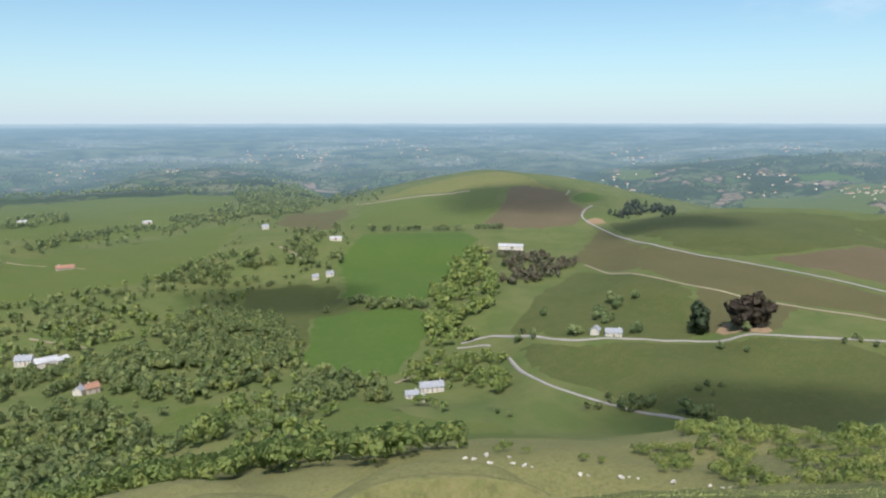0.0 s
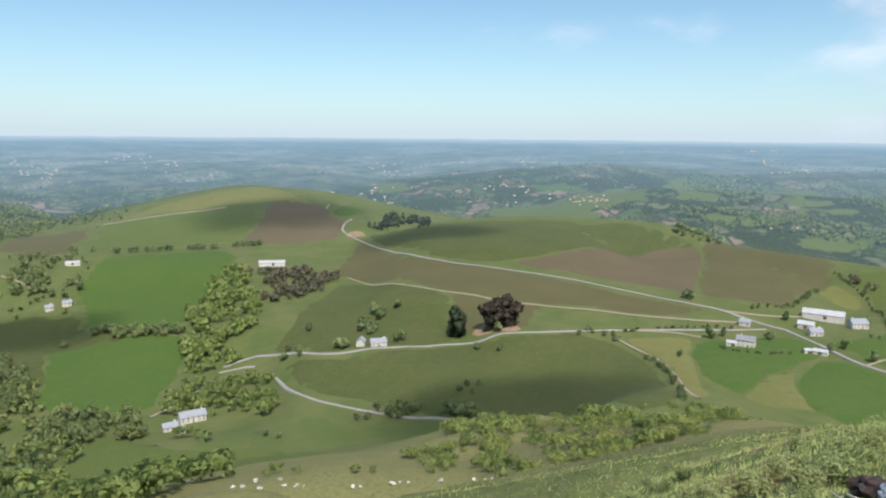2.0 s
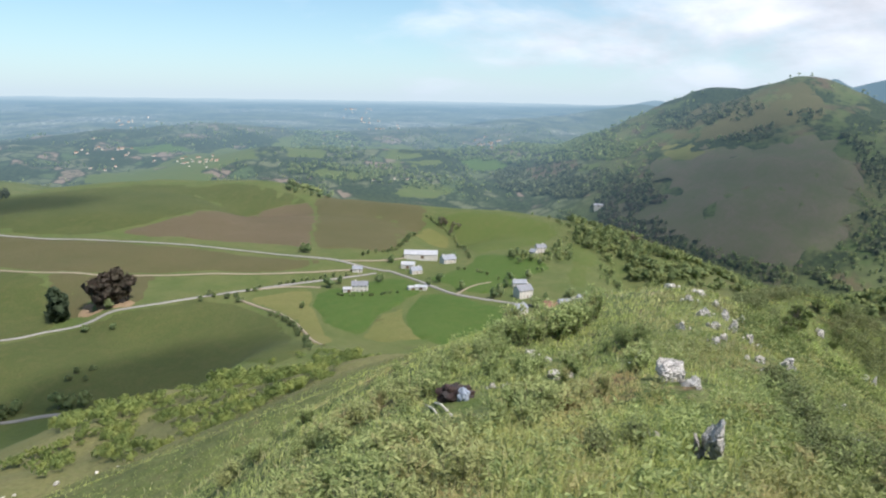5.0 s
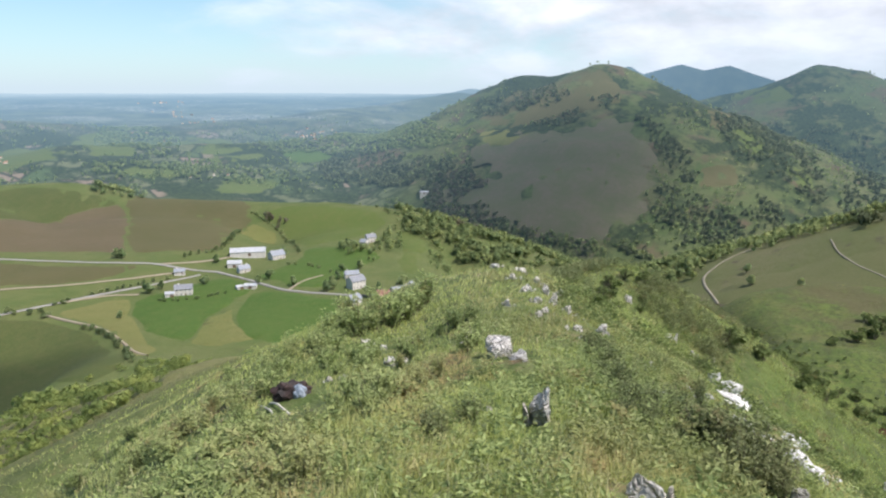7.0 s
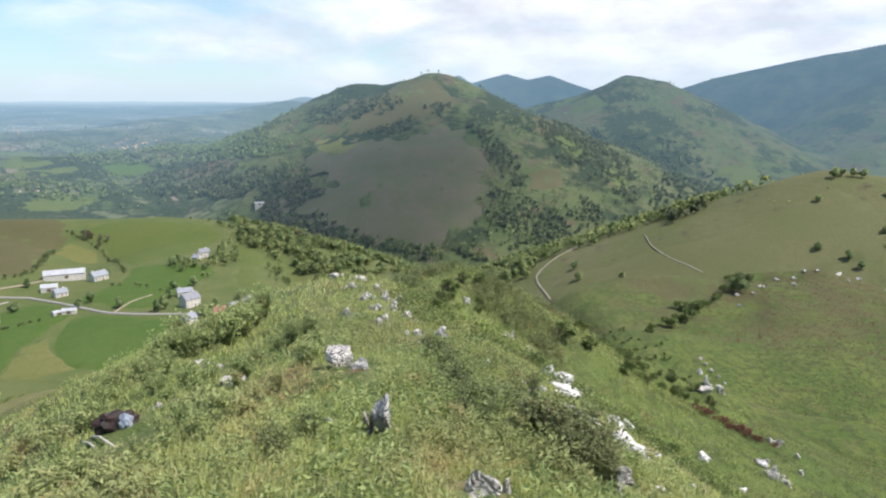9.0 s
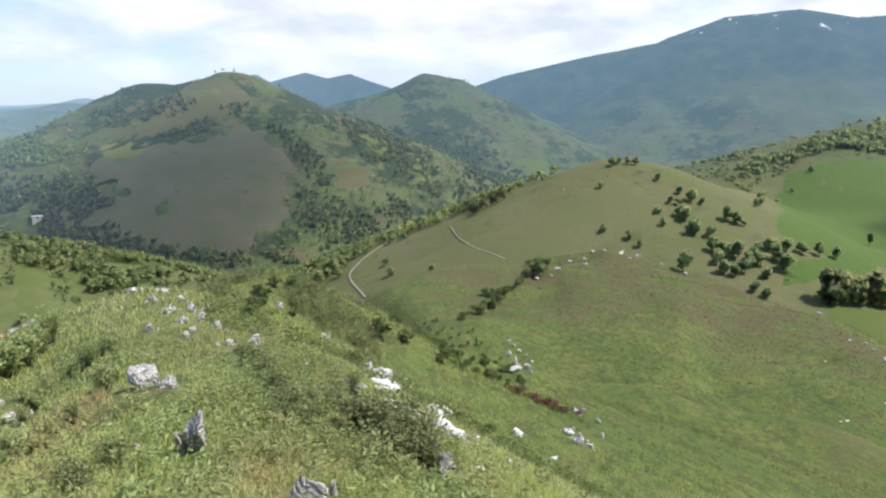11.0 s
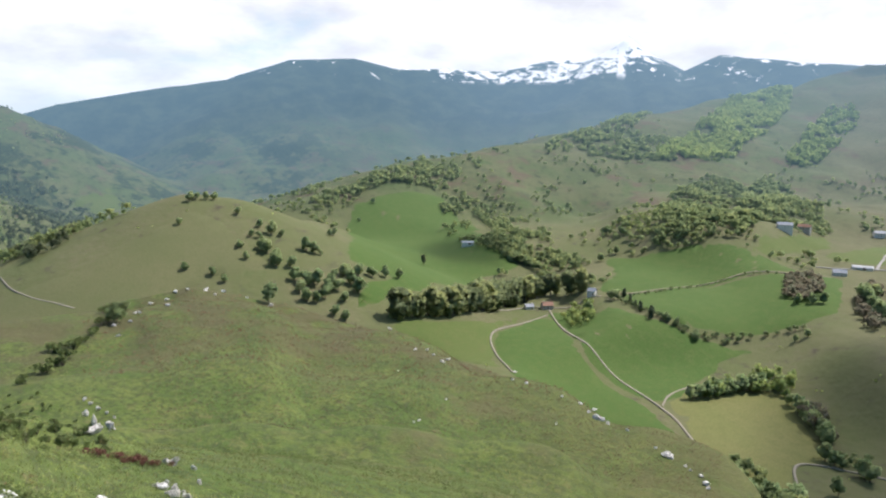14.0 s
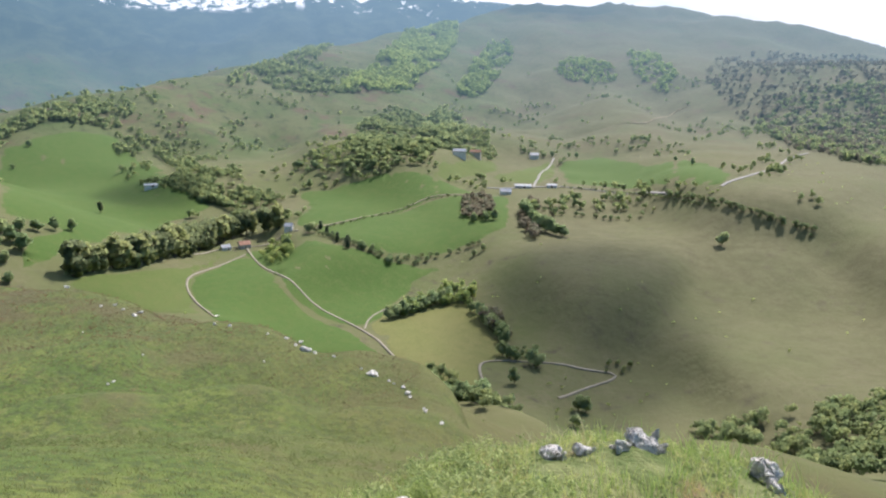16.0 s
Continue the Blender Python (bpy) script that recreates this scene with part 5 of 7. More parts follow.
field("lush", "bright green mown hay meadow", [(696, -725), (641, -767), (520, -811), (457, -801), (494, -720), (528, -612), (550, -572), (609, -648)])
field("lush", "bright green mown hay meadow", [(531, -579), (521, -645), (461, -772), (424, -824), (348, -687), (370, -635), (411, -580), (435, -556), (478, -555)])
field("lush", "bright green mown hay meadow", [(529, -542), (469, -536), (409, -559), (364, -592), (381, -557), (355, -486), (343, -423), (448, -443), (565, -505)])
field("lush", "bright green mown hay meadow", [(512, -392), (553, -485), (552, -499), (443, -438), (331, -410), (267, -380), (299, -375), (344, -373), (388, -370), (399, -332), (454, -357)])
field("meadow", "light green grazing meadow", [(516, -285), (534, -403), (579, -508), (519, -396), (461, -355), (412, -335), (474, -320)])
field("lush", "bright green mown hay meadow", [(506, -1169), (474, -1272), (223, -1034), (167, -872), (185, -843), (350, -995), (420, -995)])
field("meadow", "light green grazing meadow", [(525, -960), (539, -1171), (510, -1167), (432, -939), (486, -924)])
field("meadow", "light green grazing meadow", [(559, -870), (583, -1083), (542, -991), (515, -831), (533, -809)])
field("lush", "bright green mown hay meadow", [(1156, -563), (1169, -623), (1173, -692), (1148, -747), (1070, -734), (874, -650), (783, -607), (738, -614), (713, -526), (563, -328), (534, -274), (554, -282), (608, -340), (621, -297)])
field("straw", "pale straw coloured dry meadow", [(343, -435), (355, -477), (333, -528), (308, -534), (271, -498), (238, -463), (234, -447), (240, -435), (224, -400), (239, -389), (278, -396)])





field("earth", "bare orange earth bank by the road", [(222, 594), (233, 611), (245, 595), (257, 586), (274, 582), (258, 559), (233, 579)])
field("earth", "bare orange earth bank by the road", [(226, 1154), (249, 1170), (265, 1153), (239, 1129)])
lane("asphalt", "narrow grey asphalt country road", 3.0, [(501, 505), (482, 562), (463, 597), (432, 668), (395, 712), (354, 771), (308, 828), (264, 908), (253, 1065), (233, 1138), (220, 1170), (237, 1218), (253, 1239)])
lane("asphalt", "narrow grey asphalt country road", 2.6, [(216, 1294), (227, 1318)])
lane("asphalt", "narrow grey asphalt country road", 3.0, [(501, 505), (490, 450), (477, 405), (477, 375), (487, 345), (496, 322), (514, 307)])
lane("track", "pale earth farm track", 2.4, [(476, 534), (420, 560), (341, 617), (245, 692), (198, 769), (173, 878)])
lane("asphalt", "narrow grey asphalt country road", 2.6, [(486, 512), (429, 528), (371, 545), (311, 553), (263, 553), (203, 581), (162, 571), (100, 580), (49, 647), (30, 649), (14, 640)])
lane("track", "pale earth farm track", 2.4, [(416, 512), (399, 531), (360, 547)])
lane("track", "pale earth farm track", 2.4, [(340, 532), (341, 500), (340, 467), (328, 429), (311, 394), (307, 377)])
lane("track", "pale earth farm track", 2.6, [(482, 562), (508, 544), (530, 535), (556, 532)])
lane("asphalt", "narrow grey asphalt country road", 2.4, [(54, 588), (59, 546), (71, 510), (99, 483), (119, 468), (144, 434), (156, 415)])
lane("asphalt", "narrow grey asphalt country road", 2.4, [(10, 628), (33, 633), (41, 627)])
lane("track", "pale earth farm track", 2.0, [(-40, 541), (-20, 565), (-7, 588)])
lane("asphalt", "narrow grey asphalt country road", 2.0, [(-119, 540), (-92, 526)])
lane("track", "pale earth farm track", 1.8, [(-394, 657), (-361, 647), (-327, 644)])
lane("track", "pale earth farm track", 1.8, [(-564, 910), (-501, 921), (-457, 897)])
lane("track", "pale earth farm track", 2.0, [(-230, 985), (-202, 959), (-184, 942)])
lane("gravel", "pale gravel track over the hilltop", 4.5, [(-157, 1348), (-85, 1341), (-24, 1348), (46, 1338)])
lane("track", "pale earth farm track", 2.0, [(477, 399), (507, 405), (528, 400)])
lane("gravel", "pale gravel farm track", 1.9, [(576, -517), (481, -458), (425, -450), (345, -427), (306, -410), (275, -392)])
lane("gravel", "pale gravel farm track", 1.6, [(555, -498), (524, -410), (508, -387), (475, -367), (416, -341)])
lane("gravel", "pale gravel farm track", 1.6, [(344, -429), (358, -451), (361, -485)])
lane("gravel", "pale gravel farm track", 1.9, [(579, -520), (593, -501), (577, -452)])
lane("gravel", "pale gravel farm track", 1.9, [(579, -520), (553, -552), (537, -557)])
lane("track", "pale earth farm track", 1.8, [(528, -578), (522, -666), (503, -728), (461, -775), (428, -815)])
lane("asphalt", "narrow grey asphalt country road", 3.0, [(474, -854), (407, -937), (333, -935), (230, -860)])
lane("asphalt", "narrow grey asphalt country road", 3.0, [(430, -910), (488, -1056), (530, -1199)])
lane("asphalt", "narrow grey asphalt country road", 3.5, [(169, -846), (152, -922), (141, -1029), (147, -1185), (130, -1264)])
lane("gravel", "pale gravel farm track", 2.7, [(548, -1544), (491, -1601), (530, -1913), (494, -1941)])
lane("gravel", "pale gravel farm track", 1.6, [(212, -393), (237, -426), (239, -438), (226, -448), (193, -466), (159, -493), (154, -486), (167, -457), (172, -421)])
lane("gravel", "pale gravel farm track", 1.0, [(716, -17), (676, -21), (641, -35), (605, -61)])
lane("gravel", "pale gravel farm track", 1.9, [(621, 63), (673, 81), (702, 86), (743, 74), (779, 47)])
trees("broad", 9, [(150, -400), (190, -385)])
tree_row("hedge", 10, 7, [(-112, 1101), (-3, 1115), (39, 1115), (85, 1116)])
tree_row("hedge", 9, 5, [(-105, 776), (-60, 744), (-19, 734)])
tree_row("hedge", 6, 9, [(-267, 742), (-243, 856), (-173, 924)])
tree_row("hedge", 6, 8, [(312, 544), (326, 539), (336, 526)])
tree_row("hedge", 5, 6, [(334, 474), (332, 449), (313, 407), (278, 359)])
tree_row("broad", 8, 10, [(112, 477), (135, 462)])
tree_row("hedge", 4.5, 7, [(737, 672), (719, 627), (694, 576), (595, 478)])
tree_row("hedge", 5, 8, [(810, 521), (786, 472), (754, 415), (728, 366)])
tree_row("broad", 9, 12, [(704, 957), (718, 916), (743, 891)])
tree_row("hedge", 4, 6.8, [(530, -566), (514, -598), (518, -661), (501, -726), (466, -758)])
tree_row("hedge", 4.5, 8, [(401, -925), (343, -941), (252, -867), (178, -810), (131, -787), (66, -778)])
tree_row("hedge", 6, 6.8, [(528, -560), (478, -547), (442, -547), (418, -559), (400, -581), (381, -613), (356, -635)])
tree_row("poplar", 9, 9, [(526, -580), (477, -547), (449, -538)])
tree_row("tall", 25, 6.2, [(524, -298), (528, -332), (540, -374), (562, -420), (595, -473), (610, -516)])
tree_row("tall", 27, 6.2, [(561, -407), (604, -473), (620, -525), (621, -567), (578, -569)])
tree_row("broad", 12, 6.8, [(341, -465), (340, -487), (337, -517), (332, -536), (318, -542)])
tree_row("broad", 13, 4.5, [(296, -523), (276, -508), (257, -492), (241, -475)])
tree_row("broad", 11, 5.2, [(232, -454), (217, -452), (203, -450)])
tree_row("broad", 12, 5.2, [(249, -371), (230, -369), (175, -303), (166, -309)])
tree_row("broad", 15, 5.2, [(363, -747), (331, -709), (301, -688), (286, -682)])
tree_row("hedge", 7, 6.8, [(373, -774), (331, -769), (299, -790), (270, -803)])
# trees down the fold of the spur and along its foot
trees("broad", 14, [(571, -236), (572, -247), (569, -259), (587, -280), (590, -296), (574, -282), (561, -281), (564, -263), (561, -251)])
trees("broad", 11, [(594, -312), (597, -328), (600, -344), (549, -228), (546, -235), (547, -262), (530, -244), (523, -251), (563, -227), (553, -246), (582, -266), (592, -286)])
trees("broad", 12, [(623, -221), (629, -218), (601, -221), (600, -234), (580, -229), (655, -236), (630, -261), (626, -268), (610, -226)])
trees("broad", 8, [(693, -216), (651, -216), (634, -200), (615, -199), (648, -222), (653, -245), (623, -272), (682, -309), (668, -230)])
tree_row("broad", 9, 5.5, [(731, -181), (735, -191), (732, -204)])
trees("broad", 7, [(242, -86)])
trees("hedge", 6, [(222, -32), (230, -36)])
trees("broad", 8, [(646, 40), (680, 47), (621, 2), (616, -147), (601, -166), (589, -171)])
trees("tall", 14, [(791, -491)])
trees("broad", 15, [(142, -738)])
trees("broad", 10, [(1143, -601), (690, -316)])
trees("broad", 13, [(393, -681), (381, -689), (375, -697)])
trees("broad", 9, [(361, -749), (500, -1231), (516, -1232)])
trees("poplar", 25, [(216, 596), (219, 595)])
trees("grove", 28, [(240, 579), (247, 576), (256, 576), (264, 577)])
trees("broad", 9, [(246, 570)])
trees("broad", 12, [(159, 678), (164, 668), (184, 682), (143, 635), (135, 627)])
trees("broad", 8, [(109, 592), (114, 592), (158, 588), (164, 591), (143, 585), (92, 656), (77, 612), (64, 613)])
trees("broad", 6, [(220, 554), (232, 535)])
trees("broad", 11, [(156, 426), (162, 422), (152, 432)])
trees("hedge", 6, [(113, 473), (119, 468), (130, 463), (103, 464), (96, 464)])
trees("broad", 8, [(-83, 340), (-105, 473), (12, 399), (-130, 762)])
trees("broad", 10, [(478, 608), (477, 615)])
trees("broad", 11, [(488, 366), (496, 364), (490, 404)])
trees("broad", 7, [(363, 471), (645, 445), (618, 405)])
trees("broad", 10, [(-167, 927), (-152, 922), (-140, 945), (-176, 939)])
trees("broad", 9, [(-387, 674), (-367, 672), (-342, 734), (-351, 697)])
wood("spring", 13, 8, [(-18, 783), (11, 915), (41, 953), (59, 958), (59, 803), (45, 683), (28, 646), (-4, 610), (-18, 665)])
wood("bare", 10, 8, [(41, 967), (102, 948), (178, 947), (151, 832), (106, 786), (61, 752)])
wood("spring", 9, 7, [(-35, 531), (-18, 595), (22, 609), (52, 597), (51, 530), (58, 478), (39, 511), (20, 543), (3, 542), (-16, 456)])
wood("mixed", 9, 7, [(-391, 581), (-305, 641), (-263, 730), (-217, 758), (-152, 695), (-126, 604), (-156, 546), (-213, 538), (-257, 532), (-345, 505)])
wood("mixed", 9, 7, [(-345, 505), (-275, 517), (-203, 475), (-118, 280), (-189, 312), (-216, 302)])
wood("mixed", 9, 8, [(-353, 854), (-331, 933), (-276, 984), (-222, 949), (-203, 894), (-240, 869), (-315, 825)])
wood("mixed", 7, 8, [(-391, 1408), (-318, 1593), (-229, 1415), (-258, 1286), (-335, 1236)])
wood("mixed", 7, 8, [(-575, 1045), (-561, 1175), (-438, 1248), (-413, 1204), (-518, 1124)])
wood("mixed", 7, 7, [(-97, 556), (-45, 542), (-30, 472), (-57, 498), (-86, 513)])
wood("mixed", 7, 7, [(-119, 578), (-81, 554), (-79, 541), (-112, 552)])
wood("spring", 11, 8, [(-220, 309), (-84, 184), (-65, 213), (-22, 187), (2, 184), (3, 231), (-28, 242), (-86, 284), (-130, 286), (-230, 326)])
wood("mixed", 7, 8, [(-203, 475), (-149, 502), (-87, 482), (-80, 402), (-86, 284), (-117, 280)])
wood("scrub", 3.2, 4.2, [(8, 193), (47, 199), (76, 211), (107, 228), (218, 354), (292, 352), (338, 331), (78, 91), (63, 102), (67, 163), (26, 175)])
wood("scrub", 5, 5, [(143, 420), (106, 226), (97, 206), (75, 215)])
wood("spring", 8, 6, [(93, 272), (102, 228), (119, 220), (143, 206), (236, 342), (116, 222), (100, 232)])
wood("bare", 8, 8, [(738, 659), (735, 612), (699, 581), (714, 622)])
wood("mixed", 8, 8, [(607, 445), (675, 459), (724, 440), (651, 384), (584, 370), (597, 410)])
wood("mixed", 8, 8, [(785, 480), (765, 415), (719, 335), (681, 286), (654, 325), (657, 353)])
wood("pinewood", 10, 8, [(286, 1229), (325, 1270), (409, 1279), (355, 1110), (311, 1177), (267, 1185)])
wood("mixed", 9, 5.6, [(102, -438), (52, -459), (9, -476), (-21, -509), (-24, -363), (15, -351), (61, -423)])





wood("mixed", 11, 12, [(874, -651), (780, -654), (702, -633), (713, -614), (785, -602)])

wood("mixed", 8, 7, [(938, 154), (945, 109), (950, 50), (951, 7), (1437, 53), (1339, 132), (939, 153)])
wood("mixed", 8, 8, [(564, -944), (584, -1105), (660, -1182), (634, -1061)])





wood("mixed", 12, 13, [(308, -1734), (262, -2000), (44, -2108), (10, -1198), (79, -1196), (185, -1472)])

wood("spring", 12, 8, [(340, -457), (352, -512), (341, -550), (337, -573), (316, -557), (291, -525), (317, -530), (333, -485)])
wood("bare", 11, 7, [(306, -540), (282, -528), (241, -488), (230, -463), (261, -489)])
wood("mixed", 10, 7, [(257, -376), (234, -381), (166, -309), (168, -308), (183, -298)])
field("olive", "olive green rough pasture", [(1771, 832), (1953, 780), (1962, 701), (1957, 535), (1906, 476), (1838, 437), (1741, 481), (1673, 598), (1663, 664), (1699, 760)])
field("straw", "pale straw coloured dry meadow", [(1677, 781), (1646, 657), (1594, 569), (1551, 606), (1574, 698)])
field("meadow", "light green grazing meadow", [(1699, 909), (1768, 876), (1715, 803), (1644, 791), (1670, 870)])
field("meadow", "light green grazing meadow", [(1443, 2027), (1665, 2081), (1604, 1871), (1262, 1517), (1168, 1576)])
field("meadow", "light green grazing meadow", [(1254, 1223), (1365, 1184), (1344, 1137), (1230, 1148)])
field("meadow", "light green grazing meadow", [(1640, 1008), (1633, 874), (1588, 817), (1589, 945)])
field("heath", "brown bracken and heath pasture", [(1659, 1161), (1624, 998), (1557, 926), (1549, 1043)])
field("meadow", "light green grazing meadow", [(1723, 1843), (1812, 1730), (1565, 1392), (1420, 1418)])
field("lush", "bright green mown hay meadow", [(1647, 1382), (1693, 1260), (1627, 1175), (1534, 1251)])
field("meadow", "light green grazing meadow", [(2207, -181), (2294, -250), (2107, -245), (1871, -165)])
field("olive", "olive green rough pasture", [(1921, 255), (2700, 260), (1873, 149), (1793, 203)])
field("olive", "olive green rough pasture", [(1566, 225), (1640, 152), (1548, 128), (1504, 204)])
field("meadow", "light green grazing meadow", [(505, 2465), (620, 2337), (632, 2137), (538, 2159)])
field("lush", "bright green mown hay meadow", [(957, 2068), (1118, 2011), (1106, 1922), (953, 1946)])
field("meadow", "light green grazing meadow", [(1373, 1399), (1528, 1364), (1515, 1312), (1341, 1325)])
field("meadow", "light green grazing meadow", [(1123, 1412), (1276, 1379), (1241, 1300), (1097, 1337)])
wood("valley", 11, 12, [(1506, 1158), (1540, 948), (1523, 730), (1441, 652), (1401, 752), (1440, 979)])
wood("mixed", 11, 12, [(1534, 1947), (1693, 1917), (1355, 1474), (1261, 1475)])
wood("mixed", 11, 12, [(1105, 1494), (1277, 1373), (1432, 1170), (1353, 1124), (1217, 1222), (1045, 1396)])
wood("valley", 11, 12, [(1327, 765), (1341, 644), (1270, 495), (1228, 373), (1267, 253), (1241, 237), (943, 334), (902, 433)])
wood("mixed", 9, 7, [(272, -390), (251, -400), (223, -398), (195, -389), (169, -384), (148, -294), (163, -287), (186, -292)])
wood("mixed", 7, 6, [(236, -465), (222, -484), (208, -466), (218, -445)])
wood("mixed", 5, 5, [(171, -484), (164, -504), (150, -510), (148, -497), (162, -483)])


wood("bare", 12, 17, [(553, -2244), (539, -2606), (366, -2717), (49, -2924), (-2, -1497), (106, -1493), (185, -1485), (370, -1904)])
wood("spring", 9, 7, [(562, -528), (534, -542), (498, -516), (483, -481), (511, -480)])
wood("scrub", 4, 6, [(239, -867), (167, -837), (156, -815), (225, -844)])
wood("mixed", 7, 7, [(877, -715), (802, -714), (754, -690), (784, -648)])
wood("mixed", 9, 8, [(1021, -669), (919, -675), (788, -613), (808, -583), (959, -628)])
trees("broad", 9, [(334, -983), (261, -883), (363, -1261), (287, -1089), (248, -1030), (446, -1284), (538, -1207), (426, -1301)])
trees("broad", 13, [(762, -793), (732, -796), (696, -745), (687, -708), (518, -521), (518, -556)])
trees("broad", 11, [(153, -423), (157, -420), (203, -416)])
trees("broad", 8, [(1176, -1067), (1191, -1120), (1134, -1106), (1089, -1159), (1027, -1194), (860, -1063), (1056, -850), (1062, -794), (1097, -858), (1125, -793), (1210, -797)])
trees("broad", 8, [(442, -547), (433, -553), (391, -587), (352, -613), (345, -621), (412, -552)])
tree_row("hedge", 7, 5, [(233, -860), (180, -817), (131, -788), (66, -781)])
tree_row("hedge", 5, 5, [(473, -542), (412, -552), (394, -577)])
tree_row("broad", 13, 7, [(343, -460), (338, -476), (336, -506), (329, -531)])
trees("broad", 8, [(690, -160), (881, -403), (1092, -547)])
trees("broad", 9, [(525, 379), (552, 394), (567, 383), (513, 328), (491, 326), (537, 319), (543, 307), (583, 491), (524, 528), (464, 485), (423, 508), (437, 509), (487, 441), (500, 439)])
tree_row("hedge", 4, 6, [(549, 454), (550, 434), (542, 401)])
tree_row("hedge", 3.5, 5, [(410, 481), (422, 458), (450, 446)])
tree_row("hedge", 4, 6, [(358, 543), (394, 542), (433, 533), (473, 523)])
wood("mixed", 7, 7, [(725, 405), (713, 351), (668, 291), (634, 296), (605, 311), (622, 351)])
tree_row("hedge", 5, 7, [(516, 562), (550, 555), (576, 564), (684, 647)])
wood("mixed", 10, 8, [(-384, 707), (-295, 617), (-222, 608), (-163, 558), (-206, 518), (-288, 544), (-371, 608)])
wood("spring", 8, 7, [(15, 250), (43, 246), (72, 239), (100, 229), (100, 229), (63, 242), (23, 249)])
wood("spring", 9, 8, [(-160, 546), (-91, 505), (-66, 442), (-69, 318), (-98, 329)])
trees("hedge", 6, [(35, 458), (42, 452), (115, 483), (122, 478), (128, 472), (134, 465), (180, 474), (172, 465), (180, 459), (190, 474), (219, 555), (233, 537), (323, 551), (326, 546), (333, 539), (342, 536), (69, 627), (76, 604)])
trees("broad", 9, [(141, 618), (148, 626), (164, 602), (141, 654), (160, 659), (108, 596)])
wood("mixed", 9, 8, [(1366, 872), (1318, 734), (828, 398), (743, 296), (696, 243), (670, 261), (685, 329), (720, 394), (771, 461)])
wood("mixed", 10, 9, [(1232, 276), (1297, 208), (1393, 137), (1364, 114), (752, 98), (694, 125), (741, 162)])
wood("spring", 13, 9, [(1507, -2045), (2154, -3374), (1451, -2372), (1266, -1988), (1185, -1716), (1099, -1542), (1148, -1442), (1174, -1365), (1258, -1486), (1340, -1708)])
wood("spring", 13, 9, [(1327, -2344), (1271, -2410), (1161, -2255), (1092, -2044), (1022, -1818), (1023, -1696), (1107, -1809), (1202, -2091)])
wood("spring", 12, 10, [(949, -2085), (968, -2250), (873, -2279), (756, -2170), (780, -2050), (873, -2020)])
wood("spring", 12, 10, [(834, -2377), (768, -2462), (640, -2288), (542, -2080), (597, -2050), (699, -2157)])
wood("mixed", 12, 11, [(1312, -1140), (1453, -1282), (1506, -1513), (2447, -2850), (1439, -1626), (1336, -1341), (1286, -1165)])
wood("mixed", 10, 8, [(1207, -689), (1266, -729), (1356, -853), (1241, -870), (1166, -760)])
wood("mixed", 10, 8, [(1153, -745), (1173, -809), (1093, -786), (1041, -705), (1065, -690)])
wood("mixed", 13, 8, [(949, -1377), (1030, -1623), (950, -1583), (778, -1295), (611, -934), (564, -821), (589, -826), (750, -1107)])
wood("mixed", 9, 8, [(722, -1141), (727, -1287), (637, -1181), (596, -1048), (590, -950)])
wood("mixed", 9, 7, [(868, -642), (866, -683), (782, -652), (725, -700), (648, -670), (705, -631), (786, -591)])
wood("mixed", 8, 11, [(1169, -860), (1093, -854), (967, -816), (786, -711), (787, -676), (987, -768)])
wood("scrub", 6, 10, [(775, -809), (857, -937), (726, -843), (874, -1080), (918, -1248), (659, -882), (634, -784), (668, -775)])
wood("bare", 11, 13, [(214, -1495), (199, -1759), (117, -1800), (52, -1852), (23, -1203), (81, -1153)])
wood("bare", 8, 8, [(1414, 795), (1473, 697), (1393, 594), (1355, 682), (1283, 621), (1268, 518), (745, 325), (850, 445)])
wood("mixed", 9, 8, [(741, 331), (1276, 475), (1248, 354), (1287, 279), (1278, 195), (1335, 133), (699, 84), (696, 116), (815, 189), (673, 202), (670, 249)])
wood("valley", 9, 9, [(1460, 297), (1500, 212), (1418, 122), (1561, 105), (1519, 34), (806, -11), (1409, 69), (796, 79), (1323, 192), (1331, 257)])
wood("valley", 9, 9, [(1755, 419), (1706, 299), (1576, 212), (1500, 212), (1551, 293), (1653, 340)])
wood("valley", 9, 9, [(1658, 632), (1713, 549), (1841, 485), (1810, 433), (1667, 506), (1637, 581)])
wood("valley", 9, 9, [(1847, 871), (1916, 815), (1952, 727), (1833, 573), (1765, 581), (1725, 703), (1786, 842)])
wood("valley", 9, 10, [(1946, 256), (2581, 153), (2424, 71), (1783, -14), (1585, -29), (1602, 51), (1654, 138), (1763, 202)])
wood("valley", 9, 9, [(1696, -39), (2261, -152), (2351, -261), (2102, -304), (742, -81), (715, -52), (762, -26)])
wood("valley", 9, 10, [(2504, 60), (2474, -75), (2436, -187), (2366, -232), (2281, -108), (1944, 1)])
wood("valley", 9, 9, [(1575, 1200), (1715, 1130), (1571, 871), (1455, 683), (1322, 557), (1304, 629), (1367, 765), (1471, 964), (1430, 1070)])
wood("mixed", 9, 9, [(1635, 1351), (1820, 1324), (2254, 1392), (1715, 891), (1645, 736), (1581, 788), (1668, 1028), (1657, 1204)])
field("meadow", "light green grazing meadow", [(-162, 1116), (-158, 1355), (-94, 1356), (13, 1350), (122, 1334), (88, 1219), (57, 1158), (-61, 1142)])
field("heath", "brown bracken and heath pasture", [(88, 1214), (122, 1334), (180, 1336), (215, 1298), (234, 1204), (216, 1130), (152, 1120), (64, 1131)])
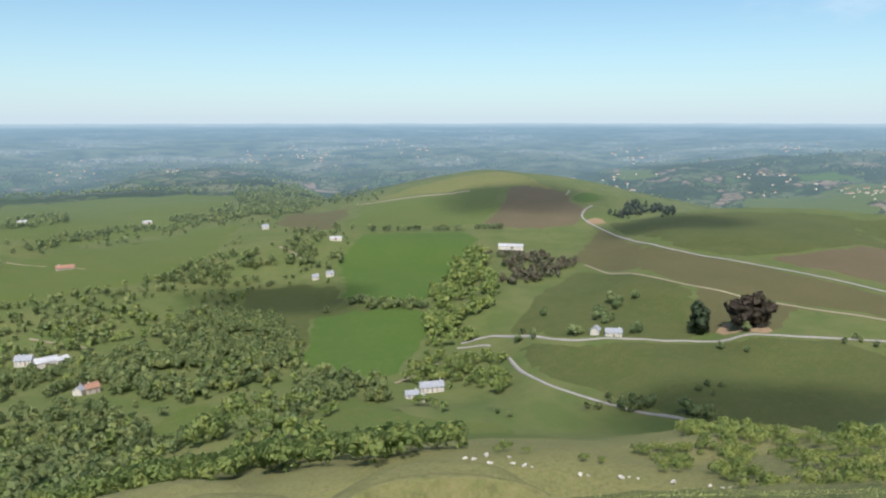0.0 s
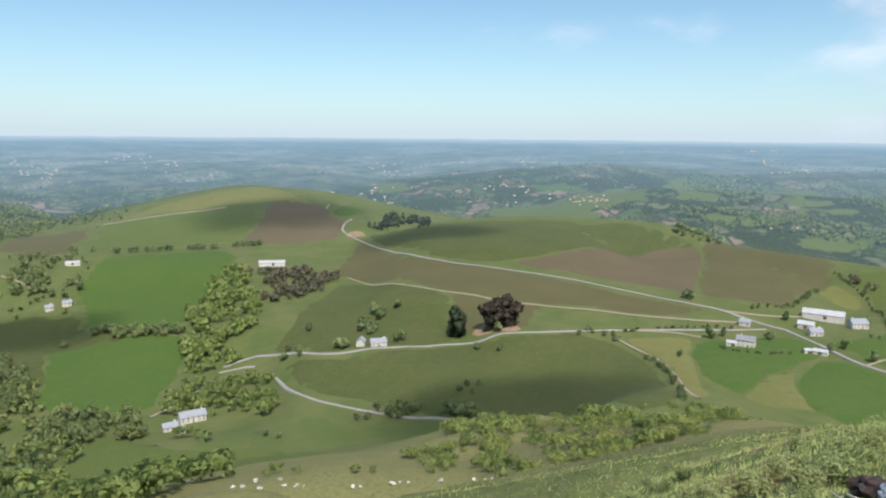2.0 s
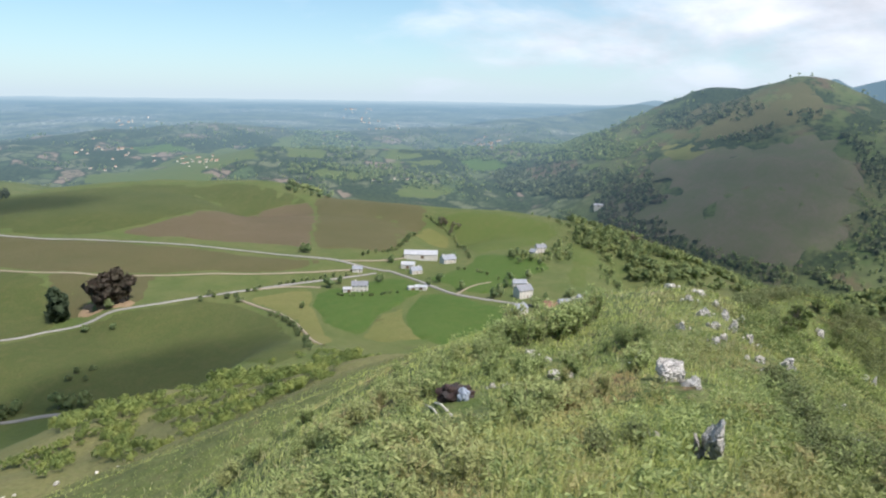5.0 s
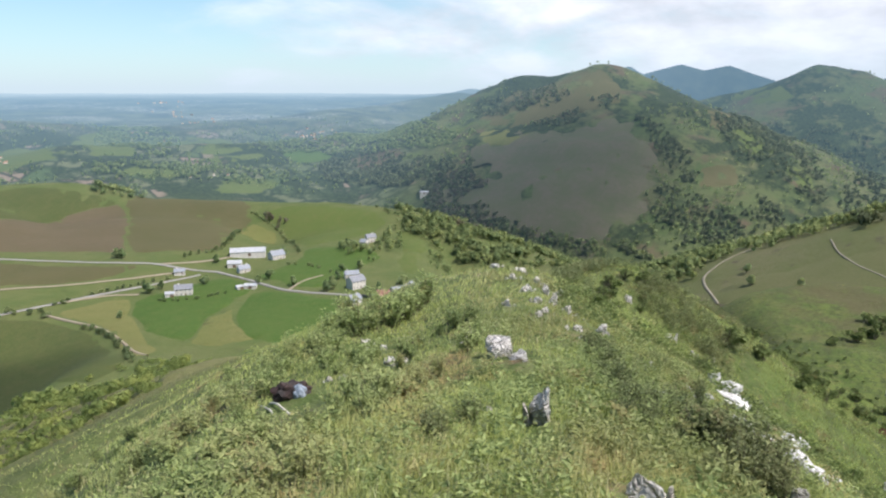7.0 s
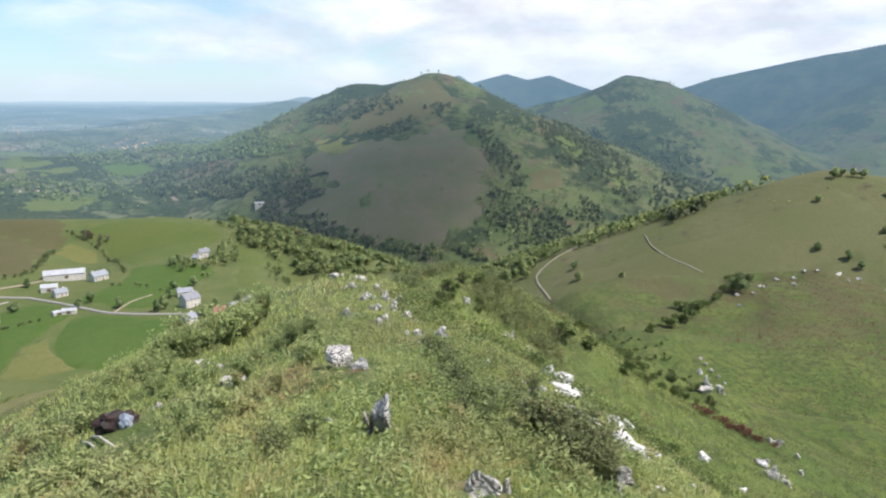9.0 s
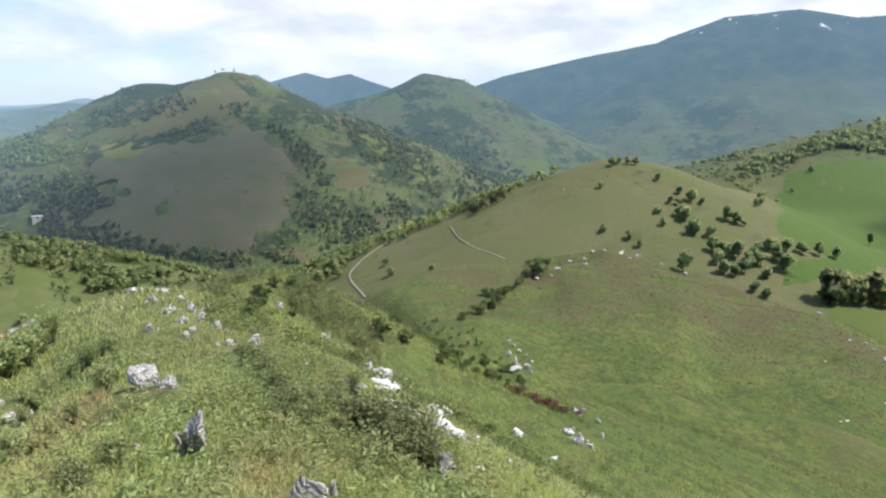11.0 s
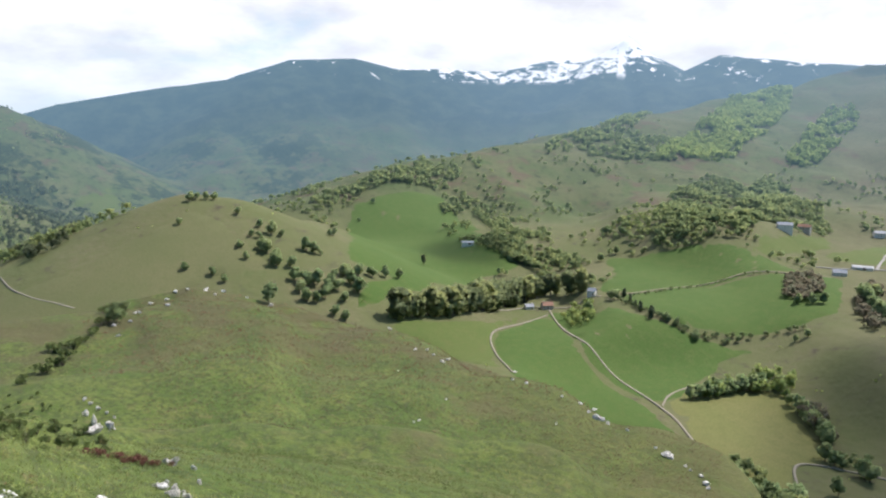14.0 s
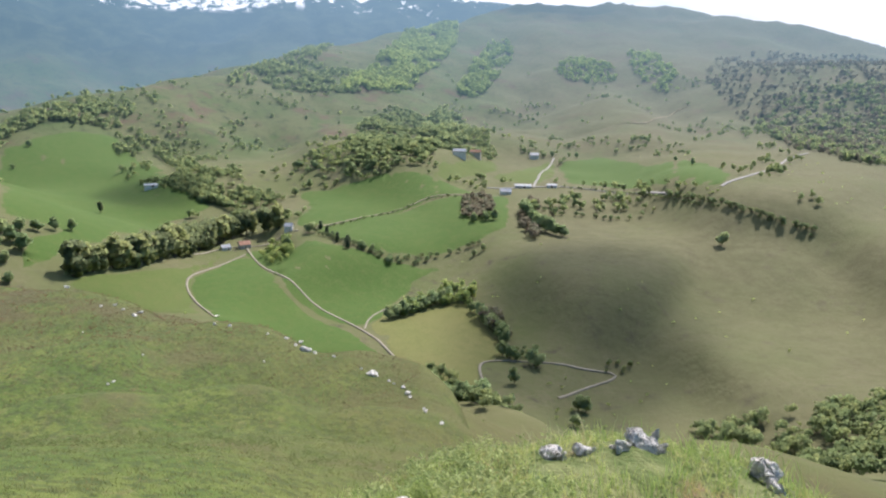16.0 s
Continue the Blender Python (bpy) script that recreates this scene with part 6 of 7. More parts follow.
field("straw", "pale straw coloured dry meadow", [(-160, 1376), (-75, 1415), (-32, 1435), (13, 1454), (106, 1479), (158, 1424), (198, 1318), (122, 1338), (13, 1357)])
field("olive", "olive green rough pasture", [(-278, 1162), (-276, 1307), (-196, 1327), (-181, 1367), (-166, 1116), (-223, 1090)])
field("deep", "deep green pasture on the valley side", [(-217, 750), (-185, 859), (-130, 865), (-113, 784), (-40, 724), (-139, 752), (-129, 649), (-159, 612), (-195, 669)])
field("bracken", "purple-brown bracken slope of a high hill", [(1352, 707), (1453, 674), (1560, 738), (1611, 657), (1635, 566), (1674, 480), (1721, 410), (1700, 351), (1607, 317), (1514, 315), (1449, 294), (1371, 294), (1315, 308), (1245, 348), (1259, 412), (1285, 478), (1264, 517), (1284, 597)])
field("meadow", "light green grazing meadow", [(1786, 192), (1972, 142), (1817, 83), (1700, 131)])
field("meadow", "light green grazing meadow", [(1721, 77), (1770, 23), (1668, -16), (1637, 41)])
field("meadow", "light green grazing meadow", [(1878, -136), (2353, -262), (2440, -367), (2323, -396), (2251, -304), (1981, -190)])
field("meadow", "light green grazing meadow", [(4431, 596), (2835, 164), (2637, 93), (2717, 263)])
wood("mixed", 9, 9, [(-459, 1507), (-419, 1679), (-378, 2211), (-287, 1602), (-380, 1390)])
wood("mixed", 8, 9, [(-510, 1246), (-430, 1273), (-334, 1332), (-300, 1234), (-388, 1203), (-484, 1203)])
wood("mixed", 8, 9, [(-689, 1105), (-700, 1219), (-680, 1291), (-603, 1159), (-627, 1088), (-650, 1040)])
wood("mixed", 9, 8, [(-225, 980), (-184, 1017), (-148, 993), (-134, 952), (-178, 916), (-211, 932)])
wood("mixed", 8, 8, [(-592, 969), (-581, 1097), (-538, 1154), (-557, 1064), (-571, 958)])
wood("mixed", 8, 7, [(-399, 675), (-381, 693), (-364, 660), (-383, 654)])
wood("mixed", 10, 6, [(-276, 746), (-234, 787), (-158, 729), (-128, 606), (-148, 586), (-195, 615), (-230, 599), (-280, 614), (-311, 660), (-281, 694)])
wood("mixed", 8, 6, [(-111, 774), (-93, 783), (-54, 762), (-5, 744), (-11, 722), (-76, 734)])
wood("mixed", 8, 6, [(-120, 543), (-105, 561), (-77, 527), (-38, 529), (-40, 494), (-76, 490)])
wood("spring", 9, 6, [(-119, 310), (-167, 493), (-163, 537), (-144, 514), (-99, 306), (-110, 298)])
wood("mixed", 8, 6, [(146, 422), (157, 446), (173, 455), (174, 433), (165, 412)])
wood("mixed", 6, 5, [(114, 473), (124, 482), (140, 468), (135, 452), (115, 460)])
field("meadow", "light green grazing meadow", [(715, 1794), (985, 1838), (1279, 1967), (1138, 1594), (951, 1561), (573, 1167)])
field("meadow", "light green grazing meadow", [(1186, 1200), (1325, 1241), (1386, 1162), (1311, 1134), (1189, 1148)])
field("meadow", "light green grazing meadow", [(1637, 1846), (1793, 1787), (1558, 1415), (1403, 1399)])
field("heath", "brown bracken and heath pasture", [(1672, 1156), (1684, 1037), (1622, 900), (1605, 987)])
wood("mixed", 11, 7, [(1193, -471), (1272, -594), (1272, -718), (1352, -848), (1286, -864), (1192, -723), (1223, -679), (1191, -602)])
wood("mixed", 9, 7, [(1144, -810), (1071, -811), (759, -656), (709, -664), (709, -624), (760, -608), (931, -695)])
wood("mixed", 9, 6, [(838, -631), (862, -720), (764, -676), (687, -673), (751, -601)])
wood("mixed", 11, 8, [(670, -783), (1012, -1259), (1051, -1421), (966, -1449), (981, -1623), (674, -1157), (581, -878), (555, -807), (576, -780), (639, -771)])
wood("mixed", 11, 9, [(1331, -1226), (1435, -1528), (1296, -1599), (1271, -1778), (1187, -1690), (1131, -1401), (1260, -1252)])
wood("spring", 13, 8, [(1500, -2088), (1572, -2373), (1445, -2343), (1312, -2077), (1285, -1901), (1098, -1546), (1108, -1454), (1278, -1693)])
wood("spring", 13, 8, [(1114, -1830), (1274, -2228), (1243, -2329), (1152, -2138), (1034, -1803), (1048, -1680)])
wood("bare", 9, 5, [(405, -674), (449, -745), (437, -797), (378, -701)])
wood("bare", 9, 6, [(342, -684), (387, -797), (370, -805), (294, -650), (311, -650)])
wood("mixed", 9, 8, [(711, 968), (1055, 1348), (1090, 1269), (725, 899)])
wood("mixed", 9, 9, [(1508, 2014), (1795, 2218), (1756, 1980), (1689, 1790), (1341, 1559), (1261, 1633)])
wood("mixed", 9, 9, [(1840, 1671), (1992, 1700), (1969, 1527), (1649, 1298), (1519, 1337)])
wood("mixed", 9, 9, [(2081, 1442), (2298, 1419), (1762, 965), (1691, 940), (1788, 1179)])
wood("mixed", 9, 9, [(1143, 1416), (1305, 1428), (1362, 1316), (1272, 1268), (1138, 1325)])
field("spur", "dry olive grass on the grazed spur", [(641, 82), (664, 35), (663, -26), (667, -88), (693, -145), (713, -180), (691, -197), (641, -207), (597, -218), (595, -193), (590, -133), (577, -85), (569, -25), (576, 15)])


# ---------------------------------------------------------------- loose woods
scatter("mixed", "hedgerow trees and copses over the western valley", 8.5, (-36, -5), (330, 1700), 6500, 0.30, 90, 14, 3)
scatter("spring", "fresh green copses in the western valley", 8.5, (-36, 2), (300, 900), 2600, 0.45, 70, 16, 4)
scatter("mixed", "dense woods on the floor of the eastern valley", 9, (56, 100), (760, 1500), 5200, -0.1, 200, 12, 6)
scatter("mixed", "copses and hedges on the eastern hills", 9, (56, 96), (1500, 2900), 4200, 0.30, 150, 9, 7)
scatter("mixed", "copses on the hillside below the mountain", 10, (108, 176), (820, 2300), 9500, 0.55, 70, 16, 8, 0.7)

scatter("mixed", "woods and hedges of the low hills before the plain", 10, (-36, 62), (1700, 2900), 6500, 0.25, 150, 8, 10)
scatter("scrub", "small thorn bushes on the pasture slopes", 2.6, (100, 185), (420, 1300), 900, 0.30, 120, 9, 12)


# ---------------------------------------------------------------- unseen clouds overhead, placed to shade the land
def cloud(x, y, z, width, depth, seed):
    """An unseen flat-based cloud, placed so that its shade falls on x, y, z."""
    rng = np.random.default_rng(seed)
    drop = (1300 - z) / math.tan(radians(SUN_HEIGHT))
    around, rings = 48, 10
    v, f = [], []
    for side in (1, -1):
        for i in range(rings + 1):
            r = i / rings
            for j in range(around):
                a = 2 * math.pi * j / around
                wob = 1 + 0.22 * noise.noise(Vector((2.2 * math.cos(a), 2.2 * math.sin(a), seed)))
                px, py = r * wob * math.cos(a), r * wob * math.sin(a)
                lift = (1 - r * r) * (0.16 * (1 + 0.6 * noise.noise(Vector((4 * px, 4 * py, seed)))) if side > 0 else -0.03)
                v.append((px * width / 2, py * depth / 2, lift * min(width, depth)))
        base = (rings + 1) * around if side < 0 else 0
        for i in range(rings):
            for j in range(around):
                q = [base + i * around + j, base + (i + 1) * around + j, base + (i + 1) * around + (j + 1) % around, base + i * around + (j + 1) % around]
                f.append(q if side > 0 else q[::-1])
    ob = new("cloud", mesh_from("cloud", np.array(v), np.array(f), MAT_SHADE_CLOUD))
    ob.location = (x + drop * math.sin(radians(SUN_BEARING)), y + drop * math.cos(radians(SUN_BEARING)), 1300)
    return tagged(ob, "unseen cloud overhead, placed to shade the land", "cloud", kind="structure")


# each spot is where shade is wanted: x, y, z, width, depth
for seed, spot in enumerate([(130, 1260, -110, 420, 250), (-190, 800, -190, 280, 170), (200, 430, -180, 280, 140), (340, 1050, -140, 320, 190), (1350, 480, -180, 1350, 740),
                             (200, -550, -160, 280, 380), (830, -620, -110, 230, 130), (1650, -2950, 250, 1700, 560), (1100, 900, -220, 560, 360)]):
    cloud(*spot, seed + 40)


# ---------------------------------------------------------------- rocks, bushes and grass of the lookout
ROCK_SPOTS = []
ROCK_RNG = np.random.default_rng(31)
ROCK_LABELS = {"crest": "weathered grey limestone rock half sunk in the grass", "slope": "white limestone slab lying on the grassy slope",
               "bowl": "pale limestone rock in the pasture, some in place of sheep", "brow": "rough grey limestone boulder on the grassy brow"}


def rocks(where, places):
    rng = ROCK_RNG
    if where in ("crest", "brow"):
        # broken lumps beside the larger ones
        beside = []
        for x, y, w, h in places:
            for _ in range(2):
                a = rng.uniform(0, 6.28)
                beside.append((x + 0.62 * w * math.cos(a), y + 0.62 * w * math.sin(a), w * rng.uniform(0.25, 0.5), h * rng.uniform(0.3, 0.6)))
        places = places + beside
    for x, y, w, h in places:
        ROCK_SPOTS.append((x, y, w))
        d = math.hypot(x, y)
        if where != "bowl" and d < 16 and w > 0.12:
            ROCK_SPOTS.append((x * (1 - 0.35 / d), y * (1 - 0.35 / d), w))
        if where == "bowl":
            w, h = w * 0.62, h * 0.5
        elif where == "brow":
            w, h = w * 0.95, h * 0.85
        elif where == "slope":
            w, h = w * 1.35, h * 0.72
        elif where == "crest":
            w, h = w * 0.64, h * 0.92
        bm = bmesh.new()
        bmesh.ops.create_icosphere(bm, subdivisions=4 if d < 14 else 3, radius=1.0)
        shift = Vector(rng.uniform(-50, 50, 3))
        cuts = []
        for _ in range(11):
            n = Vector(rng.normal(0, 1, 3)).normalized()
            cuts.append((n, rng.uniform(0.34, 0.80)))
        for v in bm.verts:
            p = v.co.copy()
            for n, reach in cuts:
                over = p.dot(n) - reach
                if over > 0:
                    p -= n * over * 0.92
            q = p * 1.6 + shift
            flute = Vector((q.x * 2.6, q.y * 2.6, q.z * 0.9))
            crease = max(0.0, 1 - 5 * abs(noise.noise(flute))) + 0.6 * max(0.0, 1 - 5 * abs(noise.noise(q * 3.7)))
            p *= 1 + 0.30 * noise.noise(q) + 0.20 * abs(noise.noise(q * 2.7)) + 0.08 * noise.noise(q * 6.1) + 0.035 * noise.noise(q * 13) - 0.11 * crease
            v.co = p
        deep = max(min(w, h * 2.2) * rng.uniform(0.7, 1.0), 0.5 * h)
        bmesh.ops.scale(bm, vec=(w * 0.62, deep * 0.6, h * {"slope": 0.95, "crest": 0.66}.get(where, 0.8)), verts=bm.verts)
        me = bpy.data.meshes.new("rock")
        bm.to_mesh(me)
        bm.free()
        me.materials.append(MAT_SLAB if where == "slope" else MAT_ROCK)
        ob = new("rock", me)
        lean = {"slope": rng.uniform(16, 30), "crest": rng.uniform(-12, 12)}.get(where, rng.uniform(-10, 10))
        ob.matrix_basis = pose(x, y, on_land(x, y) + h * (0.50 if where == "slope" else 0.40 if where == "bowl" else 0.26), rng.uniform(-8, 8), lean, -math.degrees(math.atan2(x, y)) + rng.uniform(-15, 15))
        tagged(ob, ROCK_LABELS[where], "rock", "limestone rocks")


def leaves(rng, centres, out, length, width):
    """Folded pointed leaves: verts and faces."""
    n = len(centres)
    out = out / np.maximum(np.linalg.norm(out, axis=1), 1e-6)[:, None]
    side = np.cross(out, rng.normal(0, 1, (n, 3)))
    side /= np.maximum(np.linalg.norm(side, axis=1), 1e-6)[:, None]
    up = np.cross(side, out)
    ln, wd = np.asarray(length)[:, None], np.asarray(width)[:, None]
    v = np.stack([centres, centres + out * ln * 0.45 + side * wd + up * wd * 0.5, centres + out * ln - up * ln * 0.12, centres + out * ln * 0.45 - side * wd + up * wd * 0.5], 1).reshape(-1, 3)
    b = np.arange(n)[:, None] * 4
    return v, np.vstack([b + np.array([[0, 1, 2]]), b + np.array([[0, 2, 3]])])


BUSH_LABELS = {"leafy": ("leafy_plant", "dark green tall leafy plant among the grass", "plant"), "bramble": ("bramble_bush", "tangled dark green bramble bush on the ridge", "bush"),
               "thorn": ("thorn_bush", "low rounded green thorn bush on the slope", "bush"), "rust": ("bracken", "rust-red patch of dead bracken", "bracken"),
               "herb": ("leafy_plant", "small dark leafy plant in the grass", "plant")}
BUSH_RNG = np.random.default_rng(41)
BUSH_KIT = {}


def bush_kit(kind, variant):
    key = (kind, variant)
    if key in BUSH_KIT:
        return BUSH_KIT[key]
    rng = np.random.default_rng(variant * 17 + len(kind))
    v, f = [], []
    ends = []
    for _ in range(16 if kind in ("leafy", "herb") else 12):
        a, lean = rng.uniform(0, 6.28), rng.uniform(0.05, 0.55)
        tip = (lean * math.cos(a), lean * math.sin(a), rng.uniform(0.6, 1.0))
        lv, lf = limb((0.25 * tip[0], 0.25 * tip[1], -0.1), tip, 0.012, 0.004, 5)
        f += [tuple(i + len(v) for i in q) for q in lf]
        v += lv
        ends.append(tip)
    stems = mesh_from("stem", np.array(v), np.array(f), MAT_BARK)
    ends = np.array(ends)
    if kind in ("thorn", "rust"):
        c, s = crown_points(rng, "scrub", 110)
        lv, lf = clumps(rng, c * np.array([1.3, 1.3, 1.0]), s * 1.1)
    else:
        n = 620 if kind == "bramble" else 400
        pick = ends[rng.integers(0, len(ends), n)]
        t = rng.uniform(0.15, 1.05, n)[:, None]
        c = pick * t + rng.normal(0, 0.11 if kind == "bramble" else 0.06, (n, 3))
        c[:, 2] = np.abs(c[:, 2])
        out = np.column_stack([rng.normal(0, 1, (n, 2)), rng.uniform(-0.2, 1.3, n)])
        size = rng.uniform(0.09, 0.19, n) if kind != "bramble" else rng.uniform(0.07, 0.12, n)
        lv, lf = leaves(rng, c, out, size, size * (0.22 if kind != "bramble" else 0.33))
    foliage = mesh_from("foliage", lv, lf, BUSH_MATS[kind], smooth=False)
    BUSH_KIT[key] = (stems, foliage)
    return BUSH_KIT[key]


def bushes(kind, height, places):
    rng = BUSH_RNG
    name, label, category = BUSH_LABELS[kind]
    for x, y in places:
        ob = new(name)
        h = height * rng.uniform(0.7, 1.3)
        w = h * rng.uniform(0.9, 1.4)
        ob.matrix_basis = Matrix.LocRotScale((x, y, on_land(x, y)), Euler((rng.normal(0, 0.06), rng.normal(0, 0.06), rng.uniform(0, 6.28))), (w, w, h))
        for part_name, me in zip(("stem", "foliage"), bush_kit(kind, int(rng.integers(0, 3)))):
            p = new(part_name, me)
            p.parent = ob
        tagged(ob, label, category, "plants of the ridge")


def grass(label, count, bearings, dists, tall, thin, material, seed):
    """Bent blades, denser towards the lookout."""
    rng = np.random.default_rng(seed)
    b = np.radians(rng.uniform(*bearings, count))
    d = np.exp(rng.uniform(math.log(dists[0]), math.log(dists[1]), count))
    x, y = d * np.sin(b), d * np.cos(b)
    lush = 0.75 + 0.5 * fbm(x / 1.7, y / 1.7, seed, 3)
    keep = rng.uniform(0, 1, count) < np.clip(lush + 0.25, 0.25, 1)
    for rx, ry, rw in ROCK_SPOTS:
        keep &= (x - rx) ** 2 + (y - ry) ** 2 > (0.62 * rw + 0.05) ** 2
    x, y, d, lush = x[keep], y[keep], d[keep], lush[keep]
    n = len(x)
    behind = np.degrees(np.arctan2(x, y)) % 360
    z = np.where((behind > 190) & (behind < 324) | (d < 0.3), land(x, y), sheet(x, y)) - 0.02
    h = tall * rng.uniform(0.45, 1.3, n) * np.clip(lush, 0.4, 1.5)
    w = np.maximum(thin * rng.uniform(0.6, 1.3, n), d * 0.0007)
    a = rng.uniform(0, 2 * np.pi, n)
    face = np.stack([np.cos(a), np.sin(a), np.zeros(n)], 1) * w[:, None]
    lean = np.stack([rng.normal(0.18, 0.32, n), rng.normal(0, 0.32, n), np.zeros(n)], 1) * h[:, None]
    root = np.stack([x, y, z], 1)
    upv = np.stack([np.zeros(n), np.zeros(n), h], 1)
    mid = root + upv * 0.55 + lean * 0.35
    v = np.stack([root - face, root + face, mid + face * 0.75, mid - face * 0.75, root + upv + lean], 1).reshape(-1, 3)
    i = np.arange(n)[:, None] * 5
    f = np.vstack([i + np.array([[0, 1, 2]]), i + np.array([[0, 2, 3]]), i + np.array([[3, 2, 4]])])
    if dists[0] > 12:
        v = np.stack([root - face, root + face, root + upv + lean], 1).reshape(-1, 3)
        f = np.arange(n * 3).reshape(-1, 3)
    ob = new("grass", mesh_from("grass", v, f, material, smooth=False))
    return tagged(ob, label, "grass", kind="stuff")


def dead_branch(points, radius):
    """A bleached bent stick."""
    v, f = [], []
    for a, b in zip(points[:-1], points[1:]):
        pa = (a[0], a[1], on_land(a[0], a[1]) + a[2])
        pb = (b[0], b[1], on_land(b[0], b[1]) + b[2])
        lv, lf = limb(pa, pb, radius, radius * 0.85, 7)
        f += [tuple(i + len(v) for i in q) for q in lf]
        v += lv
    ob = new("dead_branch", mesh_from("dead_branch", np.array(v), np.array(f), MAT_DEADWOOD))
    return tagged(ob, "bleached dead branch lying in the grass", "branch", "dead branches")


def tarp(x, y):
    """A crumpled dark sheet with one pale blue side, on trodden ground."""
    for k in (0, 0.35, 0.7, 1.05):
        ROCK_SPOTS.append((x * (1 - k / 7.9), y * (1 - k / 7.9), 0.6))
    ob = new("crumpled_tarp")
    ob.matrix_basis = pose(x, y, on_land(x, y) + 0.02, 0, 0, -40)
    for name, size, off, mat, label in (("dark_fold", (0.20, 0.10, 0.11), (0, 0, 0.05), MAT_TARP_DARK, "near black folded side"),
                                        ("pale_fold", (0.07, 0.045, 0.09), (0.07, -0.09, 0.06), MAT_TARP_PALE, "pale blue-grey inner side")):
        bm = bmesh.new()
        bmesh.ops.create_icosphere(bm, subdivisions=3, radius=1.0)
        for v in bm.verts:
            v.co *= 1 + 0.45 * noise.noise(v.co * 2.3 + Vector(off) * 9) + 0.35 * abs(noise.noise(v.co * 4.1)) + 0.12 * noise.noise(v.co * 8)
            v.co = Vector((v.co.x * size[0], v.co.y * size[1], v.co.z * size[2])) + Vector(off)
        part(name, bm, mat, ob, label)
    return tagged(ob, "crumpled dark tarp with a pale blue inner side", "tarp")


def herbs(label, count, bearings, dists, material, seed):
    """Low broad leaves that carpet the ground."""
    rng = np.random.default_rng(seed)
    b = np.radians(rng.uniform(*bearings, count))
    d = np.exp(rng.uniform(math.log(dists[0]), math.log(dists[1]), count))
    x, y = d * np.sin(b), d * np.cos(b)
    keep = fbm(x / 1.1, y / 1.1, seed, 3) + 0.5 * rng.normal(0, 1, count) > 0.0
    for rx, ry, rw in ROCK_SPOTS:
        keep &= (x - rx) ** 2 + (y - ry) ** 2 > (0.55 * rw) ** 2
    x, y, d = x[keep], y[keep], d[keep]
    n = len(x)
    c = np.stack([x, y, sheet(x, y) + rng.uniform(0.0, 0.10, n)], 1)
    out = np.column_stack([rng.normal(0, 1, (n, 2)), rng.uniform(0.0, 1.2, n)])
    size = rng.uniform(0.014, 0.036, n) * (1 + d * 0.022)
    v, f = leaves(rng, c, out, size, size * 0.34)
    return tagged(new("herbs", mesh_from("herbs", v, f, material, smooth=False)), label, "plants", kind="stuff")


def scattered(kind, height, count, bearings, dists, seed):
    """Plants strewn over a sector, gathered in patches."""
    rng = np.random.default_rng(seed)
    b = np.radians(rng.uniform(*bearings, count * 4))
    d = np.exp(rng.uniform(math.log(dists[0]), math.log(dists[1]), count * 4))
    x, y = d * np.sin(b), d * np.cos(b)
    keep = fbm(x / 2.2, y / 2.2, seed, 3) > 0.12
    for rx, ry, rw in ROCK_SPOTS:
        keep &= (x - rx) ** 2 + (y - ry) ** 2 > (0.6 * rw + 0.12) ** 2
    bushes(kind, height, list(zip(x[keep][:count], y[keep][:count])))


def plant_carpet(label, height, count, bearings, dists, material, seed):
    """Knee-low leafy plants too many to count, gathered in patches."""
    rng = np.random.default_rng(seed)
    b = np.radians(rng.uniform(*bearings, count))
    d = np.exp(rng.uniform(math.log(dists[0]), math.log(dists[1]), count))
    x, y = d * np.sin(b), d * np.cos(b)
    keep = fbm(x / 1.9, y / 1.9, seed, 3) + 0.25 * rng.normal(0, 1, count) > 0.16
    for rx, ry, rw in ROCK_SPOTS:
        keep &= (x - rx) ** 2 + (y - ry) ** 2 > (0.6 * rw + 0.08) ** 2
    x, y, d = x[keep], y[keep], d[keep]
    per = 26
    who = np.repeat(np.arange(len(x)), per)
    n = len(who)
    tall = (height * rng.uniform(0.5, 1.3, len(x)))[who]
    up = rng.uniform(0.1, 1.0, n)
    c = np.column_stack([x[who], y[who], sheet(x, y)[who]]) + np.column_stack([rng.normal(0, 0.24, n) * tall, rng.normal(0, 0.24, n) * tall, up * tall])
    out = np.column_stack([rng.normal(0, 1, (n, 2)), rng.uniform(-0.2, 1.1, n)])
    size = rng.uniform(0.15, 0.31, n) * tall
    v, f = leaves(rng, c, out, size, size * 0.24)
    return tagged(new("leafy_plants", mesh_from("leafy_plants", v, f, material, smooth=False)), label, "plants", kind="stuff")


# ---------------------------------------------------------------- rocks and near plants
rocks("crest", [(4.08, 0.79, 0.33, 0.26), (5.09, 1.82, 0.20, 0.50), (7.81, 3.31, 0.51, 0.33), (9.13, 4.42, 0.26, 0.18), (7.61, 3.02, 0.28, 0.15), (9.67, 6.55, 0.51, 0.24), (8.44, 5.26, 0.36, 0.19), (6.84, 4.98, 0.10, 0.14), (5.34, 2.39, 0.09, 0.10), (6.73, 5.15, 0.10, 0.09)])
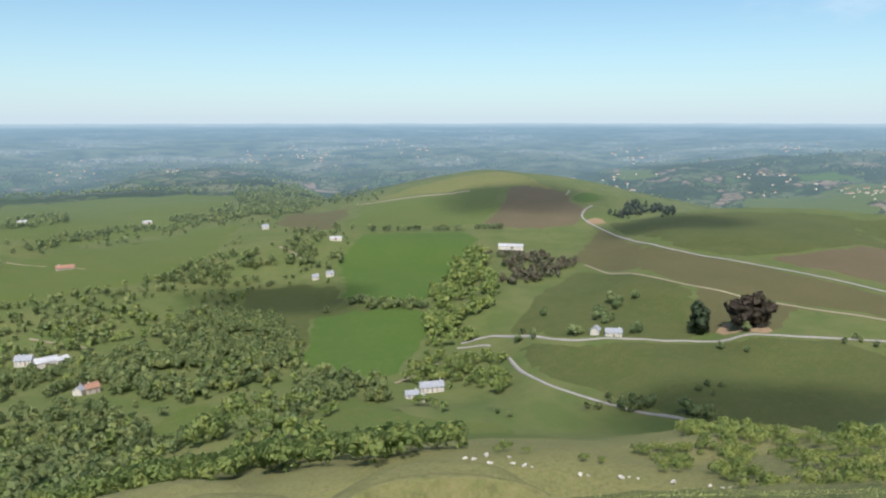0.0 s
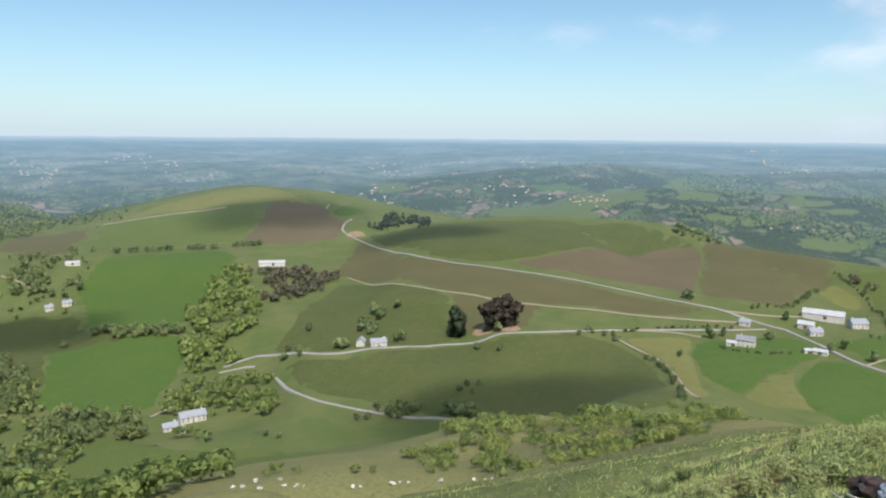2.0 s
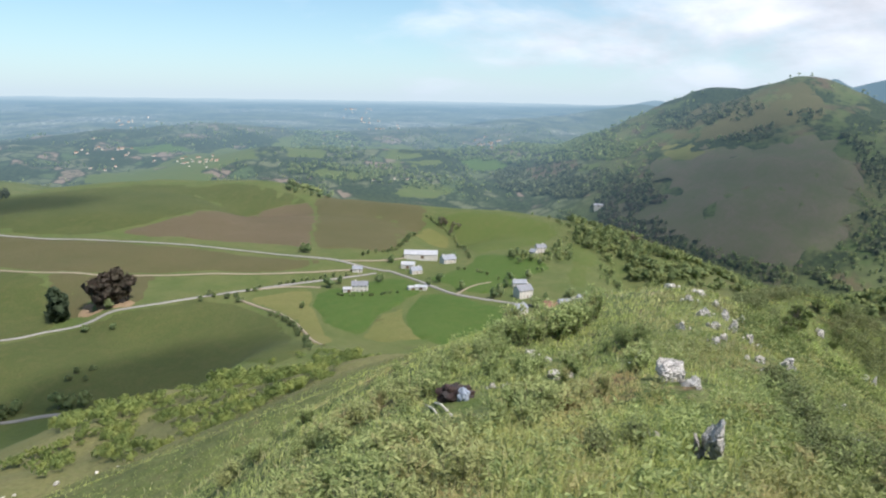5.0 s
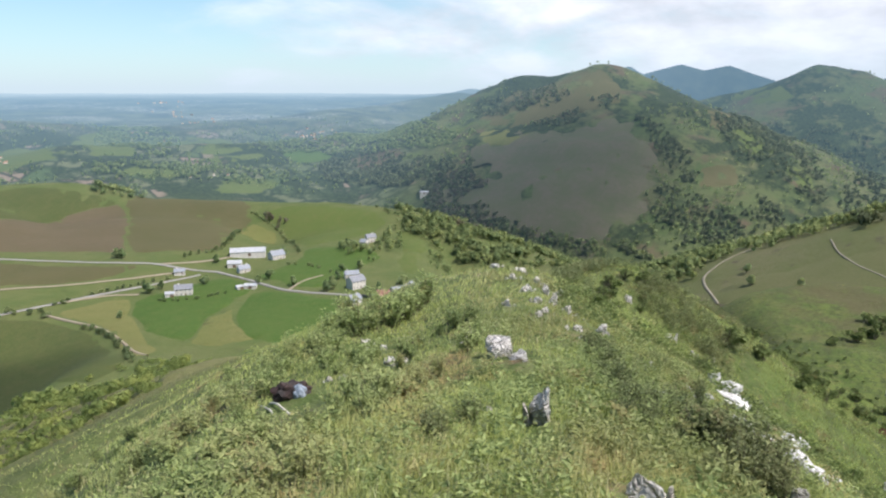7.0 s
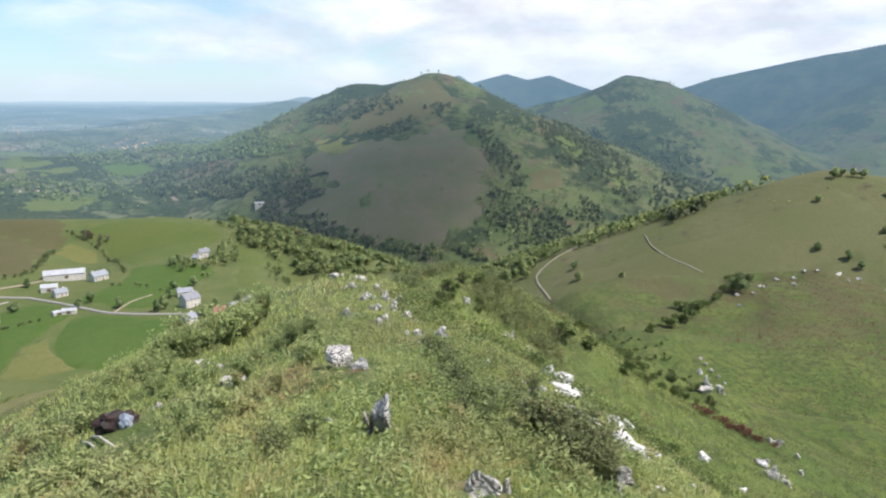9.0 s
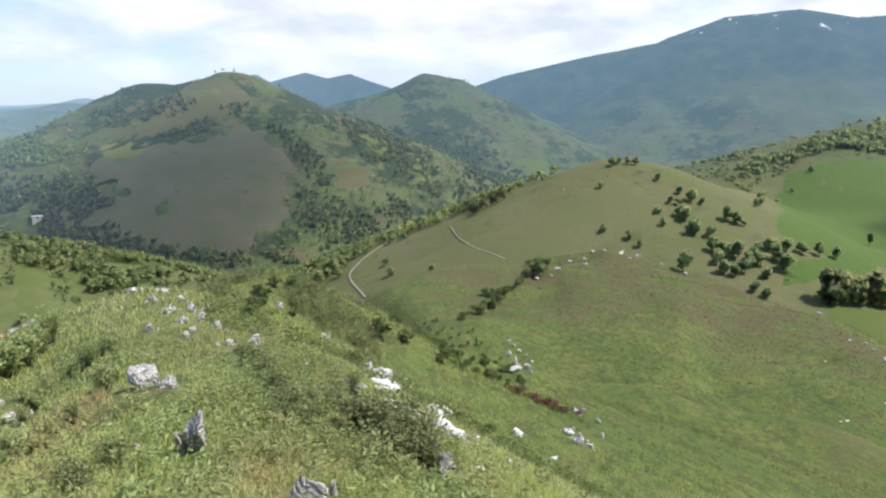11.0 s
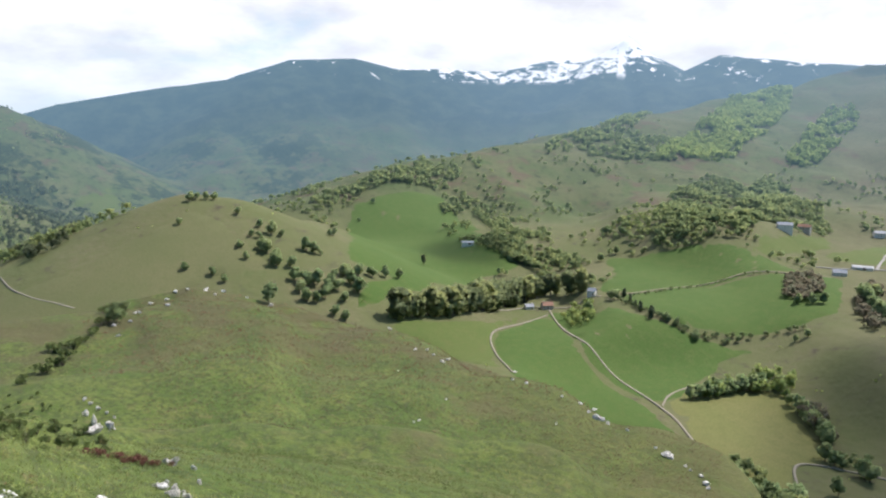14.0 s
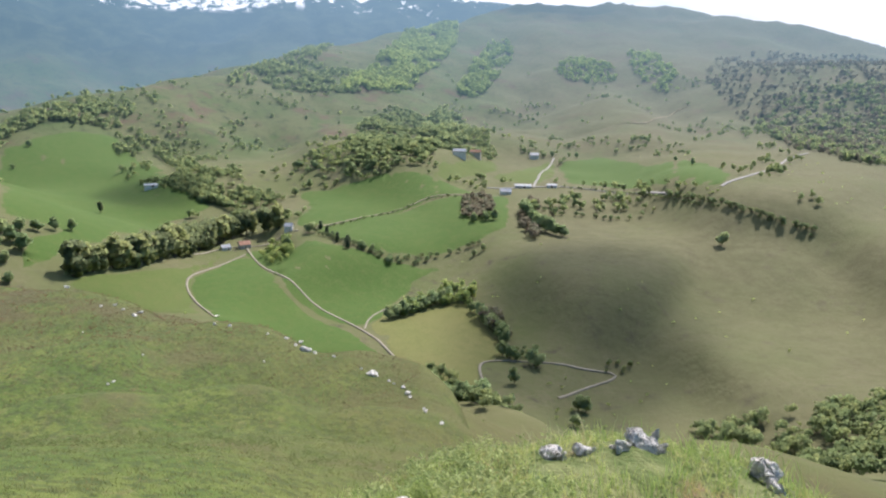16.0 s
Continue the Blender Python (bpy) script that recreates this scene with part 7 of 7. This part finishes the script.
rocks("crest", [(18.48, 7.11, 0.41, 0.24), (15.99, 5.79, 0.31, 0.23), (14.34, 5.01, 0.27, 0.30), (13.25, 4.45, 0.25, 0.36), (12.34, 3.87, 0.21, 0.23), (12.29, 3.68, 0.17, 0.13), (11.22, 2.95, 0.28, 0.21), (10.93, 3.95, 0.19, 0.19), (14.42, 5.41, 0.21, 0.18), (15.08, 4.94, 0.19, 0.19), (29.32, 6.48, 0.40, 0.49), (26.95, 4.70, 0.27, 0.31), (29.04, 4.46, 0.33, 0.48), (28.23, 3.44, 0.43, 0.81), (9.96, 1.90, 0.12, 0.12)])
rocks("slope", [(16.18, 1.33, 0.39, 0.34), (16.57, 1.09, 0.60, 0.20), (9.94, 1.08, 0.10, 0.08), (9.23, 0.57, 0.19, 0.09), (15.11, -0.09, 0.36, 0.27), (9.00, -0.16, 0.34, 0.10), (8.70, 0.06, 0.18, 0.08), (22.98, -1.98, 0.22, 0.16), (30.56, -3.70, 0.37, 0.35)])
rocks("crest", [(5.81, -0.06, 0.26, 0.22)])
rocks("slope", [(12.53, -0.02, 0.30, 0.19), (8.94, -0.12, 0.32, 0.11), (9.08, 0.54, 0.18, 0.09), (8.61, 0.27, 0.27, 0.10), (16.26, 1.46, 0.33, 0.16), (13.98, 1.04, 0.52, 0.14), (9.62, 1.10, 0.09, 0.07), (16.22, -1.76, 0.26, 0.24), (16.11, -1.28, 0.16, 0.11), (6.21, -0.39, 0.08, 0.06), (8.41, -0.81, 0.08, 0.05), (33.15, -6.47, 0.40, 0.35), (8.23, -1.15, 0.09, 0.06), (8.10, 1.39, 0.09, 0.09), (12.84, -0.60, 0.13, 0.08), (9.51, -1.73, 0.07, 0.06)])
rocks("slope", [(16.05, 1.61, 0.23, 0.38), (13.06, 1.0, 0.41, 0.12), (9.29, 0.52, 0.22, 0.1), (9.0, 0.28, 0.28, 0.1), (12.55, 0.0, 0.29, 0.16), (8.83, -0.13, 0.35, 0.11), (11.34, -0.63, 0.18, 0.09), (16.08, -1.33, 0.23, 0.1), (16.58, -1.84, 0.18, 0.18), (27.95, 0.97, 0.31, 0.22), (30.81, -3.85, 0.34, 0.24), (9.19, 1.12, 0.09, 0.06), (24.19, -3.86, 0.23, 0.23), (23.76, -4.31, 0.19, 0.19)])
rocks("crest", [(25.87, 4.75, 0.16, 0.33), (28.4, 4.67, 0.18, 0.5), (28.11, 3.87, 0.18, 0.53), (27.48, 3.58, 0.26, 0.35), (32.01, -6.73, 0.6, 0.5), (32.02, -7.43, 0.45, 0.4), (35.41, -8.79, 0.35, 0.3)])
# the rocks past 200 m here stand in for sheep
rocks("bowl", [(47.54, -5.44, 1.57, 1.36), (113.80, -15.30, 1.72, 2.23), (39.04, -8.33, 1.25, 0.96), (38.79, -9.41, 0.48, 0.66), (118.39, -73.16, 1.15, 0.73), (156.44, -103.72, 1.40, 1.12), (220.20, -36.72, 2.00, 1.34), (207.62, -31.45, 2.20, 1.26), (228.42, -40.72, 2.08, 1.39), (232.38, -49.62, 2.49, 1.78), (39.10, -8.01, 0.60, 0.54), (43.57, 3.10, 0.26, 0.23)])
rocks("bowl", [(107.72, -112.30, 2.79, 1.86), (104.44, -112.45, 1.84, 1.15), (83.41, -107.63, 2.04, 1.22), (75.43, -106.07, 1.36, 0.78), (158.95, -106.93, 2.01, 1.15), (135.61, -111.11, 1.57, 1.05), (107.93, -100.83, 1.10, 0.88), (169.15, -102.69, 1.48, 0.89), (66.21, -99.53, 1.07, 0.89), (127.61, -85.84, 0.92, 0.69), (155.25, -89.28, 0.94, 0.67)])
rocks("brow", [(2.44, -3.50, 0.24, 0.10), (2.33, -5.59, 0.23, 0.18), (2.08, -5.77, 0.16, 0.14), (1.71, -6.21, 0.39, 0.22), (1.66, -6.51, 0.12, 0.20), (0.65, -6.63, 0.27, 0.26), (-0.06, -7.20, 0.18, 0.18), (1.80, -5.97, 0.14, 0.14), (2.24, -5.57, 0.13, 0.11)])
rocks("bowl", [(107.30, -113.03, 3.26, 1.63), (84.36, -107.76, 3.28, 1.33), (111.31, -113.68, 1.67, 0.95), (71.39, -102.74, 1.31, 0.84), (77.82, -106.32, 0.99, 0.79), (87.98, -108.74, 1.05, 0.84), (117.87, -71.63, 0.93, 0.72)])
bushes("leafy", 0.52, [(11.52, 7.20), (11.02, 7.26), (10.46, 7.25), (10.36, 7.54), (12.23, 7.25), (12.95, 7.33), (13.78, 7.59), (9.80, 7.38), (12.28, 7.41), (13.31, 7.75), (11.75, 7.60), (11.16, 7.92)])
bushes("leafy", 0.26, [(23.83, 23.13), (8.06, 8.12), (6.64, 5.84), (4.85, 3.91), (4.16, 3.60), (6.49, 6.93), (6.43, 7.44), (5.33, 4.01), (6.26, 4.38), (6.06, 3.97), (4.86, 4.61), (3.73, 2.84), (7.21, 4.86)])
bushes("leafy", 0.24, [(7.54, 9.79), (7.70, 11.09), (5.12, 6.19), (4.28, 4.51), (13.68, 21.99), (5.14, 7.02), (9.89, 5.99)])
bushes("bramble", 0.38, [(6.06, 0.61), (6.07, 0.46), (6.25, 0.32), (6.12, 0.21), (5.74, 0.32), (6.56, 0.56), (5.98, 0.10), (6.11, 0.72)])
bushes("bramble", 0.28, [(9.19, 2.43), (8.17, 2.02), (9.36, 2.64), (7.17, 1.64), (6.87, 1.05), (4.93, 2.38), (5.81, 0.04), (4.42, 2.41)])
bushes("thorn", 0.7, [(163.40, 1.44), (153.81, -3.47), (149.28, -6.90), (140.76, -9.87), (172.62, 4.22), (35.39, -1.35), (35.08, 1.96), (33.80, -0.22), (137.46, -11.84), (158.11, -8.55), (32.82, 1.33), (31.32, 2.74)])
bushes("rust", 0.4, [(40.05, -4.77), (39.42, -5.67), (38.94, -6.57), (38.25, -7.10)])
bushes("thorn", 2.2, [(190.55, -14.76), (199.61, -17.00), (204.11, -20.56), (212.88, -24.73), (223.34, -29.38), (235.99, -33.75), (170.03, -7.19), (259.34, -38.06)])
bushes("herb", 0.14, [(2.67, -3.96), (2.55, -3.96), (3.20, -4.01), (-3.47, -416.38), (10.53, -315.54), (3.19, -3.42)])
bushes("thorn", 0.45, [(24.78, 7.50), (27.09, 7.53), (29.55, 7.49), (31.13, 7.14), (31.71, 6.51), (31.99, 5.80), (25.20, 6.78), (27.71, 6.56), (29.27, 5.98), (17.38, 5.25), (20.44, 5.32), (26.81, 5.90)])
rocks("bowl", [(510.22, -285.15, 5.25, 3.06), (168.64, -106.53, 1.79, 1.04), (156.97, -103.95, 2.25, 1.27), (163.53, -105.38, 1.46, 0.87), (418.14, -344.37, 5.67, 3.24), (130.97, -111.77, 1.55, 1.03), (115.83, -115.44, 1.96, 1.10), (363.46, -376.57, 7.05, 3.52), (85.24, -108.70, 1.86, 1.03), (72.74, -103.77, 1.90, 1.14), (61.34, -92.66, 1.50, 1.16), (56.29, -90.02, 1.27, 0.95), (79.45, -106.71, 1.39, 0.80), (97.15, -110.76, 1.32, 0.88), (119.80, -113.30, 1.23, 0.74)])
rocks("slope", [(21.24, 1.83, 0.48, 0.22), (16.78, 1.26, 0.43, 0.18), (16.41, 1.05, 0.37, 0.15), (9.77, 1.32, 0.10, 0.06), (8.18, 1.41, 0.10, 0.06), (9.07, 0.60, 0.18, 0.08), (8.92, 0.42, 0.23, 0.09), (8.86, 0.24, 0.17, 0.08), (15.83, 0.04, 0.36, 0.21), (9.63, -0.12, 0.29, 0.12), (9.73, -0.35, 0.12, 0.07), (28.02, -1.28, 0.29, 0.21), (6.40, -0.43, 0.07, 0.04), (23.34, -2.48, 0.28, 0.25), (28.40, 1.02, 0.26, 0.17), (8.93, -0.98, 0.09, 0.05), (28.87, -5.13, 0.26, 0.18)])
rocks("crest", [(137.24, -16.02, 1.45, 2.27), (112.73, -15.42, 1.02, 1.70), (142.20, -15.48, 1.28, 1.50), (33.01, -6.70, 0.45, 0.50), (32.06, -7.01, 0.44, 0.54), (33.35, -6.43, 0.36, 0.30), (28.92, 4.68, 0.35, 0.35), (26.81, 4.87, 0.24, 0.20), (28.97, 3.73, 0.39, 0.39), (28.86, 4.14, 0.31, 0.26), (29.61, 3.02, 0.22, 0.18)])
rocks("crest", [(18.71, 8.06, 0.37, 0.24), (15.82, 6.36, 0.33, 0.23), (13.85, 5.32, 0.27, 0.20), (12.56, 4.54, 0.24, 0.20), (11.35, 3.98, 0.18, 0.16), (11.40, 4.71, 0.24, 0.17), (10.57, 3.17, 0.25, 0.18), (10.00, 2.86, 0.16, 0.11)])
# pale spots along the north brow, built as rocks
rocks("bowl", [(5.31, 181.88, 1.91, 1.22), (7.46, 179.94, 2.16, 1.21), (10.86, 183.09, 2.74, 1.92), (11.68, 176.84, 2.39, 1.33), (16.72, 180.03, 1.89, 1.22), (17.47, 175.23, 2.11, 1.19), (20.34, 173.80, 2.36, 1.18), (22.06, 172.61, 1.56, 1.04), (33.38, 167.06, 1.78, 1.15), (35.23, 166.48, 1.53, 0.89), (42.66, 164.06, 2.79, 1.27), (44.68, 163.86, 1.27, 0.89), (46.60, 163.09, 1.52, 0.89), (54.41, 160.39, 1.77, 1.77), (61.88, 157.54, 1.52, 1.14), (63.56, 153.94, 1.25, 0.87), (64.40, 151.62, 1.48, 0.99), (-5.44, 208.33, 2.18, 1.25)])
bushes("thorn", 2.6, [(184.31, -11.81), (188.42, -14.33), (194.01, -17.07), (201.81, -20.19), (206.33, -23.11), (215.97, -26.79), (225.03, -31.50), (232.33, -35.30), (201.29, -15.46), (239.79, -32.70), (259.27, -38.03), (187.32, -15.68)])
bushes("thorn", 0.5, [(179.45, 5.21), (168.45, 1.73), (158.24, -0.70), (153.73, -2.99), (148.35, -5.10), (145.48, -7.21), (46.31, -1.37), (47.08, -2.67), (46.70, -3.37), (162.15, -2.06), (44.74, -1.80), (172.04, 0.36), (45.06, -2.86), (45.15, -4.29)])
bushes("thorn", 0.5, [(161.37, 1.39), (114.56, -10.76), (177.48, -0.37), (176.05, 5.90), (149.83, -10.16), (147.73, -6.24), (175.12, 0.32), (160.54, -3.74), (170.88, -0.55), (46.29, -1.41), (46.81, -3.24), (45.99, -2.34), (47.34, 0.65), (142.80, -9.50), (147.57, -11.64), (45.41, -3.69), (149.41, -8.99), (153.73, -1.88), (46.76, 0.05), (159.47, -0.30), (153.37, -0.59), (172.75, 2.45), (156.59, -7.58), (44.59, -4.55), (46.36, 1.14), (47.64, -4.97), (46.51, -0.35), (47.59, -1.11), (140.06, -10.33), (47.35, 0.17), (177.66, 2.43), (150.74, -8.99), (43.38, -5.53), (139.81, -10.31), (148.49, -9.58), (159.46, -1.76), (46.12, -5.91), (46.54, -1.09), (184.54, 6.46), (154.12, -0.38), (147.99, -8.74), (112.31, -11.56), (149.29, -3.86), (154.88, -5.22), (46.17, -5.67), (47.09, -4.72), (137.78, -12.23), (185.47, 7.77), (139.78, -13.43), (166.87, 1.97), (47.26, -0.58), (46.64, -0.42), (45.13, -3.52), (139.92, -10.64), (47.32, 1.12), (158.85, -0.52), (152.16, -8.98), (181.47, 2.81), (148.17, -5.37), (155.50, -5.37)])
bushes("rust", 0.35, [(40.87, -4.37), (40.52, -4.56), (40.11, -4.94), (40.06, -5.36), (39.74, -5.55), (39.60, -5.92), (39.24, -6.23), (38.85, -6.39), (38.75, -6.86), (38.26, -7.42), (37.96, -6.57), (38.69, -8.15), (38.58, -5.87)])
rocks("bowl", [(147.80, -16.79, 1.34, 1.56), (144.23, -17.66, 1.52, 1.74), (141.51, -18.71, 1.28, 1.28), (150.93, -16.04, 1.36, 1.36), (138.19, -19.52, 1.04, 1.04), (34.27, -6.97, 0.37, 0.42), (33.38, -7.19, 0.46, 0.51), (33.13, -7.49, 0.30, 0.30)])
# small rocks on the pasture crest, some in place of sheep
rocks("bowl", [(256.08, -57.60, 3.14, 1.77), (253.81, -61.18, 2.73, 1.56), (252.45, -66.99, 3.52, 1.76), (576.31, -167.15, 6.28, 3.14), (252.73, -48.75, 2.70, 1.54), (230.53, -39.88, 2.45, 1.57), (245.57, -79.45, 2.32, 1.35), (219.49, -31.88, 2.65, 1.49), (238.28, -85.28, 2.65, 1.51), (247.49, -68.71, 1.92, 1.15), (252.35, -53.71, 2.32, 1.54)])
tarp(6.05, 5.16)
dead_branch([(5.86, 5.31, 0.02), (5.67, 5.05, 0.06), (5.46, 4.70, 0.02)], 0.012)
dead_branch([(6.20, 5.80, 0.02), (5.55, 5.06, 0.04), (5.39, 4.83, 0.02)], 0.012)
dead_branch([(10.01, 6.00, 0.05), (9.70, 5.66, 0.08), (9.48, 5.34, 0.04)], 0.012)

scattered("leafy", 0.30, 150, (24, 66), (2.6, 13), 61)
plant_carpet("broad-leaved plants in lush patches", 0.20, 5200, (30, 96), (2.2, 13), BUSH_MATS["leafy"], 71)
plant_carpet("dark green leafy plants in the hollows", 0.16, 1300, (14, 112), (2.2, 15), BUSH_MATS["bramble"], 74)
plant_carpet("bright green herbs on the crest", 0.085, 7000, (46, 104), (2.2, 20), BUSH_MATS["fresh"], 73)
plant_carpet("leafy herbs on the southern brow", 0.17, 4600, (112, 196), (2.4, 10), BUSH_MATS["leafy"], 75)
plant_carpet("fresh green herbs on the southern brow", 0.10, 3000, (112, 196), (2.4, 10), BUSH_MATS["fresh"], 76)
plant_carpet("dark low scrub over the far knoll of the ridge", 0.40, 5200, (71.5, 86), (24, 46), BUSH_MATS["bramble"], 72)
plant_carpet("brown and green scrub on the flank of the ridge", 0.30, 3600, (76, 100), (18, 60), BUSH_MATS["herb"], 79)
plant_carpet("small dark leafy plants in the grass", 0.13, 3200, (20, 190), (2.2, 16), BUSH_MATS["herb"], 62)
plant_carpet("taller leafy plants along the ridge", 0.2, 1500, (20, 92), (3.4, 26), BUSH_MATS["leafy"], 65)
grass("brown heather along the pasture rim", 42000, (100, 146), (120, 262), 0.26, 0.05, MAT_HEATHER, 57)
plant_carpet("dark tussocks on the pasture", 0.55, 5200, (92, 152), (60, 240), BUSH_MATS["thorn"], 67)
plant_carpet("brown heather tussocks on the rim of the pasture", 0.6, 5000, (96, 150), (165, 262), BUSH_MATS["rust"], 77)
plant_carpet("low scrub on the side of the ridge", 0.30, 4200, (72, 114), (12, 75), BUSH_MATS["thorn"], 66)
scattered("bramble", 0.22, 26, (74, 92), (5, 14), 63)
scattered("thorn", 0.34, 30, (74, 96), (16, 60), 64)
grass("rough grass on the side of the ridge", 120000, (66, 190), (16, 110), 0.2, 0.008, MAT_GRASS_FAR, 56)
grass("fresh green grass on the crest", 70000, (36, 112), (1.8, 18), 0.13, 0.0038, BUSH_MATS["fresh"], 80)
grass("short green grass on the rocky lookout", 165000, (12, 200), (1.5, 36), 0.12, 0.0032, MAT_GRASS, 51)
grass("short grass behind the lookout", 22000, (196, 374), (0.5, 24), 0.12, 0.004, MAT_GRASS, 59)
grass("trodden grass underfoot", 8000, (0, 359), (0.25, 1.7), 0.07, 0.003, MAT_GRASS, 60)
grass("long pale grass between the rocks", 16000, (20, 112), (1.6, 28), 0.17, 0.0026, MAT_GRASS_PALE, 52)
grass("long green grass on the brow", 26000, (104, 200), (1.5, 14), 0.25, 0.0036, MAT_GRASS_LUSH, 55)
grass("pale stalks on the brow", 5000, (112, 200), (1.5, 14), 0.27, 0.0026, MAT_GRASS_PALE, 58)
grass("coarse grass tufts on the pasture below", 70000, (-36, 190), (30, 320), 0.16, 0.03, MAT_GRASS_FAR, 53)
herbs("low broad-leaved herbs between the grass", 110000, (14, 198), (1.5, 30), MAT_HERB, 54)
